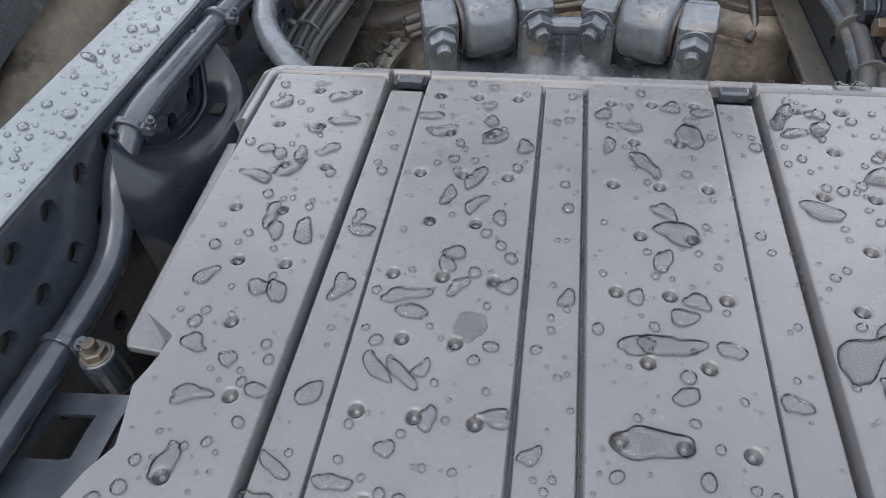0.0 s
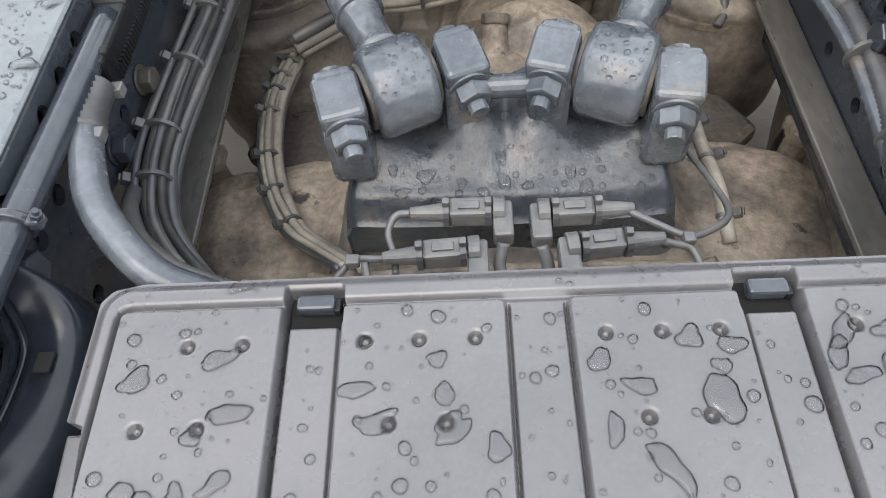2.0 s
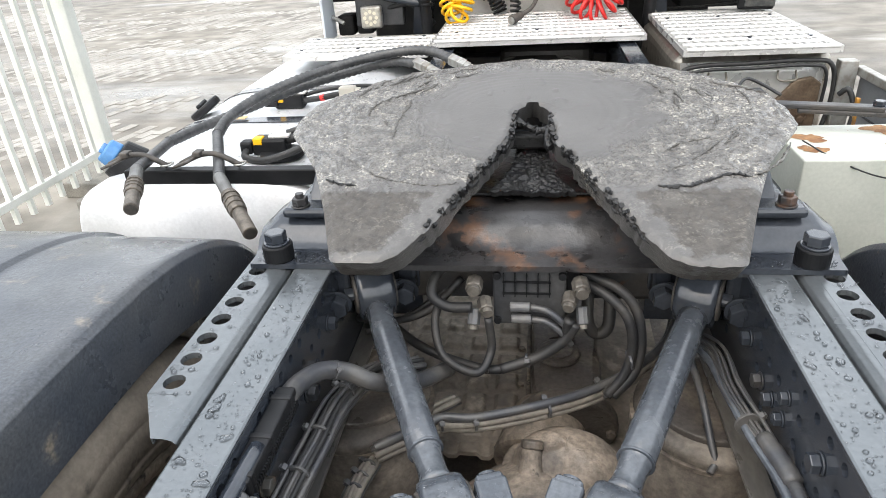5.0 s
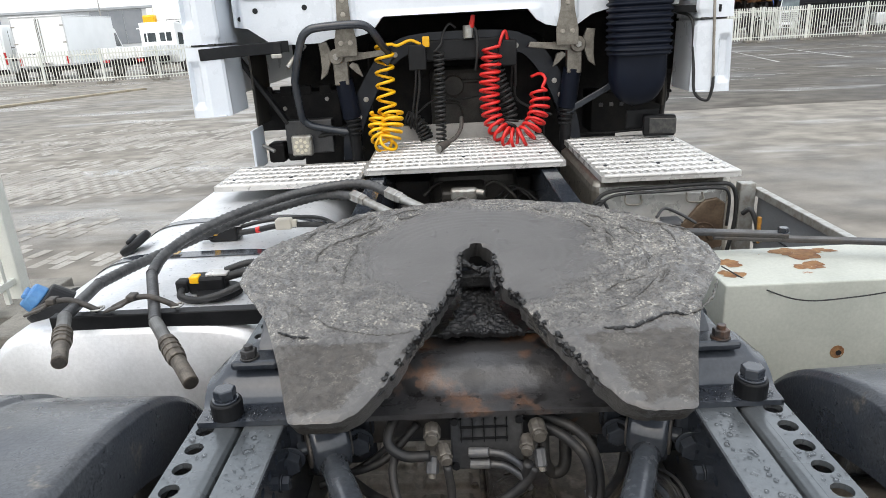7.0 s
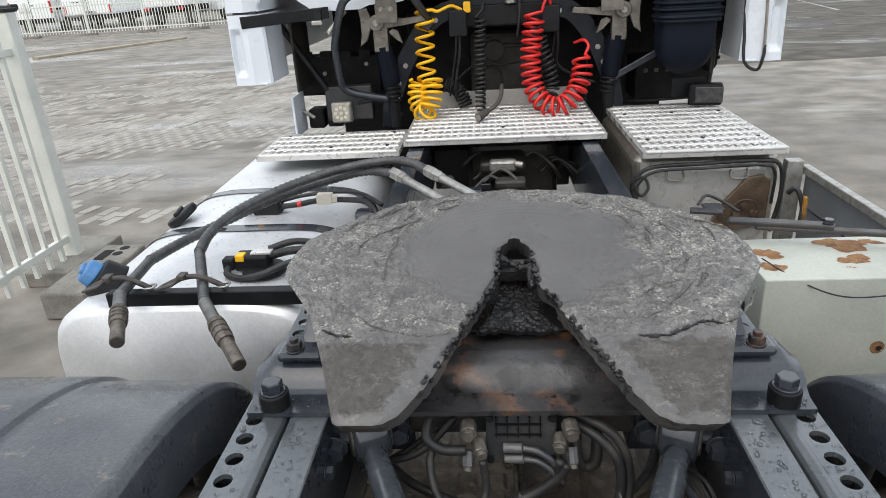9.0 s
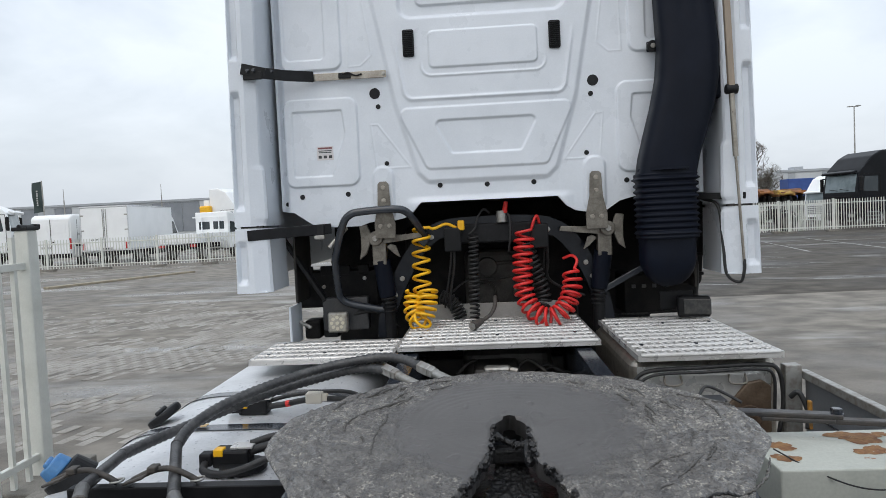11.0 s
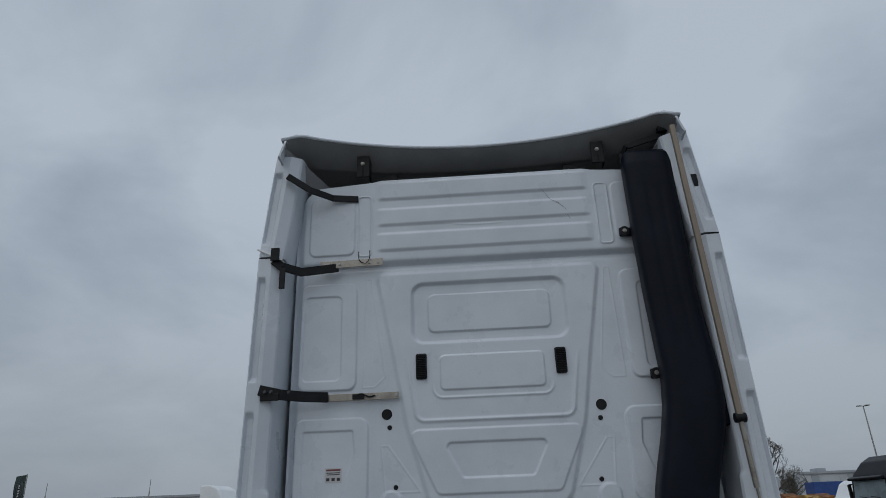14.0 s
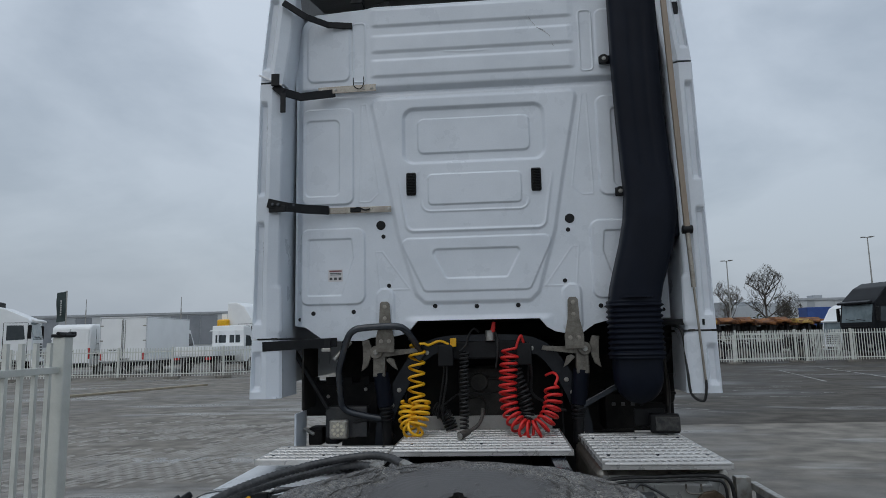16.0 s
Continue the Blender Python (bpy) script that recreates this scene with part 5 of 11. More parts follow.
put(grid("casting", 70, 36, bracket_top, CASTING, bracket, skirt=(0, 0, -0.045)), BT)


def casting_flank(u, v):
    """Flared foot of the casting, running down into the dirt on the axle."""
    a = u * 2 * math.pi
    c, s = np.cos(a), np.sin(a)
    k = v ** 1.6
    x = np.sign(c) * np.abs(c) ** 0.4 * (0.142 + 0.050 * k)
    y = -0.380 + np.sign(s) * np.abs(s) ** 0.4 * (0.050 + 0.040 * k)
    return x, y, 0.806 - 0.095 * v + 0.003 * value_noise(x * 2 + 3, v + 1, 7, 57)


put(grid("casting_foot", 120, 24, casting_flank, CASTFOOT, bracket, "grey casting flank under road dirt"), BT)
put(cyl("centre_rib", (-0.03, -0.362, 0.890), (0.03, -0.362, 0.890), 0.011, GREYPAINT, bracket, seg=16), BT)
LUGS = ((-0.143, -0.401, 0.908, 0.27), (-0.037, -0.356, 0.908, 0.34), (0.039, -0.357, 0.909, -0.34), (0.142, -0.398, 0.908, -0.18))
for lx, ly, lz, yaw in LUGS:
    rot = Matrix.Rotation(yaw, 3, "Z") @ Matrix.Rotation(radians(14), 3, "X")
    d = rot @ Vector((0, 1, 0))      # towards the bolt head, forward and up is reversed below
    back = rot @ Vector((0, -1, 0))
    c = Vector((lx, ly, lz - 0.010)) + d * 0.012
    lug = put(part("lug", boxm(bmesh.new(), c, (0.042, 0.046, 0.044), 0.006, rot, 3), GREYPAINT, bracket), BT)
    put(part("lug_pad", boxm(bmesh.new(), c + d * 0.020 + Vector((0, 0, 0.002)), (0.036, 0.018, 0.038), 0.006, rot, 3), GREYPAINT, bracket), BT)
    put(cyl("bolt_head", c + d * 0.026 + Vector((0, 0, 0.002)), c + d * 0.036 + Vector((0, 0, 0.003)), 0.0140, GREYPAINT, bracket, seg=14, bevel=0.005), BT)
    put(bolt(bracket, c + back * 0.022, back, 0.0165, GREYPAINT, head=0.016, stud=0.011, name="nut"), BT)
    put(box("lug_foot", (lx, ly + 0.004, lz - 0.042), (0.040, 0.046, 0.07), GREYPAINT, bracket, 0.008), BT)

for side in (-1, 1):
    rod = thing("control_rod", "wet blue-grey painted axle control rod with rubber-bushed eyes", "control rod", "axle control rods", at=(side * 0.10, -0.37, 0.86))
    RT = (side * 0.10, -0.37, 0.86)
    low_c, top_c = Vector((side * 0.0985, -0.357, 0.892)), Vector((side * 0.277, 0.062, 0.935))
    d = (top_c - low_c).normalized()
    across = Vector((0, 0, 1)).cross(d).normalized()
    nrm = d.cross(across)
    a = low_c + d * 0.035
    b = top_c - d * 0.03
    L = (b - a).length
    path = [a + d * (L * t) for t in (0, 0.03, 0.06, 0.10, 0.14, 0.155, 0.16, 0.30, 0.60, 0.80, 0.86, 0.92, 1.0)]
    rad = [0.028, 0.022, 0.0195, 0.019, 0.020, 0.0215, 0.0235, 0.0242, 0.0242, 0.0242, 0.0230, 0.0215, 0.026]
    v, f = sweep(path, lambda i: rad[i], 24)
    put(raw("rod_tube", v, f, RODPAINT, rod, "", True), RT)
    for q, rr, w, mt in ((low_c, 0.0425, 0.060, GREYPAINT), (top_c + Vector((0, 0.004, 0.012)), 0.050, 0.066, CHASSIS)):
        bm = bmesh.new()
        cylm(bm, q - across * w / 2, q + across * w / 2, rr, seg=48, bevel=0.009)
        put(part("eye", bm, mt, rod, "", True), RT)
        put(cyl("bushing", q - across * (w / 2 + 0.004), q + across * (w / 2 + 0.004), rr * 0.72, RUBBER, rod, seg=32, bevel=0.002), RT)
        put(cyl("pin", q - across * (w / 2 + 0.02), q + across * (w / 2 + 0.02), 0.013, mt, rod, seg=18, bevel=0.002), RT)
    put(cyl("collar", a + d * (L * 0.155), a + d * (L * 0.165), 0.0252, GREYPAINT, rod, seg=28, bevel=0.001), RT)
    q = top_c + Vector((0, 0.0, 0.014))
    for s2 in (-1, 1):
        e = q + across * (s2 * 0.060)
        put(box("yoke", e + Vector((0, 0.035, 0.01)), (0.034, 0.05, 0.08), CHASSIS, rod, 0.007), RT)
        put(bolt(rod, e + Vector((0, -0.006, -0.008)), Vector((0, -1, -0.1)), 0.020, CHASSIS, head=0.020), RT)

# air bellows
for side in (-1, 1):
    bag = thing("air_spring", "dusty brown rubber air spring bellows beside the axle", "air spring", "air springs", at=(side * 0.30, 0.0, 0.40))
    GT = (side * 0.30, 0.0, 0.40)
    prof = [(0.05, 0.40), (0.115, 0.41), (0.125, 0.47), (0.122, 0.54), (0.138, 0.58), (0.142, 0.66), (0.138, 0.735), (0.130, 0.755), (0.134, 0.765), (0.132, 0.778), (0.118, 0.785), (0.05, 0.79)]
    verts, faces, seg = [], [], 56
    for k in range(seg):
        a = 2 * math.pi * k / seg
        for r, z in prof:
            wob = 1 + 0.012 * math.sin(3 * a + z * 40) + 0.008 * math.sin(7 * a - z * 25)
            verts.append((side * 0.302 + r * 0.93 * wob * math.cos(a), -0.012 + r * wob * math.sin(a), z))
    m = len(prof)
    for k in range(seg):
        for i in range(m - 1):
            faces.append((k * m + i, k * m + i + 1, ((k + 1) % seg) * m + i + 1, ((k + 1) % seg) * m + i))
    put(raw("bellows", verts, faces, DUSTY_RUBBER, bag, "", True), GT)
    put(cyl("top_plate", (side * 0.302, -0.012, 0.785), (side * 0.302, -0.012, 0.798), 0.105, DIRT_DARK, bag, seg=40, bevel=0.003), GT)
    put(cyl("bead_ring", (side * 0.302, -0.012, 0.748), (side * 0.302, -0.012, 0.756), 0.1315, DIRT, bag, seg=56), GT)


# bumpy heat shield, prop shaft and the dark floor of the well
shield = thing("heat_shield", "dusty brown embossed heat shield panel below the frame", "heat shield", at=(-0.15, 0.35, 0.58))
SH = (-0.15, 0.35, 0.58)


def bumps(u, v):
    x, y = -0.305 + u * 0.295, 0.02 + v * 0.66
    bx, by = ((x + 0.184) / 0.066 + 0.5) % 1 - 0.5, ((y - 0.170) / 0.071 + 0.5) % 1 - 0.5
    z = 0.606 + 0.010 * smoothstep(0.40, 0.24, np.maximum(np.abs(bx), np.abs(by))) + 0.003 * value_noise(x + 3, y, 9, 71)
    return x, y, z


put(grid("panel", 120, 240, bumps, SHIELDMAT, shield, skirt=(0, 0, -0.01)), SH)
for k in range(5):
    put(bolt(shield, (-0.022, 0.10 + 0.13 * k, 0.606), (0, 0, 1), 0.008, DIRT, head=0.006), SH)
put(box("rim_flange", (-0.0045, 0.35, 0.607), (0.009, 0.66, 0.022), DIRT, shield, 0.003), SH)


def plain_panel(u, v):
    x, y = 0.135 + u * 0.15, -0.02 + v * 0.66
    return x, y, 0.60 + 0.03 * v + 0.006 * value_noise(x + 1, y + 2, 7, 72) + 0.008 * np.exp(-((u - 0.12) / 0.05) ** 2)


put(grid("side_panel", 30, 60, plain_panel, SHIELDMAT, shield, "dusty plain side of the shield", skirt=(0, 0, -0.012)), SH)
prop = thing("prop_shaft", "dirty dark propeller shaft with flange and yoke", "propeller shaft", at=(0.06, 0.6, 0.6))
PR = (0.06, 0.6, 0.6)
put(cyl("shaft", (0.065, 0.26, 0.66), (0.03, 1.9, 0.75), 0.062, DIRT_DARK, prop, seg=32), PR)
put(profile("yoke", [(0.005, 0.09), (0.135, 0.09), (0.142, 0.20), (0.118, 0.30), (0.128, 0.48), (0.012, 0.48), (0.022, 0.30), (-0.002, 0.20)], 0.62, 0.715, DIRT_DARK, prop, "dark oily yoke", axes="xy", bevel=0.018), PR)
put(cyl("flange_cap", (0.055, 0.20, 0.712), (0.055, 0.20, 0.726), 0.044, DIRT_DARK, prop, seg=32, bevel=0.006), PR)
put(cyl("flange_cap", (0.055, 0.20, 0.726), (0.055, 0.20, 0.730), 0.030, DIRT_DARK, prop, seg=28, bevel=0.002), PR)
put(cyl("coupling_flange", (0.068, 0.055, 0.645), (0.068, 0.085, 0.652), 0.098, DIRT_DARK, prop, seg=40, bevel=0.008), PR)
for k in range(8):
    a = 2 * math.pi * k / 8
    put(bolt(prop, (0.068 + 0.082 * math.cos(a), 0.054, 0.647 + 0.082 * math.sin(a)), (0, -1, 0), 0.009, DIRT_DARK, head=0.009), PR)
well = thing("underbody_pan", "dark dirty underbody plate beneath the frame", "underbody", at=(0, 0.9, 0.42))
put(box("pan", (0, 1.2, 0.43), (0.9, 2.2, 0.02), DIRT_DARK, well, 0.004), (0, 0.9, 0.42))
put(box("pan_wall", (0.0, 0.78, 0.66), (0.64, 0.03, 0.30), DIRT_DARK, well, 0.01), (0, 0.9, 0.42))


# ---- cab ----
cab = thing("truck_cab", "white high-roof truck cab with pressed steel rear wall", "truck cab", at=(0, 3.4, 1.2))
KT = (0, 3.4, 1.2)
WY = 2.33


def wall_relief(x, z):
    """Depth of the pressings in the rear wall; positive stands out to the rear."""
    h = np.zeros_like(x)

    def step(d, depth, w=0.007):
        return 1.15 * depth * smoothstep(w * 0.75, -w * 0.75, d)

    def bead(d, depth, w=0.0042):
        return 1.5 * depth * np.exp(-(d / (w * 0.85)) ** 2)

    mid = sd_poly(x, z, [(-0.545, 2.915), (0.545, 2.915), (0.462, 2.50), (0.40, 2.16), (0.305, 1.835), (0.275, 1.805), (-0.275, 1.805), (-0.305, 1.835), (-0.40, 2.16), (-0.462, 2.50)]) - 0.04
    h += step(mid, 0.012, 0.020)
    h += step(sd_rect(x, z, 0, 2.725, 0.400, 0.160, 0.06), -0.016, 0.016)
    h += step(sd_rect(x, z, 0, 2.722, 0.318, 0.102, 0.035), 0.009)
    h += step(sd_rect(x, z, 0, 2.405, 0.262, 0.088, 0.025), 0.007)
    h += step(sd_poly(x, z, [(-0.378, 2.093), (0.378, 2.093), (0.27, 1.862), (-0.27, 1.862)]) - 0.035, 0.0065, 0.009)
    h += step(sd_poly(x, z, [(-0.218, 2.040), (0.218, 2.040), (0.156, 1.922), (-0.156, 1.922)]) - 0.022, -0.008, 0.009)
    low = sd_poly(x, z, [(-0.395, 2.52), (0.395, 2.52), (0.345, 2.215), (-0.345, 2.215)]) - 0.045
    h += bead(low, 0.005, 0.010) * smoothstep(2.50, 2.40, z)
    h += bead(sd_rect(x, z, 0, 2.405, 0.30, 0.125, 0.05), 0.003, 0.007) * smoothstep(2.36, 2.30, z)
    for s in (-1, 1):
        h += step(sd_rect(x, z, s * 0.845, 2.625, 0.150, 0.285, 0.045), 0.010)
        h += step(sd_rect(x, z, s * 0.875, 2.615, 0.100, 0.225, 0.03), -0.006)
        h += bead(sd_poly(x, z, [(s * 0.645, 2.93), (s * 0.62, 2.93), (s * 0.545, 2.40), (s * 0.60, 2.35), (s * 0.66, 2.35)]), 0.0015)
        h += step(sd_rect(x, z, s * 0.815, 1.985, 0.185, 0.215, 0.05), 0.010)
        h += step(sd_poly(x, z, [(s * 0.945, 2.13), (s * 0.715, 2.13), (s * 0.705, 2.03), (s * 0.77, 1.83), (s * 0.945, 1.83)]) - 0.010, -0.007)
        h += bead(sd_poly(x, z, [(s * 0.565, 2.06), (s * 0.53, 2.06), (s * 0.375, 1.845), (s * 0.545, 1.845)]), 0.0015)
        h += step(sd_rect(x, z, s * 0.515, 1.72, 0.050, 0.13, 0.045), 0.012, 0.012)
        h += step(sd_rect(x, z, s * 0.835, 3.245, 0.125, 0.175, 0.04), 0.007)
        h += bead(sd_rect(x, z, s * 0.655, 3.24, 0.035, 0.18, 0.02), 0.004)
    # upper section: a ledge, then three broad ribs
    h += 0.020 * smoothstep(3.00, 3.03, z)
    h -= 0.014 * np.exp(-((z - 3.005) / 0.018) ** 2)
    inner = smoothstep(0.60, 0.55, np.abs(x))
    for za, zb in ((3.085, 3.185), (3.235, 3.335), (3.395, 3.50)):
        h += inner * 0.010 * smoothstep(za - 0.012, za + 0.012, z) * smoothstep(zb + 0.012, zb - 0.012, z)
    h += 0.0025 * np.exp(-((z - 3.215 - 0.02 * (x * 4) ** 2) / 0.006) ** 2) * smoothstep(0.16, 0.10, np.abs(x + 0.03))
    # lower border bead round the arch
    h += 0.012 * smoothstep(1.70, 1.66, z) * smoothstep(0.42, 0.36, np.abs(x))
    h -= 0.03 * smoothstep(0.985, 1.03, np.abs(x))
    return h


ZB_X = [-1.04, -0.97, -0.86, -0.84, -0.64, -0.60, -0.56, -0.47, -0.42, -0.375, -0.335, 0.335, 0.375, 0.42, 0.47, 0.57, 0.63, 0.70, 0.84, 1.04]
ZB_Z = [1.655, 1.645, 1.568, 1.565, 1.565, 1.580, 1.585, 1.585, 1.595, 1.622, 1.668, 1.668, 1.620, 1.595, 1.585, 1.590, 1.630, 1.648, 1.65, 1.655]
ZT_X = [-1.04, -0.98, -0.92, -0.62, -0.57, 0.57, 0.62, 0.92, 0.98, 1.04]
ZT_Z = [3.36, 3.46, 3.505, 3.525, 3.535, 3.535, 3.525, 3.505, 3.46, 3.36]


def rear_wall(u, v):
    x = -1.04 + u * 2.08
    zb, zt = np.interp(x, ZB_X, ZB_Z), np.interp(x, ZT_X, ZT_Z)
    z = zb + (zt - zb) * v
    y = WY - wall_relief(x, z)
    y = y + 0.03 * smoothstep(0.02, 0.0, zt - z)
    return x, y, z


put(grid("rear_wall", 640, 600, rear_wall, WHITE, cab, "white pressed panel with stiffening ribs", skirt=(0, 0.03, 0)), KT)
for s in (-1, 1):
    put(box("side_wall", (s * 1.18, 3.45, 2.42), (0.03, 2.1, 2.2), WHITE, cab, 0.008), KT)
put(box("roof", (0, 3.55, 3.50), (2.26, 1.9, 0.04), WHITE, cab, 0.015), KT)
put(box("front_wall", (0, 4.55, 2.40), (2.26, 0.05, 2.2), WHITE, cab, 0.02), KT)
put(box("floor_pan", (0, 3.46, 1.69), (2.02, 2.1, 0.04), DARK, cab, 0.01), KT)
# dark plugs in the wall
for x, z, r in ((-0.537, 2.212, 0.0265), (0.522, 2.215, 0.0265), (-0.523, 2.147, 0.012), (0.510, 2.152, 0.012), (-0.925, 1.722, 0.0125), (-0.695, 1.726, 0.0125), (-0.236, 1.748, 0.0125),
                (-0.005, 1.742, 0.0125), (0.222, 1.742, 0.0125), (0.668, 1.728, 0.0125), (-0.494, 1.868, 0.0115), (0.481, 1.870, 0.0115), (-1.005, 1.69, 0.0105), (1.0, 1.70, 0.0105)):
    y = WY - float(wall_relief(np.array([x]), np.array([z]))[0])
    put(cyl("plug", (x, y + 0.01, z), (x, y - 0.0035, z), r, BLACK, cab, seg=24, bevel=0.0015), KT)
for s in (-1, 1):
    vent = put(box("vent", (s * 0.352 - 0.006, WY - 0.020, 2.440), (0.056, 0.022, 0.132), BLACK, cab, 0.010, label="black louvred vent", seg=3), KT)
    for k in range(13):
        o = box("louvre", (s * 0.352 - 0.006, WY - 0.0325, 2.386 + k * 0.009), (0.044, 0.006, 0.0045), BLACK, vent, 0.001, Matrix.Rotation(radians(25), 3, "X"))
# warning sticker: red heading, lines that cannot be read, three pictograms
stick = put(box("sticker", (-0.798, WY - 0.0035, 1.933), (0.082, 0.003, 0.068), mat("sticker_white", (0.62, 0.61, 0.61), 0.5), cab, 0.0, label="white paper sticker with red heading"), KT)
SRED, SDARK = mat("sticker_red", (0.20, 0.07, 0.07), 0.5), mat("sticker_print", (0.05, 0.05, 0.055), 0.5)
for cx, cz, w, h, mt in ((-0.798, 1.958, 0.070, 0.008, SRED), (-0.798, 1.945, 0.066, 0.004, SDARK), (-0.798, 1.937, 0.062, 0.004, SDARK), (-0.824, 1.915, 0.016, 0.014, SDARK), (-0.798, 1.915, 0.016, 0.014, SDARK), (-0.772, 1.915, 0.016, 0.014, SDARK)):
    o = box("print_bar", (cx, WY - 0.0055, cz), (w, 0.001, h), mt, stick, 0.0)
# scratches
for pts in (((0.335, 3.40), (0.375, 3.345), (0.385, 3.33), (0.43, 3.30), (0.475, 3.215)), ((0.39, 3.325), (0.45, 3.28), (0.462, 3.235))):
    q = [(x, WY - float(wall_relief(np.array([x]), np.array([z]))[0]) - 0.0006, z) for x, z in pts]
    put(tube("scratch", q, 0.0010, mat("scratch_grey", (0.30, 0.30, 0.31), 0.6), cab, seg=5, n=10), KT)

# side air deflectors: outer skin, folded rear face with a long recess, inner return; three pieces by height
for s in (-1, 1):
    for za, zb in ((1.272, 1.578), (1.588, 3.000), (3.010, 3.62)):
        sec = [(1.062, 2.45), (1.062, 2.215), (1.064, 2.168), (1.070, 2.154), (1.116, 2.122), (1.136, 2.122), (1.149, 2.122), (1.174, 2.122), (1.182, 2.123), (1.190, 2.133), (1.194, 2.60)]
        n = len(sec)

        def skin(u, v, s=s, za=za, zb=zb, sec=sec, n=n):
            t = u * (n - 1)
            z = za + v * (zb - za)
            out = np.interp(z, [1.27, 1.6, 2.4, 3.0, 3.4, 3.62], [0.022, 0.014, 0.0, -0.010, -0.040, -0.060])
            inn = np.interp(z, [1.27, 1.9, 2.4, 3.0, 3.3, 3.62], [-0.006, 0.006, 0.0, -0.008, -0.045, -0.075])
            share = np.clip((t - 2) / 6, 0, 1)
            x = np.interp(t, range(n), [q[0] for q in sec]) + out * share + inn * (1 - share)
            y = np.interp(t, range(n), [q[1] for q in sec]) + np.interp(z, [1.27, 3.0, 3.62], [0.0, 0.0, 0.03])
            # recess beside the rib, chamfered at its ends, and a step in the rib near the foot
            ends = sum(smoothstep(zl - 0.025, zl + 0.012, z) * smoothstep(zh + 0.025, zh - 0.012, z) for zl, zh in ((2.38, 2.88), (1.68, 2.20), (3.10, 3.50), (1.33, 1.50)))
            floor = np.clip(np.minimum(t - 5.0, 8.0 - t), 0, 1)
            y = y + 0.024 * ends * floor
            notch = smoothstep(1.60, 1.63, z) * smoothstep(1.88, 1.85, z) + smoothstep(1.575, 1.55, z)
            x = x - 0.012 * notch * np.clip(np.minimum(t - 1.0, 4.0 - t), 0, 1)
            return s * x, y, z
        put(grid("side_deflector", 101, 160, skin, WHITE, cab, "white folded side air deflector", smooth=False), KT)
    put(box("deflector_foot", (s * 1.13, 2.20, 1.275), (0.13, 0.14, 0.008), WHITE, cab, 0.003), KT)
    for zc, dz in ((1.585, 0.010), (3.005, 0.010)):
        put(box("deflector_joint", (s * 1.125, 2.150, zc), (0.105, 0.03, dz), CHASSIS_DIRTY, cab, 0.001), KT)
arm = Matrix.Rotation(radians(26), 3, "Y")
put(box("joint_strip", (-1.115, 2.112, 3.018), (0.150, 0.008, 0.010), ALU, cab, 0.002, arm, label="bright edge strip on the deflector joint"), KT)

# roof spoiler, curved in plan, seen from below


def spoiler_edge(x):
    k = np.abs(x / 1.08)
    return 2.335 - 0.25 * k ** 2.2, 3.715 + 0.012 * k - 0.045 * smoothstep(0.93, 1.0, k)


def under(u, v):
    x = (u * 2 - 1) * 1.085
    ye, ze = spoiler_edge(x)
    yi, zi = 2.74 + 0 * x, 3.515 + 0 * x
    t = v
    rib = 0.022 * smoothstep(0.34, 0.42, t) - 0.030 * smoothstep(0.62, 0.70, t)
    return x * (1 - 0.04 * t), ye + (yi - ye) * t, ze + (zi - ze) * t ** 0.85 + rib


put(grid("roof_spoiler", 80, 40, under, WHITE_IN, cab, "underside of the curved roof spoiler, greyed for its shade"), KT)


def over(u, v):
    x = (u * 2 - 1) * 1.088
    ye, ze = spoiler_edge(x)
    return x, ye - 0.006 + v * (3.3 - ye), ze + 0.012 + 0.10 * v


put(grid("spoiler_top", 60, 16, over, WHITE, cab), KT)
lip = [(x, spoiler_edge(x)[0] - 0.003, spoiler_edge(x)[1] + 0.006) for x in np.linspace(-1.085, 1.085, 24)]
put(tube("spoiler_lip", lip, 0.009, WHITE, cab, seg=8, n=3), KT)
for s in (-1, 1):
    def fin(u, v, s=s):
        # corner blade running from the spoiler's tip down to the deflector
        y = 2.075 + u * 0.62
        top = 3.725 - 0.10 * u - 0.05 * (1 - u) ** 6
        bot = 3.575 - 0.06 * u
        z = bot + v * (top - bot)
        return s * (1.098 - 0.012 * v - 0.02 * (1 - u) * v), y, z
    put(grid("spoiler_end", 12, 8, fin, WHITE, cab, skirt=(s * -0.012, 0, 0)), KT)
    def gusset(u, v, s=s):
        a, b, c = Vector((s * 1.075, 2.11, 3.66)), Vector((s * 0.86, 2.42, 3.525)), Vector((s * 1.03, 2.30, 3.47))
        x = (a.x * (1 - u) + b.x * u) * (1 - v) + c.x * v
        y = (a.y * (1 - u) + b.y * u) * (1 - v) + c.y * v
        z = (a.z * (1 - u) + b.z * u) * (1 - v) + c.z * v
        return x, y, z
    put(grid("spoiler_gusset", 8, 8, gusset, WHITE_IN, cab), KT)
    # adjustable spoiler brackets
    q = s * 0.668
    put(box("spoiler_bracket", (q, 2.30, 3.612), (0.070, 0.012, 0.135), BLACK, cab, 0.003), KT)
    put(box("spoiler_bracket", (q + 0.034, 2.335, 3.612), (0.006, 0.07, 0.135), BLACK, cab, 0.002), KT)
    put(box("bracket_slot", (q, 2.293, 3.578), (0.008, 0.004, 0.045), HOLE, cab, 0.0), KT)
    put(bolt(cab, (q - 0.002, 2.294, 3.628), (0, -1, 0), 0.010, ZINC, head=0.008), KT)
    put(box("bracket_brace", (q - s * 0.10, 2.40, 3.56), (0.17, 0.012, 0.035), BLACK, cab, 0.003, Matrix.Rotation(s * radians(14), 3, "Y")), KT)

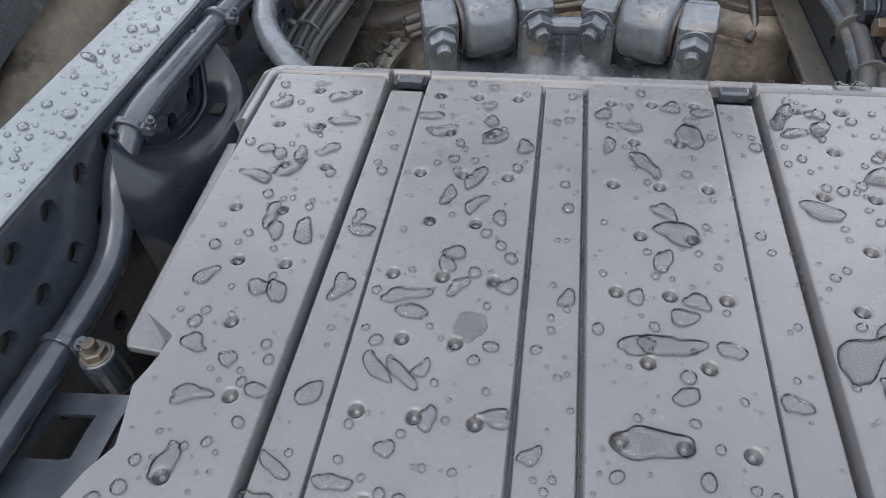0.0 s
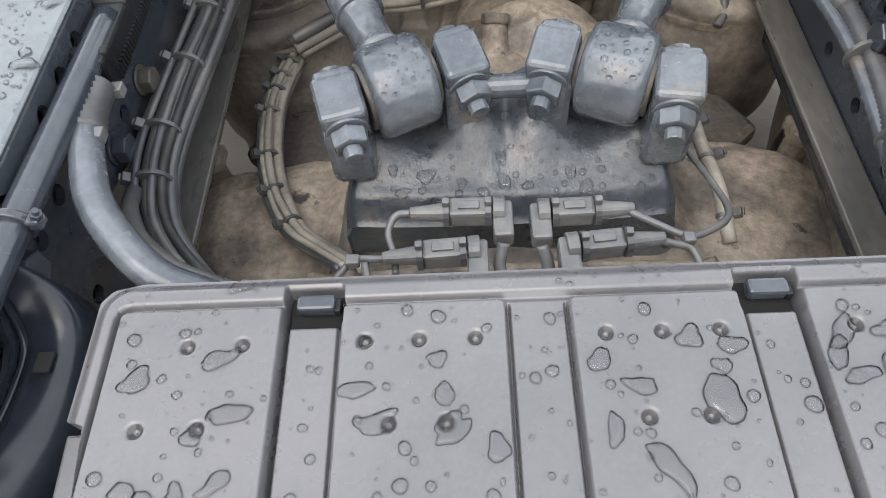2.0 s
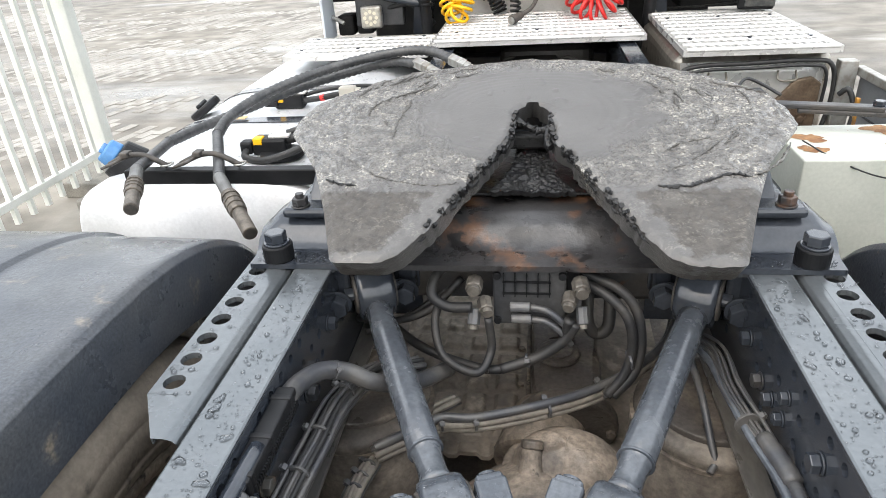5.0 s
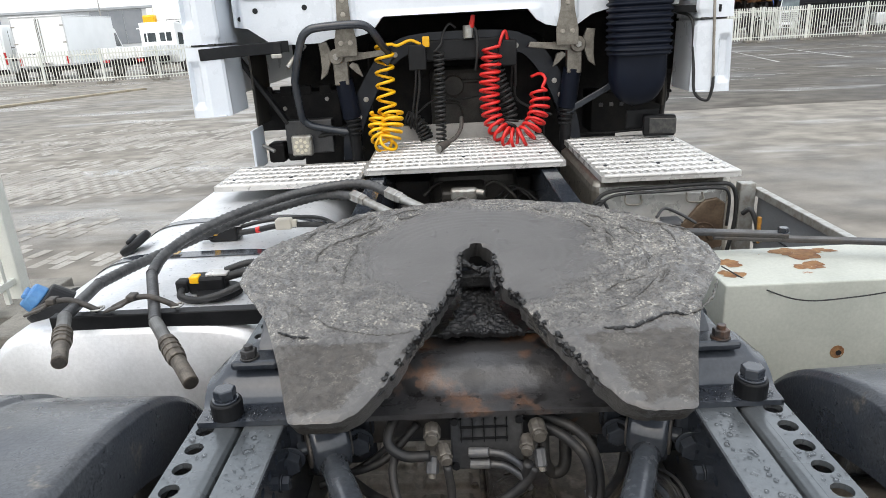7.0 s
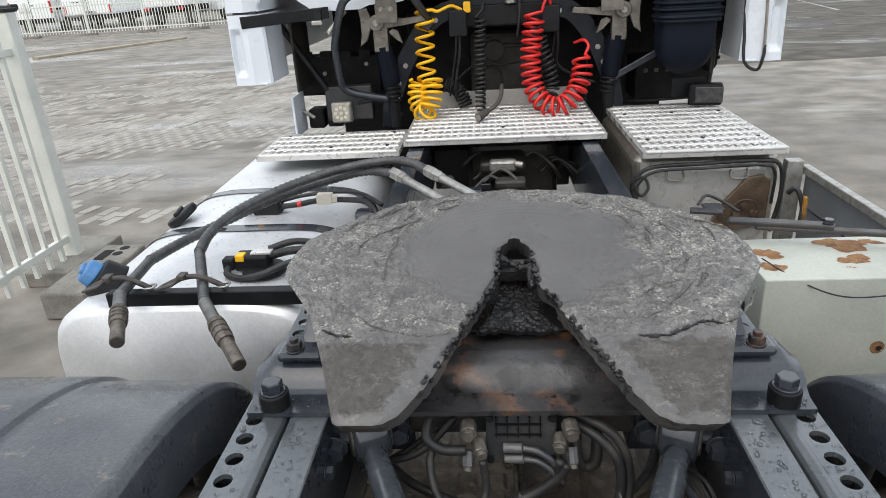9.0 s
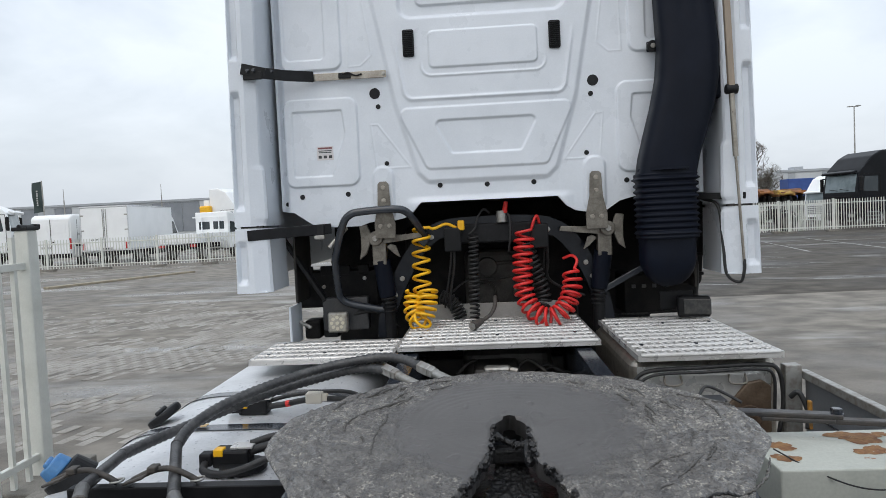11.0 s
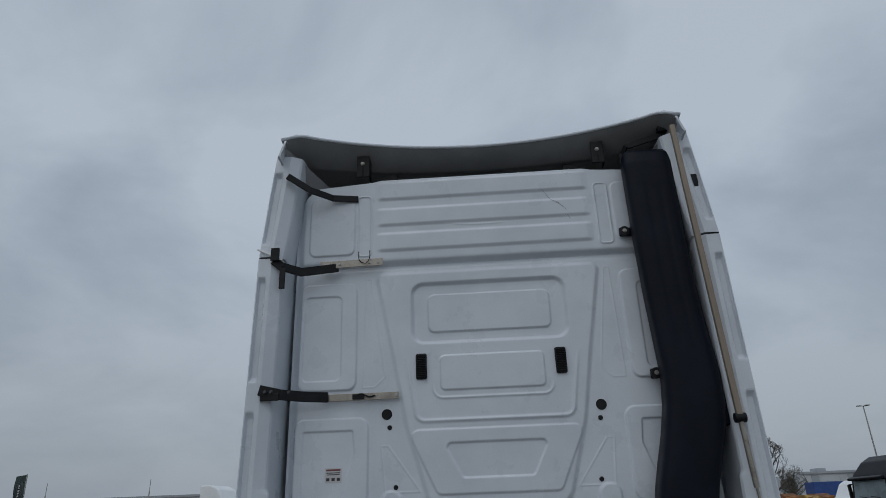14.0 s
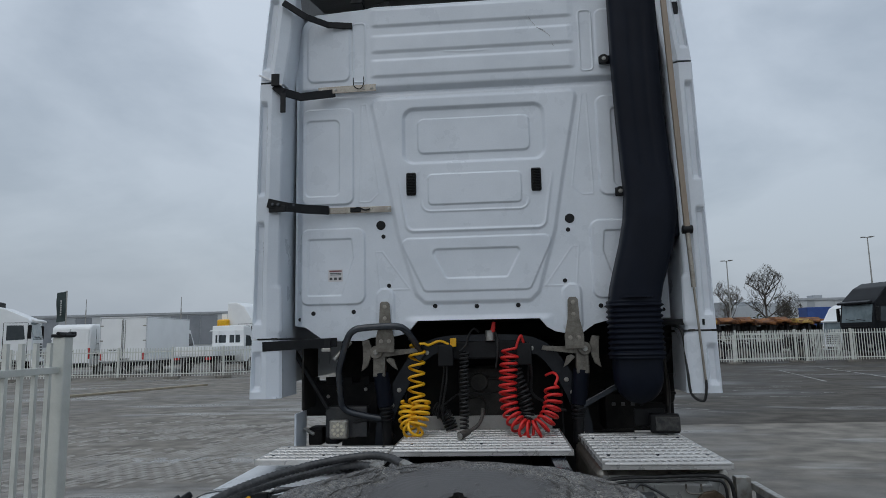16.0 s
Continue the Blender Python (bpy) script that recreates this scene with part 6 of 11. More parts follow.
# deflector stays on the left: black arm, stainless strip with a tie
def arm_path(pts, w, th, name, material, label=""):
    bm = bmesh.new()
    for (xa, ya, za), (xb, yb, zb) in zip(pts, pts[1:]):
        a, b = Vector((xa, ya, za)), Vector((xb, yb, zb))
        d = b - a
        yaw = math.atan2(d.y, d.x)
        pitch = -math.asin(d.z / d.length)
        rot = Matrix.Rotation(yaw, 3, "Z") @ Matrix.Rotation(pitch, 3, "Y")
        boxm(bm, (a + b) / 2, (d.length + th, th, w), 0.002, rot)
    return put(part(name, bm, material, cab, label), KT)


arm_path([(-1.115, 2.115, 2.318), (-1.02, 2.125, 2.296), (-0.94, 2.20, 2.296), (-0.835, 2.285, 2.302)], 0.050, 0.014, "deflector_arm", BLACK, "black folded steel arm")
arm_path([(-0.86, 2.30, 2.300), (-0.475, 2.303, 2.300)], 0.036, 0.005, "stay_strip", STEEL, "stainless steel strip")
put(box("strip_clamp", (-0.675, 2.293, 2.300), (0.060, 0.014, 0.026), BLACK, cab, 0.003), KT)
put(tube("clamp_wire", [(-0.70, 2.29, 2.295), (-0.66, 2.285, 2.312), (-0.62, 2.285, 2.296), (-0.59, 2.29, 2.303)], 0.004, BLACK, cab, seg=6), KT)
for x in (-1.09, -1.06, -0.99, -0.88):
    put(bolt(cab, (x, 2.105 + max(0, (x + 1.03)) * 1.1, 2.308), (0, -1, 0), 0.008, CHASSIS, head=0.006), KT)
put(box("arm_plate", (-1.07, 2.118, 2.285), (0.09, 0.012, 0.035), BLACK, cab, 0.003), KT)
put(bolt(cab, (-0.485, 2.300, 2.300), (0, -1, 0), 0.008, ZINC, head=0.005), KT)
arm_path([(-1.09, 2.125, 2.985), (-1.055, 2.13, 2.955), (-0.97, 2.20, 2.945), (-0.80, 2.282, 2.990)], 0.045, 0.014, "deflector_arm", BLACK)
put(box("arm_tab", (-1.045, 2.12, 2.885), (0.030, 0.010, 0.11), BLACK, cab, 0.003), KT)
put(box("arm_tab", (-1.085, 2.105, 3.015), (0.045, 0.012, 0.07), BLACK, cab, 0.003), KT)
arm_path([(-0.885, 2.275, 3.004), (-0.553, 2.275, 3.010)], 0.042, 0.005, "stay_strip", STEEL, "stainless steel strip")
for x in (-0.865, -0.785, -0.62, -0.575):
    put(bolt(cab, (x, 2.272, 3.006), (0, -1, 0), 0.007, ZINC, head=0.005), KT)
put(tube("wire_tie", [(-0.68, 2.266, 3.07), (-0.675, 2.262, 3.02), (-0.64, 2.26, 3.00), (-0.62, 2.262, 3.03), (-0.62, 2.266, 3.075)], 0.0025, BLACK, cab, seg=6), KT)
arm_path([(-1.045, 2.12, 3.475), (-0.93, 2.16, 3.405), (-0.83, 2.27, 3.405), (-0.70, 2.30, 3.405)], 0.036, 0.012, "deflector_arm", BLACK)
arm_path([(-1.13, 2.13, 1.545), (-0.80, 2.30, 1.560)], 0.050, 0.03, "lower_bracket", BLACK)
put(box("bracket_plate", (-0.86, 2.27, 1.555), (0.10, 0.02, 0.055), BLACK, cab, 0.004), KT)
put(box("bracket_plate", (-0.83, 2.25, 1.520), (0.05, 0.02, 0.02), ZINC, cab, 0.004), KT)
arm_path([(1.14, 2.13, 1.625), (0.88, 2.30, 1.635)], 0.030, 0.02, "lower_bracket", BLACK)
arm_path([(0.80, 2.27, 3.575), (0.815, 2.24, 3.60), (1.05, 2.22, 3.66)], 0.034, 0.012, "deflector_arm", BLACK)
put(box("arm_tab", (0.800, 2.27, 3.540), (0.045, 0.012, 0.07), BLACK, cab, 0.003), KT)
put(box("spoiler_bracket", (1.02, 2.22, 3.70), (0.06, 0.05, 0.08), BLACK, cab, 0.006), KT)
put(box("arm_tab", (1.115, 2.17, 3.30), (0.05, 0.02, 0.13), BLACK, cab, 0.005), KT)
put(box("arm_tab", (1.120, 2.19, 3.16), (0.06, 0.03, 0.14), BLACK, cab, 0.008), KT)
put(box("arm_tab", (1.135, 2.15, 2.29), (0.04, 0.03, 0.06), BLACK, cab, 0.008), KT)

# cab mounts: stainless hinge straps
for s in (-1, 1):
    m_pts = [(s * 0.515 + dx, z) for dx, z in ((-0.027, 1.766), (-0.016, 1.778), (0.016, 1.778), (0.027, 1.766), (0.032, 1.66), (0.052, 1.57), (0.050, 1.50), (-0.050, 1.50), (-0.052, 1.57), (-0.032, 1.66))]
    if s < 0:
        m_pts = m_pts[::-1]
    st = put(profile("mount_strap", m_pts, WY - 0.030, WY - 0.020, MOUNT, cab, "stainless mounting strap", axes="xz", bevel=0.002), KT)
    for x, z in ((0, 1.748), (0, 1.685), (-0.022, 1.56), (0.022, 1.56)):
        o = bolt(st, (s * 0.515 + x, WY - 0.030, z), (0, -1, 0), 0.010, STEEL, head=0.006)

# ---- air intake duct ----
duct = thing("air_intake_duct", "black plastic air intake duct with bellows on the cab wall", "air duct", at=(0.88, 2.2, 1.3))
DT = (0.88, 2.2, 1.3)
SEC = [(3.545, 0.905, 0.115, 0.035), (3.52, 0.905, 0.128, 0.055), (3.46, 0.903, 0.132, 0.068), (3.05, 0.903, 0.128, 0.072), (2.75, 0.910, 0.126, 0.075), (2.50, 0.925, 0.128, 0.078), (2.32, 0.938, 0.132, 0.085),
       (2.18, 0.930, 0.136, 0.092), (2.05, 0.905, 0.138, 0.097), (1.93, 0.870, 0.136, 0.100), (1.82, 0.838, 0.132, 0.100), (1.735, 0.822, 0.130, 0.100)]


def duct_body(u, v):
    zz, cx, hw, hd = (np.array([q[i] for q in SEC]) for i in range(4))
    t = v * (len(SEC) - 1)
    i = np.arange(len(SEC))
    z, cx, hw, hd = np.interp(t, i, zz), np.interp(t, i, cx), np.interp(t, i, hw), np.interp(t, i, hd)
    a = u * 2 * math.pi
    c, s = np.cos(a), np.sin(a)
    x = cx + np.sign(c) * np.abs(c) ** 0.5 * hw
    y = 2.225 + np.sign(s) * np.abs(s) ** 0.5 * hd
    grv = np.exp(-((np.abs(x - cx) - 0.035) / 0.006) ** 2) * smoothstep(2.42, 2.47, z) * smoothstep(3.34, 3.29, z) * (y < 2.2)
    return x, y + 0.009 * grv, z


put(grid("duct_body", 120, 200, duct_body, DUCT, duct), DT)


def bellows(u, v):
    a = u * 2 * math.pi
    z = 1.745 - v * 0.30
    ph = np.abs((v * 11.0) % 1 - 0.5) * 2
    k = 1.0 + 0.085 * smoothstep(0.15, 0.85, ph) * smoothstep(0.0, 0.05, v) * smoothstep(1.0, 0.95, v) + 0.05 * (v < 0.10) + 0.05 * (v > 0.92)
    c, s = np.cos(a), np.sin(a)
    cx = 0.820 + 0.004 * v
    return cx + np.sign(c) * np.abs(c) ** 0.62 * 0.130 * k, 2.225 + np.sign(s) * np.abs(s) ** 0.62 * 0.100 * k, z


put(grid("bellows", 80, 140, bellows, DUCT, duct, "ribbed black rubber bellows"), DT)


def elbow(u, v):
    a = u * 2 * math.pi
    z = 1.450 - v * 0.235
    k = np.sqrt(np.clip(1 - np.clip((v - 0.35) / 0.65, 0, 1) ** 2.2, 0.0004, 1))
    c, s = np.cos(a), np.sin(a)
    return 0.824 + np.sign(c) * np.abs(c) ** 0.62 * 0.124 * k, 2.235 + np.sign(s) * np.abs(s) ** 0.62 * 0.10 * k, z


put(grid("elbow", 60, 40, elbow, DUCT, duct), DT)
put(cyl("collar", (0.82, 2.225, 1.757), (0.82, 2.225, 1.768), 0.128, DUCT, duct, seg=40), DT)
for x, z in ((0.745, 3.105), (0.795, 2.345)):
    put(box("fixing_tab", (x + 0.012, 2.285, z), (0.075, 0.012, 0.05), DUCT, duct, 0.006), DT)
    put(cyl("rubber_grommet", (x, 2.285, z), (x, 2.262, z), 0.027, BLACK, duct, seg=20, bevel=0.003), DT)
    put(bolt(duct, (x, 2.262, z), (0, -1, 0), 0.010, ZINC, head=0.006), DT)
put(box("duct_lug", (1.065, 2.20, 2.15), (0.05, 0.05, 0.15), DUCT, duct, 0.012), DT)
put(box("support_bar", (0.66, 2.40, 1.25), (0.30, 0.02, 0.03), CHASSIS, duct, 0.004, Matrix.Rotation(radians(-28), 3, "Y")), DT)

strut = thing("stay_rod", "stainless steel stay rod with thin lower cable", "stay rod", at=(1.11, 2.16, 1.5))
ST = (1.11, 2.16, 1.5)
put(box("upper_bar", (1.060, 2.096, 2.86), (0.028, 0.024, 1.54), BEIGE, strut, 0.004, Matrix.Rotation(radians(-1.9), 3, "Y"), label="weathered beige bar"), ST)
put(cyl("joint", (1.062, 2.10, 2.095), (1.112, 2.10, 2.095), 0.022, BLACK, strut, bevel=0.003), ST)
put(cyl("lower_rod", (1.087, 2.10, 2.09), (1.100, 2.105, 1.80), 0.012, STEEL, strut), ST)
put(cyl("thin_rod", (1.100, 2.105, 1.80), (1.128, 2.11, 1.32), 0.006, STEEL, strut), ST)
put(tube("cable", [(1.128, 2.11, 1.34), (1.128, 2.112, 1.29), (1.115, 2.13, 1.235), (1.065, 2.15, 1.27), (1.055, 2.16, 1.40), (1.05, 2.20, 1.58), (1.00, 2.26, 1.62)], 0.007, HOSE, strut), ST)

# ---- decks ----
def deck(name, x0, x1, y0, y1, z, label):
    """A tread plate: rows of round holes and pressed studs in bands, with a smooth rounded rib between the bands."""
    at = ((x0 + x1) / 2, (y0 + y1) / 2, z - 0.03)
    t = thing(name, label, "tread plate", "catwalk tread plates", at=at)
    cell = 0.0162
    nx, ny = int((x1 - x0) / cell), int(round((y1 - y0) / cell))
    ox = (x1 - x0 - nx * cell) / 2
    holes, studs = set(), []
    for i in range(1, nx - 1):
        for j in range(1, ny - 1):
            k = j % 5
            if k == 0:
                continue
            if (i + k) % 2 or k == 3:
                holes.add((i, j))
            else:
                studs.append((x0 + ox + (i + 0.5) * cell, y0 + (j + 0.5) * cell))
    tread = put(plate("tread", (x0 + ox, y0, z), (1, 0, 0), (0, 1, 0), nx, ny, cell, 0.0012, holes, 0.0056, DECKBASE, t), at)
    verts, faces = [], []
    for x, y in studs:
        b = len(verts)
        for r, h in ((0.0076, -0.0005), (0.0062, 0.0026), (0.0034, 0.0038)):
            for k in range(8):
                a = 2 * math.pi * k / 8
                verts.append((x + 1.15 * r * math.cos(a), y + 0.95 * r * math.sin(a), z + h))
        for q in range(2):
            for k in range(8):
                k2 = (k + 1) % 8
                faces.append((b + q * 8 + k, b + q * 8 + k2, b + q * 8 + 8 + k2, b + q * 8 + 8 + k))
        faces.append(tuple(b + 16 + k for k in range(8)))
    o = tagged(raw("studs", verts, faces, DECKALU, tread, "", True), "bright pressed anti-slip studs on the plate", kind="stuff")
    for j in range(0, ny, 5):
        o = cyl("rib", (x0 + 0.012, y0 + (j + 0.5) * cell, z - 0.0025), (x1 - 0.012, y0 + (j + 0.5) * cell, z - 0.0025), 0.0100, DECKALU, tread, seg=16, bevel=0.002)
    for nm, c, sz in (("front_fold", ((x0 + x1) / 2, y0 + 0.0015, z - 0.012), (x1 - x0, 0.003, 0.024)), ("rear_fold", ((x0 + x1) / 2, y1 - 0.0015, z - 0.012), (x1 - x0, 0.003, 0.024)),
                      ("side_fold", (x0 + 0.0015, (y0 + y1) / 2, z - 0.0115), (0.003, y1 - y0, 0.023)), ("side_fold", (x1 - 0.0015, (y0 + y1) / 2, z - 0.0115), (0.003, y1 - y0, 0.023))):
        put(box(nm, c, sz, DECKALU, t, 0.001), at)
    for w in ((x0 + ox / 2, ox), (x1 - ox / 2, ox)):
        if ox > 0.001:
            put(box("edge_strip", (w[0], (y0 + y1) / 2, z - 0.0016), (w[1], y1 - y0, 0.003), DECKALU, t, 0.0), at)
    put(box("under_tray", ((x0 + x1) / 2, (y0 + y1) / 2, z - 0.021), (x1 - x0 - 0.02, y1 - y0 - 0.02, 0.004), DARK, t, 0.001), at)
    for i in range(3):
        for j in range(2):
            rx, ry = x0 + (x1 - x0) * (0.10 + 0.40 * i), y0 + cell * 0.5 + cell * 5 * round((y1 - y0) * (0.22 + 0.5 * j) / (cell * 5))
            put(cyl("rivet", (rx, ry, z + 0.004), (rx, ry, z + 0.0085), 0.009, CHASSIS, t, seg=14, bevel=0.001), at)
    return t, at


deck("tread_plate", -1.055, -0.435, 1.80, 2.20, 1.020, "dirty studded aluminium tread plate over the fuel tank")
mdeck, MD = deck("tread_plate", -0.425, 0.440, 1.865, 2.60, 1.045, "dirty studded aluminium tread plate between the frame rails")
put(box("kick_plate", (-0.02, 2.607, 1.078), (0.84, 0.008, 0.085), DECKBASE, mdeck, 0.002), MD)
rdeck, RD = deck("tread_plate", 0.520, 1.050, 1.555, 2.45, 1.040, "clean studded aluminium tread plate over the exhaust box")
put(tube("oval_mark", [(0.80 + 0.10 * math.cos(a), 2.10 + 0.09 * math.sin(a), 1.0425) for a in np.linspace(0, 2 * math.pi, 25)], 0.0018, DECKALU, rdeck, seg=6, n=2), RD)

# ---- fuel tank ----
tank = thing("fuel_tank", "wet brushed aluminium fuel tank with black straps", "fuel tank", at=(-0.9, 1.4, 0.3))
TT = (-0.9, 1.4, 0.3)
TX0, TX1, TZ0, TZ1, TY0, TY1 = -1.262, -0.50, 0.36, 0.945, 0.578, 2.30


def tank_shell(u, v):
    a = u * 2 * math.pi
    y = TY0 + v * (TY1 - TY0)
    e = np.minimum(y - TY0, TY1 - y)
    k = 1 - 0.075 * (1 - np.clip(e / 0.045, 0, 1)) ** 2.2
    k = np.where(e <= 1e-6, 0.0, k)
    c, s = np.cos(a), np.sin(a)
    hw, hh = (TX1 - TX0) / 2, (TZ1 - TZ0) / 2
    x = (TX0 + TX1) / 2 + np.sign(c) * np.abs(c) ** 0.42 * hw * k
    z = (TZ0 + TZ1) / 2 + np.sign(s) * np.abs(s) ** 0.42 * hh * k
    return x, y, z


def tank_rows(u, v):
    vv = np.where(v < 0.1, (v / 0.1) ** 2 * 0.035, np.where(v > 0.9, 1 - ((1 - v) / 0.1) ** 2 * 0.035, 0.035 + (v - 0.1) / 0.8 * 0.93))
    return tank_shell(u, vv)


put(grid("tank_body", 120, 60, tank_rows, ALU, tank), TT)
for y in (1.13, 1.545):
    def strap(u, v, y=y):
        a = radians(-40) + u * radians(260)
        c, s = np.cos(a), np.sin(a)
        hw, hh = (TX1 - TX0) / 2 + 0.004, (TZ1 - TZ0) / 2 + 0.004
        return (TX0 + TX1) / 2 + np.sign(c) * np.abs(c) ** 0.42 * hw, y + (v - 0.5) * 0.055, (TZ0 + TZ1) / 2 + np.sign(s) * np.abs(s) ** 0.42 * hh
    put(grid("strap", 90, 3, strap, CHASSIS, tank, "black steel strap", skirt=(0, 0, -0.002)), TT)
put(box("strap_label", (-0.985, 1.132, 0.9555), (0.07, 0.03, 0.002), mat("amber_label", (0.45, 0.30, 0.12), 0.5), tank, 0.0), TT)
put(box("rear_rail", (-0.80, 0.612, 0.953), (0.54, 0.034, 0.042), BLACK, tank, 0.003, label="black square steel bar"), TT)
# fuel cap and blue AdBlue cap
n = Vector((-0.55, -0.1, 0.83)).normalized()
q = Vector((-1.145, 1.255, 0.945))
put(cyl("fuel_cap", q, q + n * 0.028, 0.060, BLACK, tank, seg=32, bevel=0.008), TT)
put(box("cap_grip", q + n * 0.033, (0.085, 0.018, 0.016), BLACK, tank, 0.006, axis_rot(n)), TT)
n = Vector((-0.62, -0.25, 0.70)).normalized()
q = Vector((-1.135, 0.745, 0.925))
put(cyl("filler_neck", q, q + n * 0.060, 0.068, BLACK, tank, r1=0.056, seg=32, bevel=0.004), TT)
put(cyl("blue_cap", q + n * 0.060, q + n * 0.095, 0.040, BLUE, tank, r1=0.034, seg=28, bevel=0.005, label="blue screw cap"), TT)
put(box("cap_grip", q + n * 0.098, (0.060, 0.014, 0.014), BLUE, tank, 0.004, axis_rot(n)), TT)

# ---- right side: exhaust box, skirt and white box ----
exh = thing("exhaust_box", "dusty silver exhaust silencer box with rusty outlet", "exhaust box", at=(0.8, 2.0, 0.5))
ET = (0.8, 2.0, 0.5)
put(box("silencer", (0.785, 2.05, 0.76), (0.56, 0.84, 0.50), STEEL, exh, 0.05, seg=4), ET)
def face(u, v):
    x, z = 0.53 + u * 0.50, 0.62 + v * 0.36
    d = sd_rect(x, z, 0.78, 0.80, 0.225, 0.155, 0.05)
    return x, 1.628 - 0.010 * smoothstep(0.01, -0.01, d) + 0.002 * value_noise(x, z, 14, 61), z
put(grid("end_panel", 60, 50, face, DECKALU, exh, "dented silver end panel"), ET)
for x in (0.66, 0.90):
    put(tube("handle", [(x - 0.03, 1.618, 0.945), (x - 0.028, 1.60, 0.915), (x + 0.028, 1.60, 0.915), (x + 0.03, 1.618, 0.945)], 0.004, STEEL, exh, seg=6, n=4), ET)
put(profile("outlet_flange", [(0.79, 0.70), (0.90, 0.70), (1.02, 0.72), (1.02, 0.90), (0.985, 0.925), (0.93, 0.915), (0.86, 0.83)], 1.600, 1.617, HEATPLATE, exh, "heat-stained outlet cover", axes="xz", bevel=0.007), ET)
for q in ((0.93, 0.80), (0.965, 0.77), (0.90, 0.765)):
    put(cyl("outlet_stud", (q[0], 1.603, q[1]), (q[0], 1.585, q[1]), 0.014, HEATPLATE, exh, seg=16, bevel=0.003), ET)
put(tube("outlet_ring", [(0.935 + 0.05 * math.cos(a), 1.600, 0.78 + 0.045 * math.sin(a)) for a in np.linspace(0, 2 * math.pi, 13)], 0.004, HEATPLATE, exh, seg=6, n=3), ET)
put(tube("cable_run", [(0.50, 1.58, 0.93), (0.56, 1.575, 0.975), (0.75, 1.57, 0.985), (0.95, 1.57, 0.990), (1.03, 1.57, 0.97), (1.05, 1.575, 0.85), (1.03, 1.58, 0.70)], 0.008, HOSE, exh), ET)
put(tube("cable_run", [(0.50, 1.57, 0.90), (0.57, 1.565, 0.960), (0.76, 1.56, 0.970), (0.95, 1.56, 0.975), (1.01, 1.56, 0.95), (1.015, 1.565, 0.82)], 0.006, HOSE, exh), ET)
put(tube("cable_coil", [(0.52, 1.57, 0.93), (0.50, 1.56, 0.90), (0.525, 1.555, 0.87), (0.55, 1.56, 0.90), (0.53, 1.57, 0.94), (0.49, 1.58, 0.91), (0.50, 1.58, 0.84)], 0.006, HOSE, exh), ET)
skirt = thing("side_skirt", "grey aluminium side skirt panel beside the exhaust box", "side skirt", at=(1.13, 1.2, 0.4))
KS = (1.13, 1.2, 0.4)
put(box("panel_crease", (1.1425, 1.03, 0.80), (0.004, 1.13, 0.006), CHASSIS, skirt, 0.001), KS)
put(box("top_rail", (1.135, 1.03, 0.945), (0.03, 1.15, 0.030), ZINC, skirt, 0.004), KS)
put(box("panel", (1.150, 1.03, 0.70), (0.012, 1.15, 0.46), SKIRTGREY, skirt, 0.003), KS)
put(box("front_post", (1.085, 1.585, 0.82), (0.06, 0.045, 0.33), ZINC, skirt, 0.004), KS)
put(box("reflector", (1.062, 1.40, 0.85), (0.012, 0.018, 0.10), TAGORANGE, skirt, 0.003, label="orange side reflector"), KS)
put(tube("pipe", [(1.02, 1.45, 0.90), (1.04, 1.43, 0.92), (1.06, 1.41, 0.86), (1.055, 1.40, 0.80)], 0.009, HOSE, skirt), KS)
wbox = thing("tool_box", "worn white painted steel box with rust spots", "tool box", at=(0.92, 0.65, 0.4))
QT = (0.92, 0.65, 0.4)
put(box("body", (0.922, 0.632, 0.72), (0.69, 0.245, 0.592), WHITE_WORN, wbox, 0.004, seg=2), QT)
put(cyl("rust_hole", (0.855, 0.511, 0.833), (0.855, 0.508, 0.833), 0.017, RUST, wbox, seg=11, bevel=0.001, label="rusted-through spot"), QT)
put(cyl("hole_core", (0.858, 0.509, 0.831), (0.858, 0.507, 0.831), 0.007, HOLE, wbox, seg=9), QT)
put(box("support_arm", (0.49, 0.655, 0.86), (0.20, 0.10, 0.10), CHASSIS, wbox, 0.006), QT)
put(box("support_arm", (0.49, 0.655, 0.60), (0.20, 0.08, 0.06), CHASSIS, wbox, 0.006), QT)
put(tube("wire", [(0.60, 0.60, 1.03), (0.66, 0.52, 1.005), (0.74, 0.48, 0.985), (0.86, 0.485, 0.985), (1.0, 0.49, 1.0)], 0.0018, HOSE, wbox, seg=5), QT)
for k, (x, y, rx, ry) in enumerate(((0.635, 0.656, 0.032, 0.030), (0.618, 0.578, 0.026, 0.024), (0.834, 0.700, 0.062, 0.036), (0.822, 0.612, 0.036, 0.026), (0.905, 0.715, 0.026, 0.016), (1.13, 0.68, 0.03, 0.02))):
    bm = bmesh.new()
    rp = random.Random(40 + k)
    ph = [rp.uniform(0, 6.28) for _ in range(4)]
    mid = bm.verts.new((x, y, 1.0172))
    ring = []
    for a in np.linspace(0, 2 * math.pi, 49)[:-1]:
        f = 1 + 0.22 * math.sin(2 * a + ph[0]) + 0.16 * math.sin(3 * a + ph[1]) + 0.10 * math.sin(7 * a + ph[2]) + 0.06 * math.sin(11 * a + ph[3])
        ring.append(bm.verts.new((x + rx * f * math.cos(a), min(max(y + ry * f * math.sin(a), 0.514), 0.750), 1.0168)))
    for i in range(48):
        bm.faces.new([mid, ring[i], ring[(i + 1) % 48]])
    put(part("rust_patch", bm, RUST, wbox, "flaking rust patch"), QT)


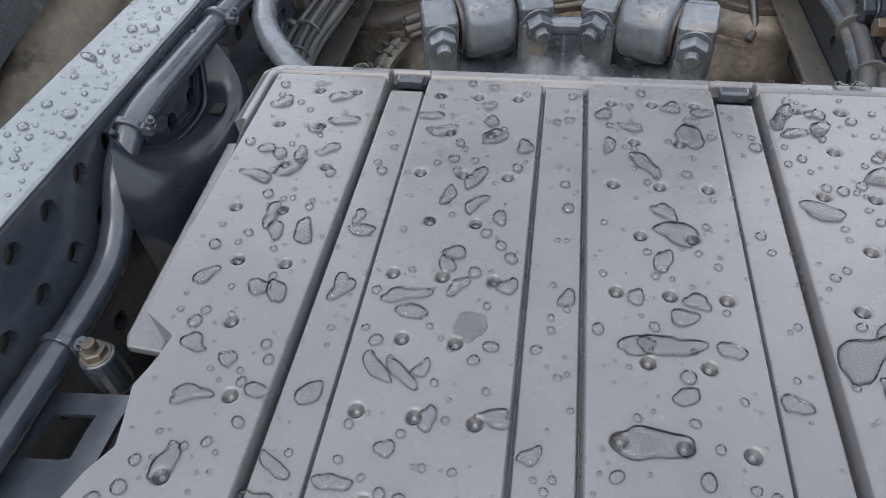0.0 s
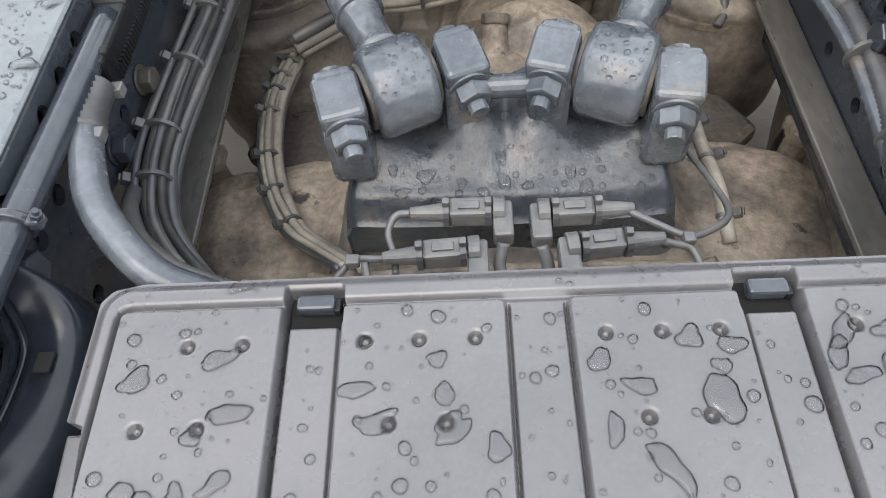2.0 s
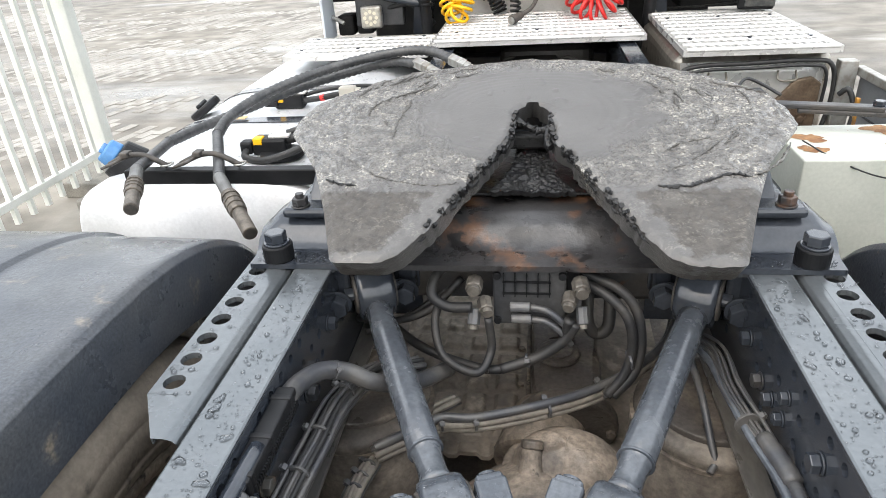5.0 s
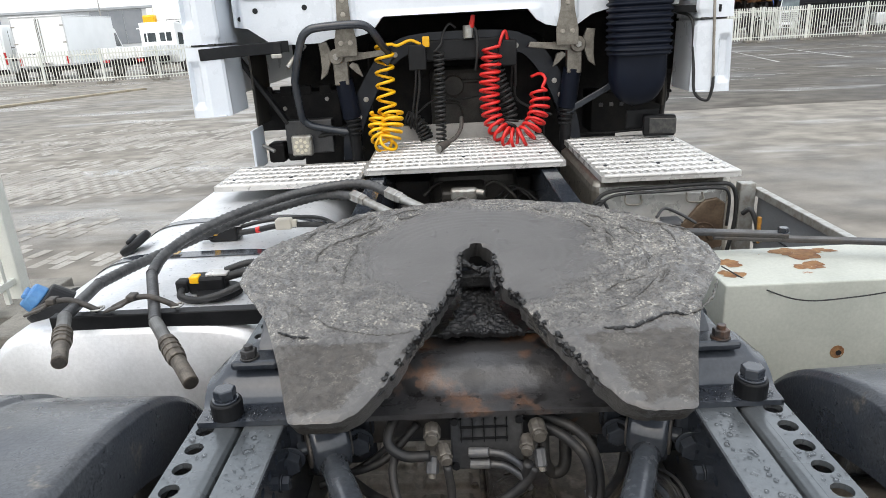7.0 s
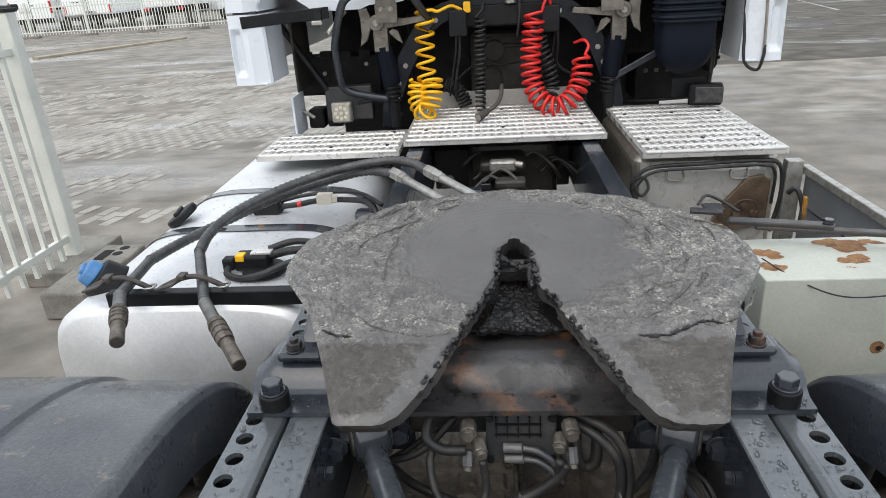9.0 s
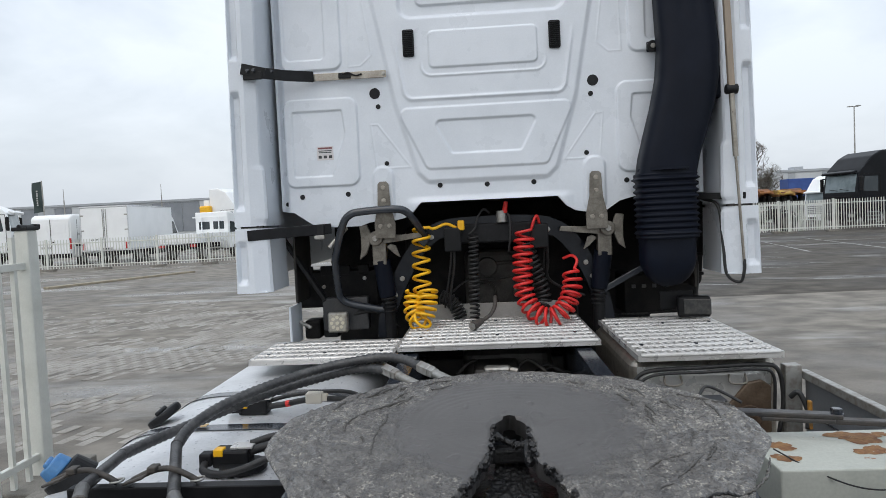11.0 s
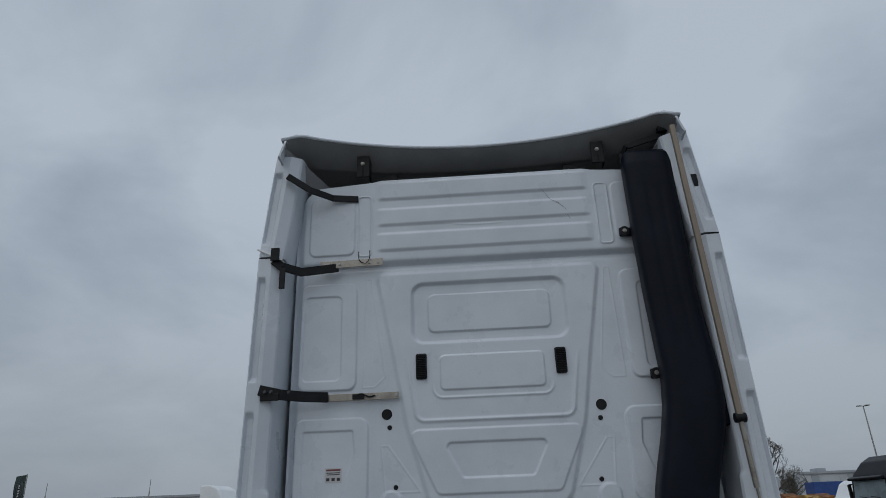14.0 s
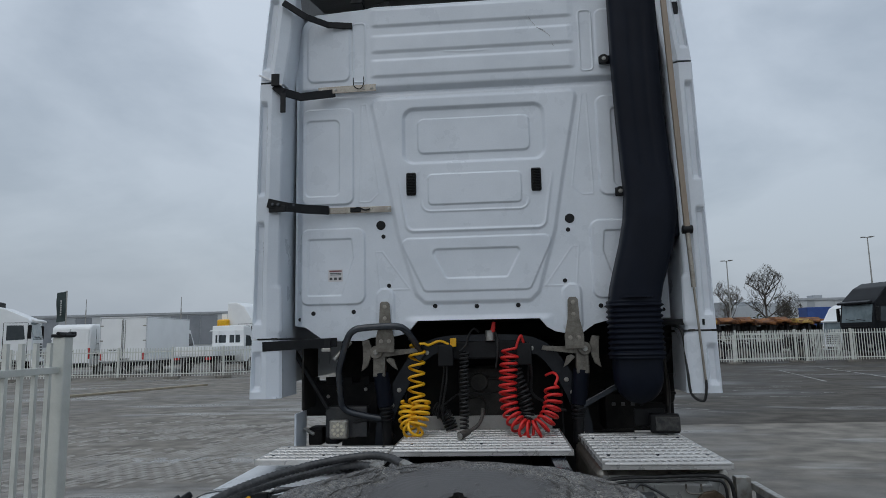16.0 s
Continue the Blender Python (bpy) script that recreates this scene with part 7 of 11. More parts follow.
# ---- engine bay below the cab ----
eng = thing("engine", "dark oily engine and gearbox under the cab", "engine", at=(0, 3.2, 0.5))
NG = (0, 3.2, 0.5)
put(box("block", (0, 3.35, 1.05), (1.0, 0.9, 1.0), DARK, eng, 0.05), NG)
# dark sheet added behind the engine to keep the bay black
put(box("bulkhead", (0, 3.3, 1.05), (1.98, 0.06, 1.25), DARK, eng, 0.01), NG)
put(box("gearbox", (0.05, 2.55, 0.80), (0.42, 0.9, 0.34), ENGINE, eng, 0.05, seg=3), NG)
put(box("gear_casing", (0.03, 2.86, 1.20), (0.36, 0.10, 0.40), ENGINE, eng, 0.04, seg=3), NG)
put(cyl("flange", (-0.02, 2.80, 1.30), (-0.02, 2.76, 1.30), 0.055, ENGINE, eng, seg=28, bevel=0.006), NG)
put(tube("gasket_loop", [(-0.09, 2.80, 1.20), (-0.10, 2.80, 1.12), (-0.04, 2.80, 1.08), (0.02, 2.80, 1.10), (0.01, 2.80, 1.19), (-0.04, 2.80, 1.21), (-0.09, 2.80, 1.20)], 0.008, ENGINE, eng), NG)
for k in range(6):
    put(bolt(eng, (-0.12 + k * 0.06, 2.81, 1.045 + 0.01 * (k % 2)), (0, -1, 0), 0.010, ZINC, head=0.008), NG)
for k in range(8):
    a = 2 * math.pi * k / 8
    put(bolt(eng, (-0.235 + 0.045 * math.cos(a), 2.62, 1.10 + 0.045 * math.sin(a)), (0, -1, 0), 0.006, ZINC, head=0.006), NG)
put(cyl("cover_plate", (-0.235, 2.66, 1.10), (-0.235, 2.62, 1.10), 0.062, ENGINE, eng, seg=32, bevel=0.006), NG)
put(box("casing_rib", (0.06, 2.80, 1.32), (0.26, 0.03, 0.02), ENGINE, eng, 0.006), NG)
put(box("casing_lug", (0.15, 2.80, 1.16), (0.06, 0.04, 0.07), ENGINE, eng, 0.012), NG)
for k in range(10):
    r2 = random.Random(70 + k)
    q = Vector((r2.uniform(-0.28, 0.28), r2.uniform(1.5, 2.0), r2.uniform(0.78, 0.88)))
    put(box("valve_block", q, (r2.uniform(0.04, 0.10), r2.uniform(0.04, 0.08), r2.uniform(0.03, 0.06)), ENGINE if k % 3 else CHASSIS, eng, 0.008, Matrix.Rotation(r2.uniform(-0.5, 0.5), 3, "Z")), NG)
put(box("valve_cover", (0.0, 2.0, 0.905), (0.20, 0.22, 0.05), ENGINE, eng, 0.015), NG)
put(box("actuator", (0.0, 1.86, 0.925), (0.115, 0.05, 0.05), ZINC, eng, 0.012, label="bright cast actuator"), NG)
put(box("actuator", (0.03, 1.80, 0.865), (0.13, 0.08, 0.035), ENGINE, eng, 0.01), NG)
put(cyl("actuator_port", (0.055, 1.84, 0.935), (0.085, 1.83, 0.93), 0.014, ZINC, eng), NG)
for i in range(9):
    r2 = random.Random(i)
    a = Vector((r2.uniform(-0.25, 0.25), r2.uniform(1.75, 2.1), r2.uniform(0.80, 0.90)))
    put(tube("pipe", [a, a + Vector((0.08, 0.03, 0.05)), a + Vector((0.16, -0.02, 0.0)), a + Vector((0.2, 0.02, -0.07))], 0.008, ENGINE if i % 2 else HOSE, eng), NG)
put(box("side_box", (-0.86, 2.78, 1.22), (0.46, 0.20, 0.20), DARK, eng, 0.01), NG)
for x, z in ((-1.03, 1.26), (-0.93, 1.235), (-0.70, 1.275)):
    put(cyl("box_screw", (x, 2.682, z), (x, 2.674, z), 0.011, ZINC, eng, seg=14, bevel=0.002), NG)
for k in range(3):
    put(box("lower_box", (-0.97 + k * 0.10, 2.60, 1.02 + 0.02 * k), (0.085, 0.12, 0.10 + 0.03 * (k % 2)), BLACK if k % 2 else DARK, eng, 0.012), NG)
put(cyl("bright_fitting", (-1.02, 2.48, 1.075), (-0.955, 2.46, 1.045), 0.010, ZINC, eng, seg=14, bevel=0.002), NG)
for k in range(4):
    put(box("box_latch", (-1.02 + k * 0.105, 2.690, 1.325), (0.06, 0.03, 0.05), DARK, eng, 0.004), NG)
put(box("side_box", (0.92, 2.85, 1.12), (0.40, 0.25, 0.22), DARK, eng, 0.01), NG)
for k in range(3):
    put(box("fuse_tag", (0.77 + k * 0.055, 2.715, 1.165), (0.022, 0.006, 0.020), CONN, eng, 0.002), NG)
put(box("filter_housing", (1.015, 2.66, 1.40), (0.17, 0.24, 0.44), DARK, eng, 0.03, Matrix.Rotation(radians(4), 3, "Y")), NG)
for k in range(4):
    put(box("housing_rib", (1.01, 2.535, 1.24 + 0.10 * k), (0.15, 0.02, 0.016), BLACK, eng, 0.004), NG)
put(tube("drain_hose", [(0.99, 2.50, 1.62), (1.01, 2.47, 1.45), (1.03, 2.47, 1.25), (1.02, 2.50, 1.05)], 0.012, HOSE, eng), NG)
for s in (-1, 1):
    put(box("arch_liner", (s * 1.02, 2.60, 1.36), (0.012, 0.30, 0.36), mat("dusty_liner", (0.050, 0.045, 0.038), 0.7, second=(0.028, 0.026, 0.023), scale=6), eng, 0.003), NG)
    put(box("liner_brace", (s * 0.985, 2.48, 1.36), (0.02, 0.05, 0.42), BLACK, eng, 0.004, Matrix.Rotation(s * radians(32), 3, "Y")), NG)

arch = thing("cab_crossmember", "black painted steel cab support arch with zinc bolts", "crossmember", at=(0, 2.5, 1.0))
AR = (0, 2.5, 1.0)
mid_line = [Vector(q) for q in ((-0.56, 0.98), (-0.545, 1.10), (-0.50, 1.22), (-0.42, 1.37), (-0.33, 1.48), (-0.22, 1.535), (0.0, 1.545), (0.25, 1.535), (0.36, 1.49), (0.45, 1.38), (0.52, 1.24), (0.56, 1.10), (0.575, 0.98))]
mid3 = spline([(q.x, 0, q.y) for q in mid_line], 4)
outer, inner = [], []
for i, q in enumerate(mid3):
    d = (mid3[min(i + 1, len(mid3) - 1)] - mid3[max(i - 1, 0)]).normalized()
    nrm = Vector((-d.z, 0, d.x))
    outer.append(((q + nrm * 0.042).x, (q + nrm * 0.042).z))
    inner.append(((q - nrm * 0.042).x, (q - nrm * 0.042).z))
put(profile("arch", outer + inner[::-1], 2.44, 2.55, BOWLPAINT, arch, axes="xz", bevel=0.006), AR)
for x, z in ((-0.50, 1.20), (-0.46, 1.285), (-0.30, 1.49), (0.29, 1.505), (0.475, 1.33), (0.505, 1.26), (0.545, 1.12), (0.55, 1.04), (-0.54, 1.06)):
    put(cyl("rivet", (x, 2.44, z), (x, 2.432, z), 0.013, ZINC, arch, seg=16, bevel=0.002), AR)
put(box("top_box", (0.05, 2.47, 1.50), (0.42, 0.08, 0.10), BLACK, arch, 0.01), AR)
put(box("hose_bracket", (-0.19, 2.41, 1.475), (0.085, 0.06, 0.12), BLACK, arch, 0.006), AR)
put(box("hose_bracket", (0.245, 2.41, 1.475), (0.085, 0.06, 0.12), BLACK, arch, 0.006), AR)
put(cyl("socket", (0.06, 2.42, 1.55), (0.06, 2.42, 1.61), 0.026, ZINC, arch, seg=20, bevel=0.004), AR)
put(cyl("red_plug", (0.075, 2.41, 1.60), (0.085, 2.40, 1.655), 0.014, RED, arch, r1=0.010, label="red cable plug"), AR)
put(box("yellow_clip", (-0.145, 2.39, 1.545), (0.035, 0.02, 0.05), YELLOW, arch, 0.006, label="yellow plastic clip"), AR)
for s in (-1, 1):
    pv = Vector((s * 0.572, 2.345, 1.500))
    put(profile("pivot_arm", [(s * 0.585, 1.522), (s * 0.54, 1.520), (s * 0.45, 1.512), (s * 0.35, 1.520), (s * 0.34, 1.495), (s * 0.45, 1.482), (s * 0.54, 1.470), (s * 0.585, 1.475)], 2.36, 2.40, MOUNT, arch, axes="xz", bevel=0.004), AR)
    put(cyl("pivot", pv + Vector((0, 0.03, 0)), pv + Vector((0, -0.012, 0)), 0.036, MOUNT, arch, seg=28, bevel=0.004), AR)
    put(cyl("pivot_pin", pv + Vector((0, -0.012, 0)), pv + Vector((0, -0.022, 0)), 0.016, ZINC, arch, seg=6, bevel=0.002), AR)
    put(profile("hook_plate", [(s * 0.655, 1.565), (s * 0.615, 1.57), (s * 0.60, 1.53), (s * 0.605, 1.47), (s * 0.625, 1.42), (s * 0.66, 1.395), (s * 0.645, 1.45), (s * 0.648, 1.51)], 2.355, 2.375, MOUNT, arch, axes="xz", bevel=0.003), AR)
    put(profile("hook_plate", [(s * 0.50, 1.47), (s * 0.475, 1.46), (s * 0.455, 1.40), (s * 0.485, 1.42), (s * 0.52, 1.455)], 2.355, 2.375, MOUNT, arch, axes="xz", bevel=0.002), AR)
    put(box("strut_head", (s * 0.56, 2.39, 1.425), (0.07, 0.06, 0.12), MOUNT, arch, 0.006), AR)
    put(cyl("strut_body", (s * 0.557, 2.40, 1.39), (s * 0.535, 2.42, 1.20), 0.044, DUCT, arch, seg=28, bevel=0.004), AR)
    for k in range(4):
        put(cyl("boot_rib", (s * (0.533 - 0.002 * k), 2.42, 1.195 - 0.022 * k), (s * (0.532 - 0.002 * k), 2.42, 1.183 - 0.022 * k), 0.040 - 0.002 * k, BLACK, arch, seg=24, bevel=0.004), AR)
    put(cyl("strut_rod", (s * 0.535, 2.42, 1.20), (s * 0.525, 2.43, 0.99), 0.028, BLACK, arch), AR)

grab = thing("grab_rail", "bent dark tube grab rail behind the cab", "grab rail", at=(-0.6, 2.3, 1.1))
put(tube("tube", [(-0.33, 2.40, 1.50), (-0.36, 2.33, 1.56), (-0.40, 2.27, 1.622), (-0.46, 2.25, 1.640), (-0.62, 2.25, 1.635), (-0.68, 2.25, 1.620), (-0.72, 2.27, 1.57), (-0.775, 2.33, 1.42), (-0.785, 2.36, 1.36),
                  (-0.785, 2.40, 1.24), (-0.775, 2.42, 1.195), (-0.73, 2.43, 1.165), (-0.60, 2.44, 1.135), (-0.52, 2.44, 1.125)], 0.019, CHASSIS, grab, seg=14), (-0.6, 2.3, 1.1))
put(box("clamp", (-0.345, 2.40, 1.485), (0.07, 0.04, 0.05), CHASSIS, grab, 0.006, Matrix.Rotation(radians(40), 3, "Y")), (-0.6, 2.3, 1.1))
put(bolt(grab, (-0.515, 2.425, 1.125), (0, -1, 0), 0.014, ZINC, head=0.008), (-0.6, 2.3, 1.1))
lever = thing("tilt_lever", "short bare metal lever under the cab edge", "lever", at=(-0.77, 2.33, 1.5))
put(cyl("lever_rod", (-0.80, 2.30, 1.465), (-0.72, 2.36, 1.56), 0.012, ZINC, lever, seg=12), (-0.77, 2.33, 1.5))


def coil(name, axis_pts, radius, turns, r, material, parent, at, lead=(), tail=(), squash=1.0, n=10):
    """A coiled air line: a helix about a spline, with free ends before and after."""
    axis = spline(axis_pts, 24)
    acc = [0.0]
    for a, b in zip(axis, axis[1:]):
        acc.append(acc[-1] + (b - a).length)
    path = list(spline(list(lead), 6))[:-1] if len(lead) > 1 else []
    steps = int(turns * 14)
    u = None
    k = 0
    for j in range(steps + 1):
        s = acc[-1] * j / steps
        while k < len(acc) - 2 and acc[k + 1] < s:
            k += 1
        f = (s - acc[k]) / max(1e-9, acc[k + 1] - acc[k])
        c = axis[k].lerp(axis[k + 1], min(1, f))
        d = (axis[min(k + 1, len(axis) - 1)] - axis[max(k - 1, 0)]).normalized()
        u = d.orthogonal().normalized() if u is None else (u - d * u.dot(d)).normalized()
        v = d.cross(u)
        a = 2 * math.pi * turns * j / steps
        rr = radius(j / steps) if callable(radius) else radius
        path.append(c + u * (rr * math.cos(a)) + v * (rr * squash * math.sin(a)))
    if len(tail) > 1:
        path += list(spline(list(tail), 6))[1:]
    v, f = sweep(path, r, 8)
    return put(raw(name, v, f, material, parent, "", True), at)


yel = thing("yellow_air_coil", "yellow coiled plastic air hose hanging onto the deck", "air hose", "coiled lines", at=(-0.37, 2.4, 1.05))
coil("coil", [(-0.345, 2.39, 1.535), (-0.352, 2.38, 1.40), (-0.352, 2.36, 1.25), (-0.348, 2.34, 1.17)], 0.042, 6.2, 0.0075, YELLOW, yel, (-0.37, 2.4, 1.05), lead=[(-0.17, 2.39, 1.535), (-0.22, 2.38, 1.555), (-0.28, 2.37, 1.535), (-0.31, 2.36, 1.545)])
coil("coil", [(-0.385, 2.33, 1.225), (-0.395, 2.31, 1.15), (-0.375, 2.28, 1.095), (-0.345, 2.26, 1.10), (-0.325, 2.28, 1.16), (-0.320, 2.31, 1.235)], 0.046, 11.5, 0.0075, YELLOW, yel, (-0.37, 2.4, 1.05))
redc = thing("red_air_coil", "red coiled plastic air hose hanging in a loop", "air hose", "coiled lines", at=(0.25, 2.4, 1.05))
coil("coil", [(0.170, 2.37, 1.49), (0.155, 2.36, 1.38), (0.150, 2.35, 1.26), (0.165, 2.33, 1.16), (0.215, 2.29, 1.095), (0.285, 2.27, 1.085), (0.345, 2.29, 1.125), (0.385, 2.33, 1.20), (0.395, 2.36, 1.285)], lambda t: 0.044, 21, 0.0078, RED, redc, (0.25, 2.4, 1.05), lead=[(0.245, 2.39, 1.535), (0.232, 2.37, 1.575), (0.215, 2.36, 1.55), (0.20, 2.36, 1.50)], tail=[(0.40, 2.35, 1.30), (0.42, 2.36, 1.345), (0.40, 2.39, 1.37), (0.36, 2.42, 1.355)])
blk = thing("black_cable_coil", "black coiled electric cable hanging below the arch", "cable", "coiled lines", at=(0.0, 2.5, 1.05))
coil("coil", [(-0.085, 2.40, 1.50), (-0.09, 2.40, 1.30), (-0.095, 2.40, 1.06)], 0.022, 20, 0.0058, HOSE, blk, (0.0, 2.5, 1.05), lead=[(0.0, 2.42, 1.60), (-0.03, 2.41, 1.62), (-0.06, 2.40, 1.58), (-0.075, 2.40, 1.52)])
blk2 = thing("black_cable_coil", "black coiled electric cable beside the red hose", "cable", "coiled lines", at=(0.25, 2.5, 1.05))
coil("coil", [(0.185, 2.42, 1.46), (0.20, 2.42, 1.36), (0.235, 2.41, 1.25), (0.255, 2.40, 1.16), (0.235, 2.37, 1.10)], 0.033, 15, 0.0065, HOSE, blk2, (0.25, 2.5, 1.05), tail=[(0.235, 2.37, 1.10), (0.20, 2.38, 1.12), (0.19, 2.40, 1.2)])
blk3 = thing("black_cable_coil", "short black coiled cable under the arch", "cable", "coiled lines", at=(-0.2, 2.6, 1.05))
coil("coil", [(-0.27, 2.55, 1.17), (-0.21, 2.53, 1.14), (-0.17, 2.52, 1.06)], 0.032, 9, 0.0065, HOSE, blk3, (-0.2, 2.6, 1.05))
lines = thing("air_lines", "thin black air lines and wires under the cab", "air lines", at=(0, 2.55, 1.2))
for pts, r in (([(-0.185, 2.40, 1.42), (-0.19, 2.42, 1.33), (-0.215, 2.45, 1.2), (-0.22, 2.5, 1.1)], 0.006), ([(-0.20, 2.40, 1.42), (-0.21, 2.42, 1.33), (-0.235, 2.45, 1.2), (-0.25, 2.5, 1.12)], 0.005),
               ([(0.28, 2.40, 1.44), (0.285, 2.43, 1.35), (0.29, 2.48, 1.25), (0.40, 2.5, 1.18), (0.47, 2.46, 1.16)], 0.007), ([(0.27, 2.40, 1.43), (0.265, 2.46, 1.32), (0.26, 2.5, 1.2)], 0.005),
               ([(0.085, 2.41, 1.60), (0.10, 2.40, 1.57), (0.10, 2.40, 1.48), (0.09, 2.42, 1.40)], 0.007), ([(-0.22, 2.52, 1.19), (-0.12, 2.6, 1.25), (0.02, 2.65, 1.24), (0.12, 2.6, 1.26)], 0.005),
               ([(-0.50, 2.50, 1.02), (-0.60, 2.45, 1.12), (-0.74, 2.48, 1.10), (-0.80, 2.5, 1.04)], 0.012), ([(0.62, 2.62, 1.03), (0.8, 2.5, 1.05), (0.93, 2.33, 1.09)], 0.005)):
    put(tube("line", pts, r, HOSE, lines), (0, 2.55, 1.2))
put(box("junction_box", (-0.77, 2.50, 1.11), (0.24, 0.07, 0.17), GREYBOX, lines, 0.006), (0, 2.55, 1.2))
put(box("white_tag", (-1.03, 2.45, 1.07), (0.012, 0.20, 0.20), WHITE, lines, 0.003), (0, 2.55, 1.2))

lamp = thing("work_lamp", "square LED work lamp with dusty clear lens", "work lamp", at=(-0.80, 2.42, 1.02))
LT = (-0.80, 2.42, 1.02)
put(box("housing", (-0.80, 2.42, 1.075), (0.105, 0.045, 0.105), ZINC, lamp, 0.012, seg=3), LT)
put(box("lens", (-0.80, 2.3955, 1.075), (0.088, 0.007, 0.088), LEDWARM, lamp, 0.010, seg=3), LT)
for k in range(8):
    a = k * math.pi / 4
    rr = 0.030 if k else 0.0
    put(cyl("led", (-0.80 + 0.029 * math.cos(a), 2.392, 1.075 + 0.029 * math.sin(a)), (-0.80 + 0.029 * math.cos(a), 2.388, 1.075 + 0.029 * math.sin(a)), 0.0088, LENSRING, lamp, seg=14), LT)
put(cyl("led", (-0.80, 2.392, 1.075), (-0.80, 2.388, 1.075), 0.0088, LENSRING, lamp, seg=14), LT)
lamp2 = thing("work_lamp", "rectangular black work lamp with ribbed lens", "work lamp", at=(0.965, 2.30, 1.04))
LT = (0.965, 2.30, 1.04)
r2 = Matrix.Rotation(radians(-14), 3, "Z")
put(box("housing", (0.965, 2.32, 1.105), (0.150, 0.06, 0.100), BLACK, lamp2, 0.012, r2, seg=3), LT)
put(box("lens", (0.972, 2.286, 1.105), (0.124, 0.008, 0.074), DARKLENS, lamp2, 0.004, r2), LT)
for k in range(7):
    put(box("lens_rib", (0.972 - 0.05 * 0.97 + k * 0.016, 2.2805 + (3 - k) * 0.004, 1.105), (0.003, 0.002, 0.068), DARKLENS, lamp2, 0.0, r2), LT)
put(box("bracket", (0.90, 2.38, 1.13), (0.16, 0.012, 0.09), BLACK, lamp2, 0.004), LT)
plug = thing("trailer_plug", "dirty black trailer plug lying on the tread plate", "plug", at=(-0.05, 2.2, 1.05))
put(cyl("body", (-0.105, 2.17, 1.070), (-0.06, 2.23, 1.085), 0.022, RUBBER, plug, r1=0.015, seg=20, bevel=0.003), (-0.05, 2.2, 1.05))
put(cyl("pin_face", (-0.108, 2.166, 1.069), (-0.104, 2.171, 1.070), 0.017, ZINC, plug, seg=18), (-0.05, 2.2, 1.05))
put(tube("cable", [(-0.06, 2.23, 1.085), (-0.02, 2.27, 1.105), (0.005, 2.32, 1.14), (0.01, 2.38, 1.18)], 0.010, RUBBER, plug), (-0.05, 2.2, 1.05))

# ---- hoses over the fuel tank ----
def coupling_hose(label, hose_pts, tip_a, tip_b, bar, pipe_to, steel):
    t = thing("hydraulic_hose", label, "hydraulic hose", "hydraulic hoses", at=bar)
    put(tube("hose", hose_pts, 0.0150, WRAP, t, seg=14, n=10, ribs=0.10, pitch=0.018), bar)
    a, b = Vector(tip_a), Vector(tip_b)
    d = (b - a).normalized()
    put(tube("bare_hose", [hose_pts[-1], (Vector(hose_pts[-1]) + a) / 2, a], 0.0140, WRAP, t, seg=14, ribs=0.07, pitch=0.014), bar)
    L = (b - a).length
    put(cyl("ferrule", a, a + d * L * 0.34, 0.0158, DULLSTEEL, t, seg=20, bevel=0.002), bar)
    put(cyl("coupler_nut", a + d * L * 0.34, a + d * L * 0.66, 0.0205, BRASS, t, seg=10, bevel=0.003, label="tarnished coupler"), bar)
    for k in range(3):
        q = a + d * L * (0.40 + 0.08 * k)
        put(cyl("coupler_ring", q, q + d * 0.005, 0.0220, BRASS, t, seg=24, bevel=0.001), bar)
    put(cyl("coupler_tip", a + d * L * 0.66, b, 0.0165, BRASS, t, seg=22, bevel=0.003), bar)
    put(cyl("tip_face", b, b + d * 0.001, 0.013, RUBBER, t, seg=18), bar)
    h0 = Vector(hose_pts[0])
    pd = (Vector(pipe_to) - h0).normalized()
    put(cyl("pipe_nut", h0 - pd * 0.012, h0 + pd * 0.05, 0.021, ZINC, t, seg=6, bevel=0.003), bar)
    put(cyl("pipe_collar", h0 + pd * 0.05, h0 + pd * 0.075, 0.018, ZINC, t, seg=6, bevel=0.002), bar)
    put(cyl("steel_pipe", h0 + pd * 0.07, pipe_to, 0.0130, steel, t, seg=18), bar)
    # rubber strap with a buckle on the bar
    q = Vector(bar)
    put(tube("strap", [q + Vector((-0.085, -0.005, 0.004)), q + Vector((-0.05, -0.008, 0.020)), q + Vector((-0.02, -0.008, 0.030)), q + Vector((0.015, -0.006, 0.030)), q + Vector((0.05, -0.004, 0.014)), q + Vector((0.075, 0.0, -0.004))], 0.0075, RUBBER, t, seg=8), bar)
    put(box("strap_tail", q + Vector((-0.075, -0.012, 0.008)), (0.075, 0.028, 0.007), RUBBER, t, 0.003, Matrix.Rotation(radians(-22), 3, "Y") @ Matrix.Rotation(radians(-20), 3, "Z")), bar)
    put(box("buckle", q + Vector((-0.028, -0.010, 0.034)), (0.022, 0.030, 0.014), RUBBER, t, 0.003), bar)
    put(tube("clip", [q + Vector((0.062, -0.012, 0.0)), q + Vector((0.085, -0.010, 0.002)), q + Vector((0.085, 0.012, 0.002)), q + Vector((0.062, 0.012, 0.0))], 0.003, ZINC, t, seg=6, n=4), bar)
    return t


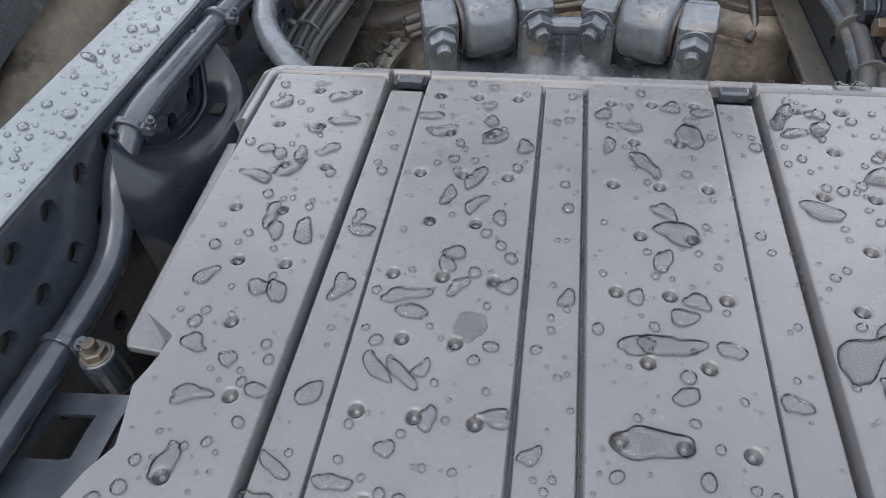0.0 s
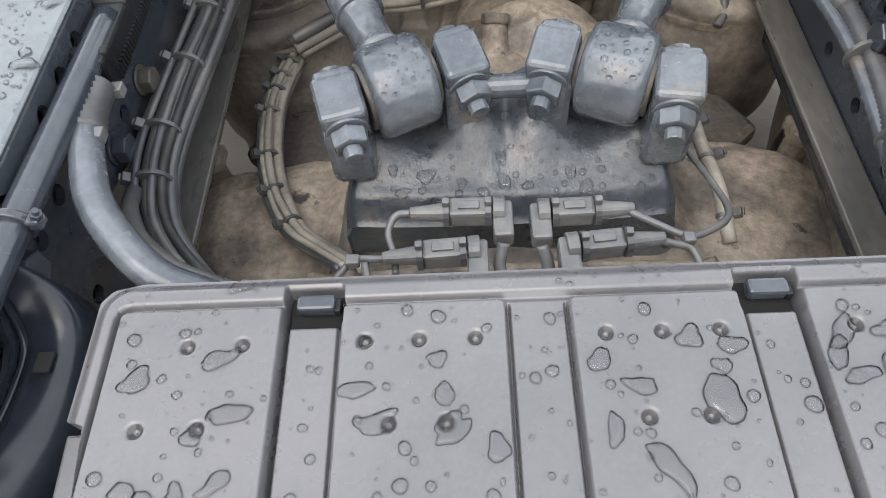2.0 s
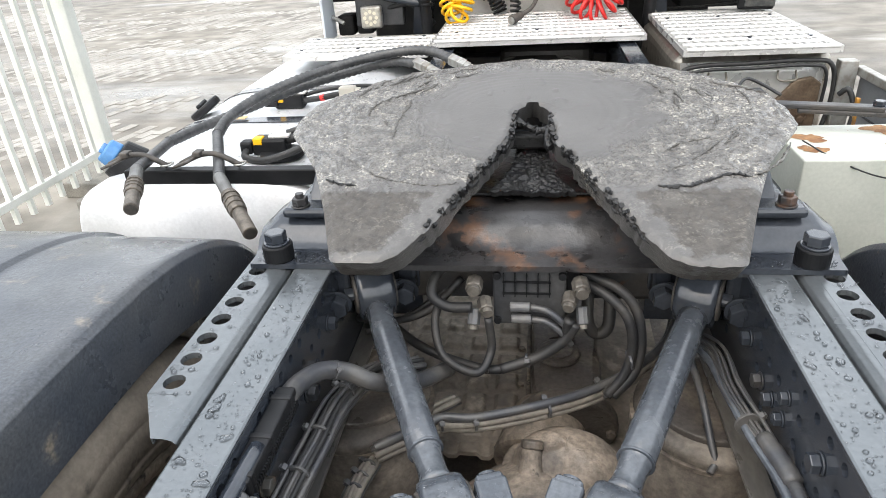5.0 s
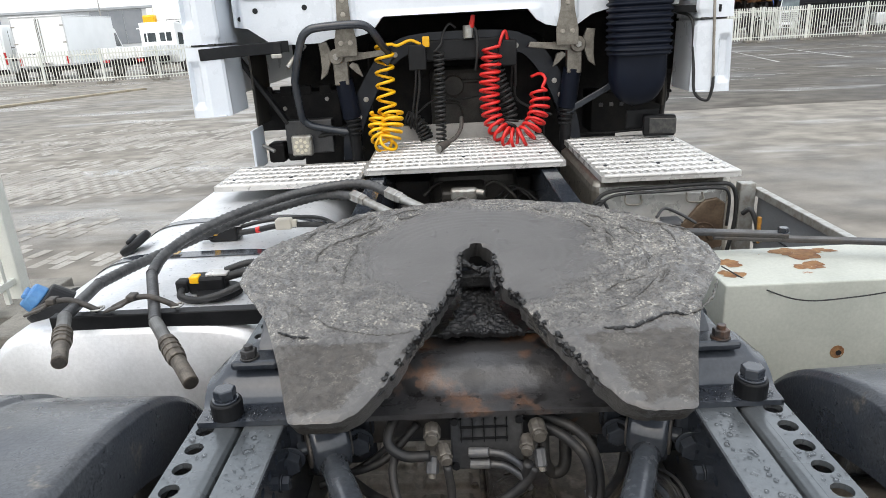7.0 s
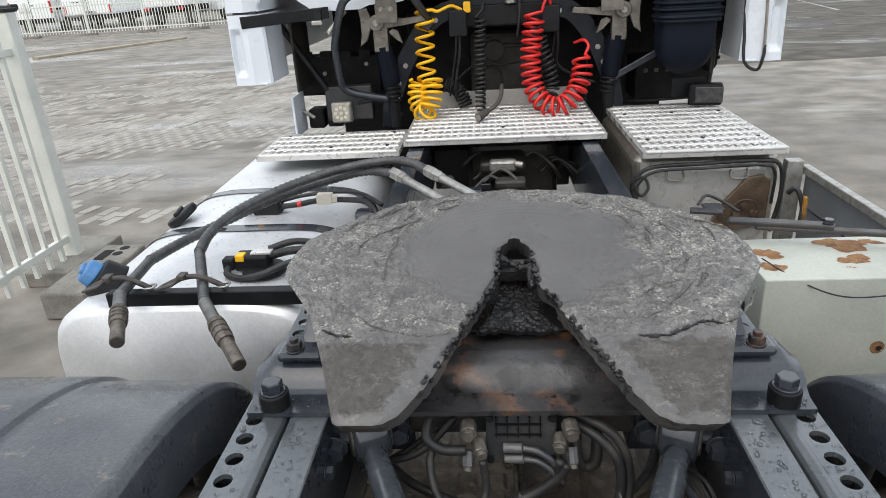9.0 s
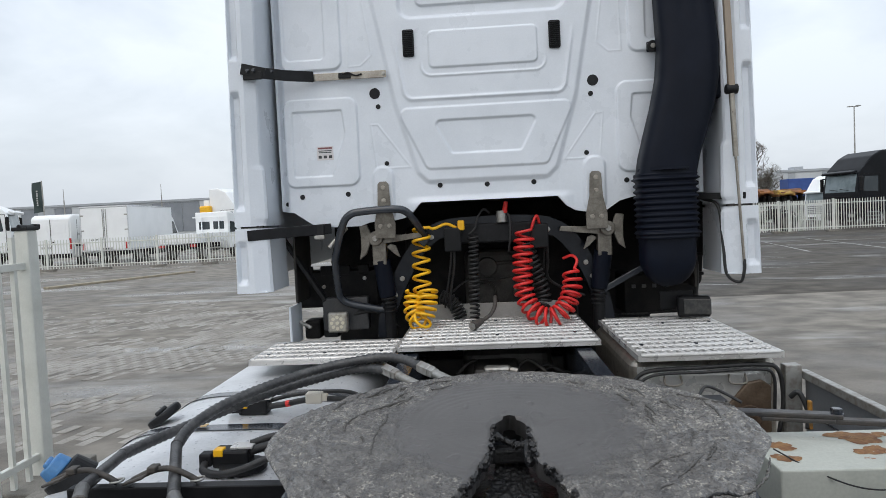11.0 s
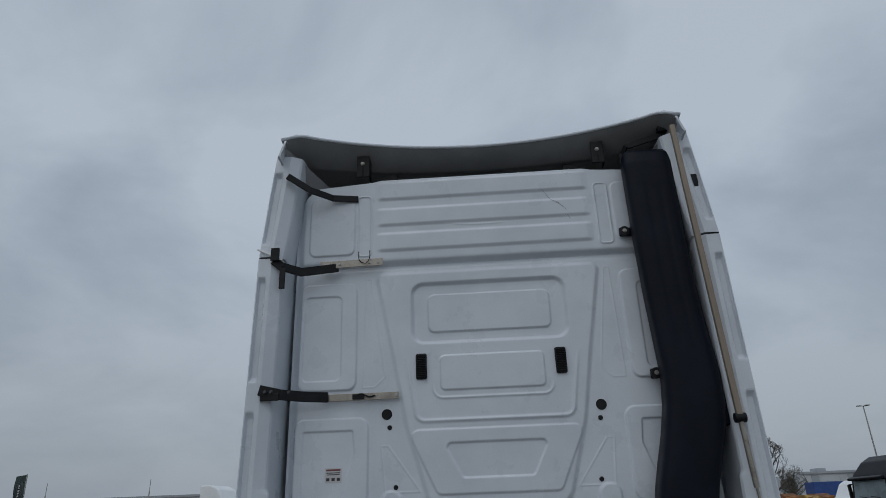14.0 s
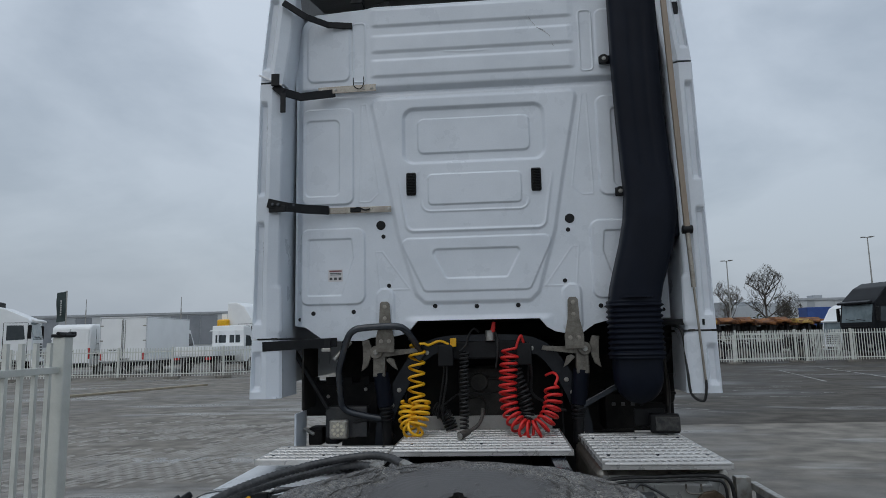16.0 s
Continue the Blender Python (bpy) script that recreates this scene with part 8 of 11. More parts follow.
coupling_hose("black wrapped hydraulic hose with tarnished coupler strapped to the tank", [(-0.363, 1.184, 1.103), (-0.47, 1.235, 1.100), (-0.60, 1.225, 1.075), (-0.76, 1.15, 1.045), (-0.89, 1.03, 1.015), (-0.98, 0.89, 1.000), (-1.020, 0.76, 0.998)], (-0.995, 0.545, 0.998), (-0.893, 0.335, 0.982), (-1.025, 0.612, 0.985), (-0.10, 0.80, 1.085), ZINC)
coupling_hose("black wrapped hydraulic hose lying across the tank top", [(-0.245, 1.148, 1.116), (-0.32, 1.205, 1.135), (-0.42, 1.225, 1.135), (-0.58, 1.19, 1.115), (-0.73, 1.11, 1.085), (-0.84, 1.0, 1.055), (-0.885, 0.88, 1.030), (-0.880, 0.78, 1.012)], (-0.765, 0.520, 0.985), (-0.604, 0.300, 0.940), (-0.823, 0.612, 0.985), (0.02, 0.78, 1.085), ZINC)

# ---- wiring plugs on the tank ----
w1 = thing("wiring_plug", "black and yellow wiring plug on a white sender", "wiring plug", "tank wiring", at=(-0.87, 1.27, 0.945))
WT1 = (-0.87, 1.27, 0.945)
put(box("sender", (-0.845, 1.285, 0.972), (0.10, 0.06, 0.050), BLACK, w1, 0.006), WT1)
put(box("sender_top", (-0.83, 1.29, 0.999), (0.095, 0.062, 0.006), DECKALU, w1, 0.002), WT1)
put(box("yellow_lock", (-0.872, 1.262, 0.985), (0.020, 0.024, 0.028), YELLOW, w1, 0.003), WT1)
put(box("plug_body", (-0.905, 1.262, 0.975), (0.05, 0.038, 0.036), BLACK, w1, 0.006), WT1)
put(tube("wire", [(-0.79, 1.27, 0.972), (-0.72, 1.25, 0.985), (-0.66, 1.25, 0.995), (-0.56, 1.24, 1.00), (-0.47, 1.20, 1.00), (-0.42, 1.12, 0.97)], 0.010, HOSE, w1), WT1)
put(tube("wire", [(-0.80, 1.29, 0.985), (-0.72, 1.30, 1.00), (-0.60, 1.30, 1.01), (-0.50, 1.27, 1.01), (-0.42, 1.20, 0.99)], 0.007, HOSE, w1), WT1)
put(cyl("red_band", (-0.725, 1.251, 0.984), (-0.710, 1.2505, 0.987), 0.0112, RED, w1, seg=14), WT1)
put(box("white_connector", (-0.625, 1.245, 1.005), (0.055, 0.038, 0.036), mat("cream_plastic", (0.62, 0.58, 0.50), 0.5), w1, 0.005, label="cream plastic connector"), WT1)
put(box("white_connector", (-0.59, 1.245, 1.005), (0.02, 0.026, 0.024), mat("cream_plastic_b", (0.60, 0.56, 0.48), 0.5), w1, 0.004), WT1)
put(box("strap_end", (-0.47, 1.14, 0.955), (0.06, 0.06, 0.08), CHASSIS, w1, 0.012), WT1)
w2 = thing("wiring_plug", "black and yellow wiring plug with corrugated leads", "wiring plug", "tank wiring", at=(-0.72, 0.79, 0.945))
WT2 = (-0.72, 0.79, 0.945)
put(box("plug_body", (-0.735, 0.80, 0.972), (0.10, 0.055, 0.048), BLACK, w2, 0.008), WT2)
put(box("yellow_lock", (-0.765, 0.785, 0.990), (0.026, 0.030, 0.020), YELLOW, w2, 0.003), WT2)
put(box("plug_head", (-0.80, 0.785, 0.972), (0.035, 0.036, 0.036), BLACK, w2, 0.006), WT2)
put(box("plug_cap", (-0.705, 0.80, 1.000), (0.06, 0.04, 0.008), DECKALU, w2, 0.002), WT2)
put(cyl("sender_ring", (-0.70, 0.78, 0.945), (-0.70, 0.78, 0.960), 0.062, BLACK, w2, seg=32, bevel=0.003), WT2)
put(tube("lead", [(-0.80, 0.77, 0.965), (-0.79, 0.735, 0.958), (-0.74, 0.715, 0.955), (-0.68, 0.715, 0.968), (-0.60, 0.76, 0.985), (-0.52, 0.80, 0.97)], 0.0095, HOSE, w2, ribs=0.10, pitch=0.006), WT2)
put(tube("lead", [(-0.69, 0.80, 0.985), (-0.62, 0.80, 1.0), (-0.55, 0.82, 0.99), (-0.50, 0.83, 0.96)], 0.012, HOSE, w2, ribs=0.10, pitch=0.007), WT2)
put(tube("lead", [(-0.69, 0.815, 1.0), (-0.62, 0.83, 1.015), (-0.54, 0.85, 1.0)], 0.010, HOSE, w2, ribs=0.10, pitch=0.006), WT2)


# ---- pipes and wiring inside the frame ----
def tie(parent, at, q, axis, r, material=CABLE):
    """A cable tie: band and small square head."""
    q, d = Vector(q), Vector(axis).normalized()
    bm = bmesh.new()
    cylm(bm, q - d * 0.0022, q + d * 0.0022, r, seg=20, bevel=0.0006)
    side = d.orthogonal().normalized()
    up = Vector((0, 0, 1))
    s = (up - d * up.dot(d)).normalized() * 0.6 + d.cross(up).normalized() * (0.8 if q.x < 0 else -0.8)
    s.normalize()
    boxm(bm, q + s * (r + 0.003), (0.0095, 0.0075, 0.0080), 0.0008, axis_rot(s))
    boxm(bm, q + s * (r + 0.0085), (0.0070, 0.0036, 0.0016), 0.0004, axis_rot(s))
    return put(part("cable_tie", bm, material, parent), at)


def bundle(name, label, pts, offsets, material, ties, at, dirty=False):
    t = thing(name, label, "wiring harness", "wiring harnesses", at=at)
    base = spline(pts, 8)
    for dx, dz, r, ribs, m in offsets:
        q = [(p[0] + dx, p[1], p[2] + dz) for p in pts]
        rr = random.Random(hash((round(dx, 4), round(dz, 4))) % 1000)
        q = [(a + rr.uniform(-0.0015, 0.0015), b, c + rr.uniform(-0.0015, 0.0015)) for a, b, c in q]
        put(tube("cable", q, r, m, t, seg=10, ribs=ribs, pitch=0.0045), at)
    cx, cz = sum(o[0] for o in offsets) / len(offsets), sum(o[1] for o in offsets) / len(offsets)
    span = max(math.hypot(o[0] - cx, o[1] - cz) + o[2] for o in offsets)
    for f in ties:
        i = max(1, min(len(base) - 2, int(f * (len(base) - 1))))
        tie(t, at, base[i] + Vector((cx, 0, cz)), base[i + 1] - base[i - 1], span * 0.74)
    return t


pipe = thing("coolant_pipe", "dark painted steel pipe clamped along the frame rail", "pipe", at=(-0.31, -0.75, 0.95))
PT = (-0.31, -0.75, 0.95)
put(tube("pipe", [(-0.320, -0.36, 0.985), (-0.3235, -0.48, 0.9860), (-0.3235, -0.58, 0.9900), (-0.3235, -0.66, 0.9920), (-0.3235, -0.70, 0.9930), (-0.3235, -0.732, 0.9900), (-0.3235, -0.757, 0.9790), (-0.319, -0.777, 0.970), (-0.319, -0.798, 0.948), (-0.318, -0.826, 0.934), (-0.317, -0.87, 0.930), (-0.316, -0.91, 0.931), (-0.316, -1.05, 0.930), (-0.318, -1.20, 0.93)], 0.0112, PIPEPAINT, pipe, seg=18), PT)
for q, d in (((-0.3235, -0.735, 0.989), (0, -1, -0.25)), ((-0.316, -0.893, 0.930), (0, -1, 0)), ((-0.3235, -0.565, 0.990), (0, 1, 0))):
    d = Vector(d).normalized()
    q = Vector(q)
    put(cyl("clamp", q - d * 0.003, q + d * 0.003, 0.0145, CHASSIS, pipe, seg=22, bevel=0.001), PT)
    put(box("clamp_ear", q + Vector((0.016, 0, 0.003)), (0.010, 0.010, 0.009), CHASSIS, pipe, 0.002), PT)
    put(bolt(pipe, q + Vector((0.018, 0, 0.006)), (0.5, 0, 1), 0.0040, CHASSIS, head=0.005, stud=0.003), PT)
put(cyl("stand_off", (-0.290, -0.895, 0.895), (-0.290, -0.895, 0.930), 0.012, CHASSIS, pipe, seg=18, bevel=0.002), PT)
put(bolt(pipe, (-0.290, -0.895, 0.930), (0, 0, 1), 0.0085, BRASS, head=0.005, stud=0.007), PT)

br = thing("support_bracket", "black pressed steel bracket with cut-outs inside the rail", "bracket", "rail brackets", at=(-0.30, -0.68, 0.9))
ST1 = (-0.30, -0.68, 0.9)
# flat back plate with a long slot and a large opening, against the rail
BACK = [(-0.606, 1.000), (-0.612, 0.968), (-0.624, 0.944), (-0.645, 0.937), (-0.690, 0.944), (-0.735, 0.972), (-0.752, 1.000)]
WINDOW = [(-0.617, 0.980), (-0.619, 0.966), (-0.629, 0.951), (-0.645, 0.945), (-0.686, 0.951), (-0.716, 0.970), (-0.690, 0.976)]
bm = bmesh.new()
rows = []
for ex in (-0.3325, -0.3285):
    rows.append([[bm.verts.new((ex, y, z)) for y, z in loop] for loop in (BACK, WINDOW)])
m = len(BACK)
for k in range(m):
    k2 = (k + 1) % m
    for e in (0, 1):
        bm.faces.new([rows[e][0][k], rows[e][0][k2], rows[e][1][k2], rows[e][1][k]])
    for lp in (0, 1):
        bm.faces.new([rows[0][lp][k], rows[0][lp][k2], rows[1][lp][k2], rows[1][lp][k]])
put(part("back_plate", bm, BOWLPAINT, br), ST1)
# black patches stand in for the dark of the slot and hole
put(profile("slot", [(-0.644, 0.998), (-0.644, 0.988), (-0.694, 0.986), (-0.697, 0.996)], -0.3287, -0.3268, HOLE, br), ST1)
put(cyl("plate_hole", (-0.3287, -0.650, 0.981), (-0.3272, -0.650, 0.981), 0.0040, HOLE, br, seg=16), ST1)

# pressed bowl: rolled lip round the opening, full shoulder and a skirt that drops beside the cover
LIP = spline([(-0.330, -0.604, 1.002), (-0.330, -0.610, 0.970), (-0.330, -0.623, 0.943), (-0.330, -0.645, 0.936), (-0.330, -0.690, 0.943), (-0.330, -0.735, 0.971), (-0.330, -0.752, 1.000)], 8)
BROW = spline([(-0.322, -0.596, 1.000), (-0.318, -0.602, 0.968), (-0.314, -0.618, 0.948), (-0.312, -0.647, 0.943), (-0.312, -0.694, 0.949), (-0.314, -0.742, 0.975), (-0.322, -0.760, 1.000)], 8)
SHOULDER = spline([(-0.318, -0.590, 0.990), (-0.302, -0.597, 0.960), (-0.293, -0.616, 0.941), (-0.288, -0.652, 0.936), (-0.288, -0.706, 0.936), (-0.292, -0.760, 0.956), (-0.312, -0.783, 0.985)], 8)
BELLY = spline([(-0.316, -0.586, 0.955), (-0.295, -0.592, 0.925), (-0.281, -0.614, 0.905), (-0.274, -0.656, 0.896), (-0.274, -0.714, 0.896), (-0.282, -0.772, 0.912), (-0.308, -0.795, 0.945)], 8)
HEM = spline([(-0.316, -0.588, 0.88), (-0.296, -0.594, 0.87), (-0.284, -0.616, 0.86), (-0.280, -0.656, 0.855), (-0.280, -0.712, 0.855), (-0.290, -0.766, 0.86), (-0.312, -0.788, 0.87)], 8)
verts, faces = [], []
for q in zip(LIP, BROW, SHOULDER, BELLY, HEM):
    verts += [tuple(p) for p in spline(q, 6)]
m = len(spline([LIP[0], BROW[0], SHOULDER[0], BELLY[0], HEM[0]], 6))
for i in range(len(LIP) - 1):
    for j in range(m - 1):
        faces.append((i * m + j, i * m + j + 1, (i + 1) * m + j + 1, (i + 1) * m + j))
put(raw("pressed_bowl", verts, faces, BOWLPAINT, br, "smooth pressed shoulder with wet gloss", True), ST1)
put(raw("rolled_lip", *sweep([p + Vector((0.004, 0, 0.001)) for p in LIP], lambda i: 0.0030, 8), BOWLPAINT, br, "", True), ST1)
put(box("clip_window", (-0.306, -0.640, 0.9455), (0.011, 0.014, 0.003), HOLE, br, 0.001, label="small clip opening"), ST1)
for y, z in ((-0.690, 0.885), (-0.735, 0.875)):
    put(bolt(br, (-0.3345, y, z), (1, 0, 0), 0.0165, CHASSIS, head=0.014), ST1)

br2 = thing("support_bracket", "black steel shelf bracket with a square opening beside the cover", "bracket", "rail brackets", at=(-0.29, -0.95, 0.91))
ST2 = (-0.29, -0.95, 0.91)
bm = bmesh.new()
ring = [(-0.333, -0.918), (-0.258, -0.912), (-0.2615, -0.928), (-0.262, -0.972), (-0.255, -0.990), (-0.333, -1.02)]
hole = [(-0.306, -0.931), (-0.278, -0.929), (-0.279, -0.940), (-0.279, -0.958), (-0.285, -0.960), (-0.312, -0.962)]
rows = []
for ez in (0.914, 0.910):
    rows.append([[bm.verts.new((x, y, ez)) for x, y in loop] for loop in (ring, hole)])
for k in range(6):
    k2 = (k + 1) % 6
    for e in (0, 1):
        bm.faces.new([rows[e][0][k], rows[e][0][k2], rows[e][1][k2], rows[e][1][k]])
    for lp in (0, 1):
        bm.faces.new([rows[0][lp][k], rows[0][lp][k2], rows[1][lp][k2], rows[1][lp][k]])
put(part("shelf", bm, CHASSIS, br2), ST2)

# cable conduit with trunk along the left rail
cond = thing("cable_conduit", "grey cable conduit with ribbed trunk along the rail", "conduit", at=(-0.30, -0.4, 0.95))
CO = (-0.30, -0.4, 0.95)
put(tube("conduit", [(-0.315, -0.470, 0.972), (-0.305, -0.500, 0.972), (-0.292, -0.533, 0.968), (-0.270, -0.562, 0.960), (-0.242, -0.585, 0.950), (-0.205, -0.598, 0.940), (-0.17, -0.615, 0.92)], 0.0125, GREYPAINT, cond, seg=16), CO)
put(tube("ribbed_sleeve", [(-0.318, -0.425, 0.974), (-0.318, -0.45, 0.973), (-0.314, -0.474, 0.972)], 0.0140, CABLE, cond, seg=16, ribs=0.09, pitch=0.006), CO)
put(box("trunk", (-0.321, -0.335, 0.977), (0.026, 0.165, 0.026), BLACK, cond, 0.003), CO)
for k in range(30):
    put(box("trunk_tooth", (-0.3065, -0.262 - k * 0.005, 0.969), (0.003, 0.0028, 0.010), BLACK, cond, 0.0), CO)
for y in (-0.275, -0.345, -0.405):
    put(box("trunk_band", (-0.3205, y, 0.9775), (0.0285, 0.009, 0.0285), BLACK, cond, 0.002), CO)
put(box("band_lock", (-0.304, -0.425, 0.968), (0.009, 0.010, 0.009), CONN, cond, 0.001), CO)
put(box("band_lock", (-0.301, -0.478, 0.975), (0.009, 0.010, 0.009), CONN, cond, 0.001), CO)
put(tube("upper_hose", [(-0.321, -0.262, 0.975), (-0.318, -0.22, 0.968), (-0.300, -0.175, 0.955), (-0.272, -0.150, 0.935), (-0.235, -0.135, 0.905), (-0.19, -0.08, 0.86), (-0.14, 0.0, 0.83)], 0.014, CABLE, cond, seg=14), CO)
tie(cond, CO, (-0.285, -0.160, 0.945), (1, 0.5, -0.5), 0.0155)
put(tube("spiral_lead", [(-0.312, -0.47, 0.900), (-0.300, -0.505, 0.915), (-0.275, -0.540, 0.925), (-0.24, -0.568, 0.930), (-0.20, -0.585, 0.93), (-0.165, -0.60, 0.925)], 0.0062, CABLE, cond, seg=10, ribs=0.12, pitch=0.0045), CO)

bundle("wiring_harness", "bundle of grey cables tied along the inner face of the rail", [(-0.20, -0.02, 0.85), (-0.262, -0.075, 0.872), (-0.298, -0.16, 0.88), (-0.306, -0.255, 0.882), (-0.312, -0.33, 0.884), (-0.316, -0.405, 0.884), (-0.312, -0.455, 0.884), (-0.298, -0.502, 0.884), (-0.262, -0.548, 0.884), (-0.22, -0.58, 0.88)],
       [(0.0, 0.0, 0.0078, 0, CABLE), (0.0135, 0.005, 0.0074, 0, CABLE), (0.012, -0.009, 0.0066, 0, CABLE), (-0.0095, 0.008, 0.0048, 0, CABLE), (0.004, 0.0125, 0.0045, 0, HOSE), (-0.003, 0.016, 0.0032, 0, CABLE), (-0.012, -0.002, 0.0035, 0, CABLE), (0.0225, 0.001, 0.0052, 0, CABLE), (0.019, 0.012, 0.0040, 0, HOSE), (0.011, 0.015, 0.0036, 0, CABLE), (0.021, -0.010, 0.0042, 0, CABLE)], CABLE, (0.20, 0.31, 0.43, 0.55, 0.68), (-0.31, -0.3, 0.88))
bundle("wiring_harness", "dirty taped wiring harness with clips running over the axle", [(-0.14, 0.02, 0.74), (-0.205, -0.03, 0.735), (-0.240, -0.075, 0.735), (-0.262, -0.145, 0.735), (-0.276, -0.212, 0.735), (-0.272, -0.292, 0.735), (-0.252, -0.362, 0.738), (-0.222, -0.415, 0.745), (-0.185, -0.45, 0.76), (-0.15, -0.49, 0.79)],
       [(0.0, 0.0, 0.0100, 0, CABLE_DIRTY), (0.0105, 0.004, 0.0056, 0, CABLE_DIRTY), (-0.0100, 0.003, 0.0048, 0, CABLE), (0.003, 0.0110, 0.0044, 0.08, CABLE_DIRTY), (-0.006, 0.009, 0.0034, 0, CABLE_DIRTY), (0.014, -0.004, 0.0030, 0, CABLE)], CABLE_DIRTY, (0.20, 0.27, 0.34, 0.38, 0.43, 0.48, 0.58, 0.66, 0.76), (-0.26, -0.25, 0.735))
bundle("wiring_harness", "dirty cable bundle crossing between the frame rails", [(-0.25, -0.145, 0.765), (-0.175, -0.10, 0.775), (-0.148, -0.080, 0.775), (-0.091, -0.075, 0.775), (0.017, -0.039, 0.775), (0.104, 0.005, 0.775), (0.183, 0.065, 0.778), (0.250, 0.14, 0.79), (0.28, 0.22, 0.82)],
       [(0.0, 0.0, 0.0085, 0, CABLE_DIRTY), (0.003, 0.0135, 0.0078, 0.06, CABLE), (0.004, -0.012, 0.0060, 0, CABLE_DIRTY), (-0.004, 0.008, 0.0050, 0, CABLE)], CABLE_DIRTY, (0.25, 0.39, 0.52, 0.66), (0.0, -0.04, 0.775))
harn = thing("wiring_harness", "silver cable, corrugated sleeve and black wires tied beside the frame rail", "wiring harness", "wiring harnesses", at=(0.31, -0.3, 0.885))
HN = (0.31, -0.3, 0.885)
put(tube("silver_cable", [(0.262, 0.07, 0.862), (0.281, -0.02, 0.880), (0.287, -0.095, 0.884), (0.298, -0.193, 0.884), (0.311, -0.271, 0.884), (0.314, -0.345, 0.884), (0.306, -0.428, 0.884), (0.300, -0.471, 0.884), (0.287, -0.537, 0.884), (0.275, -0.62, 0.88)], 0.0066, GREYPAINT, harn, seg=12, label="silver-grey cable"), HN)
put(tube("corrugated_sleeve", [(0.3245, -0.276, 0.889), (0.325, -0.30, 0.890), (0.3235, -0.351, 0.890), (0.314, -0.422, 0.890), (0.298, -0.485, 0.890), (0.286, -0.541, 0.889), (0.272, -0.62, 0.885)], 0.0088, CABLE, harn, seg=14, ribs=0.10, pitch=0.0058, label="black corrugated sleeve"), HN)
put(tube("loose_sleeve", [(0.324, -0.275, 0.885), (0.329, -0.32, 0.887), (0.327, -0.398, 0.884), (0.324, -0.443, 0.886), (0.312, -0.498, 0.886), (0.304, -0.545, 0.884), (0.295, -0.62, 0.88)], 0.0078, CABLE, harn, seg=10, label="creased black sleeve"), HN)
rw = random.Random(31)
for k in range(9):
    dx, dz = rw.uniform(-0.012, 0.014), rw.uniform(-0.006, 0.010)
    put(tube("wire", [(0.275 + dx, 0.07, 0.862 + dz), (0.295 + dx * 0.8, -0.011, 0.890 + dz), (0.296 + dx + rw.uniform(-0.003, 0.003), -0.103, 0.891 + dz), (0.308 + dx * 0.8, -0.184, 0.892 + dz * 0.8), (0.315 + dx * 0.6, -0.225, 0.892 + dz * 0.6), (0.323 + dx * 0.4, -0.272, 0.890)], rw.uniform(0.0019, 0.0031), CABLE, harn, seg=7), HN)
put(tube("tape_wrap", [(0.311, -0.205, 0.892), (0.317, -0.235, 0.892), (0.322, -0.26, 0.891), (0.325, -0.282, 0.890)], 0.0128, CABLE, harn, seg=14, ribs=0.035, pitch=0.016, label="black tape wrap"), HN)
for q, w, yaw in (((0.317, -0.515, 0.893), 0.020, 14), ((0.322, -0.470, 0.890), 0.024, 24)):
    put(grid("tape_flag", 14, 24, lambda u, v, q=q, w=w, yaw=yaw: (q[0] + (u - 0.5) * w + math.sin(radians(yaw)) * (0.5 - v) * -0.060, q[1] + (v - 0.5) * 0.060, q[2] + 0.007 * np.sin(u * math.pi) + 0.003 * np.sin(v * 9 + u * 5)), CABLE, harn, "creased black tape", skirt=(0, 0, -0.006)), HN)
for q, dv, r in (((0.300, -0.175, 0.888), (0.15, -1, 0), 0.0185), ((0.320, -0.345, 0.887), (0.02, -1, 0), 0.0170), ((0.3135, -0.445, 0.887), (-0.25, -1, 0), 0.0175), ((0.296, -0.525, 0.886), (-0.25, -1, 0), 0.0180)):
    tie(harn, HN, q, dv, r)
put(box("clip_block", (0.3285, -0.345, 0.905), (0.013, 0.024, 0.014), BLACK, harn, 0.002), HN)
put(tube("hanging_lead", [(0.262, 0.02, 0.86), (0.268, -0.06, 0.84), (0.275, -0.11, 0.80), (0.279, -0.135, 0.775), (0.270, -0.15, 0.765)], 0.006, CABLE, harn, seg=10), HN)

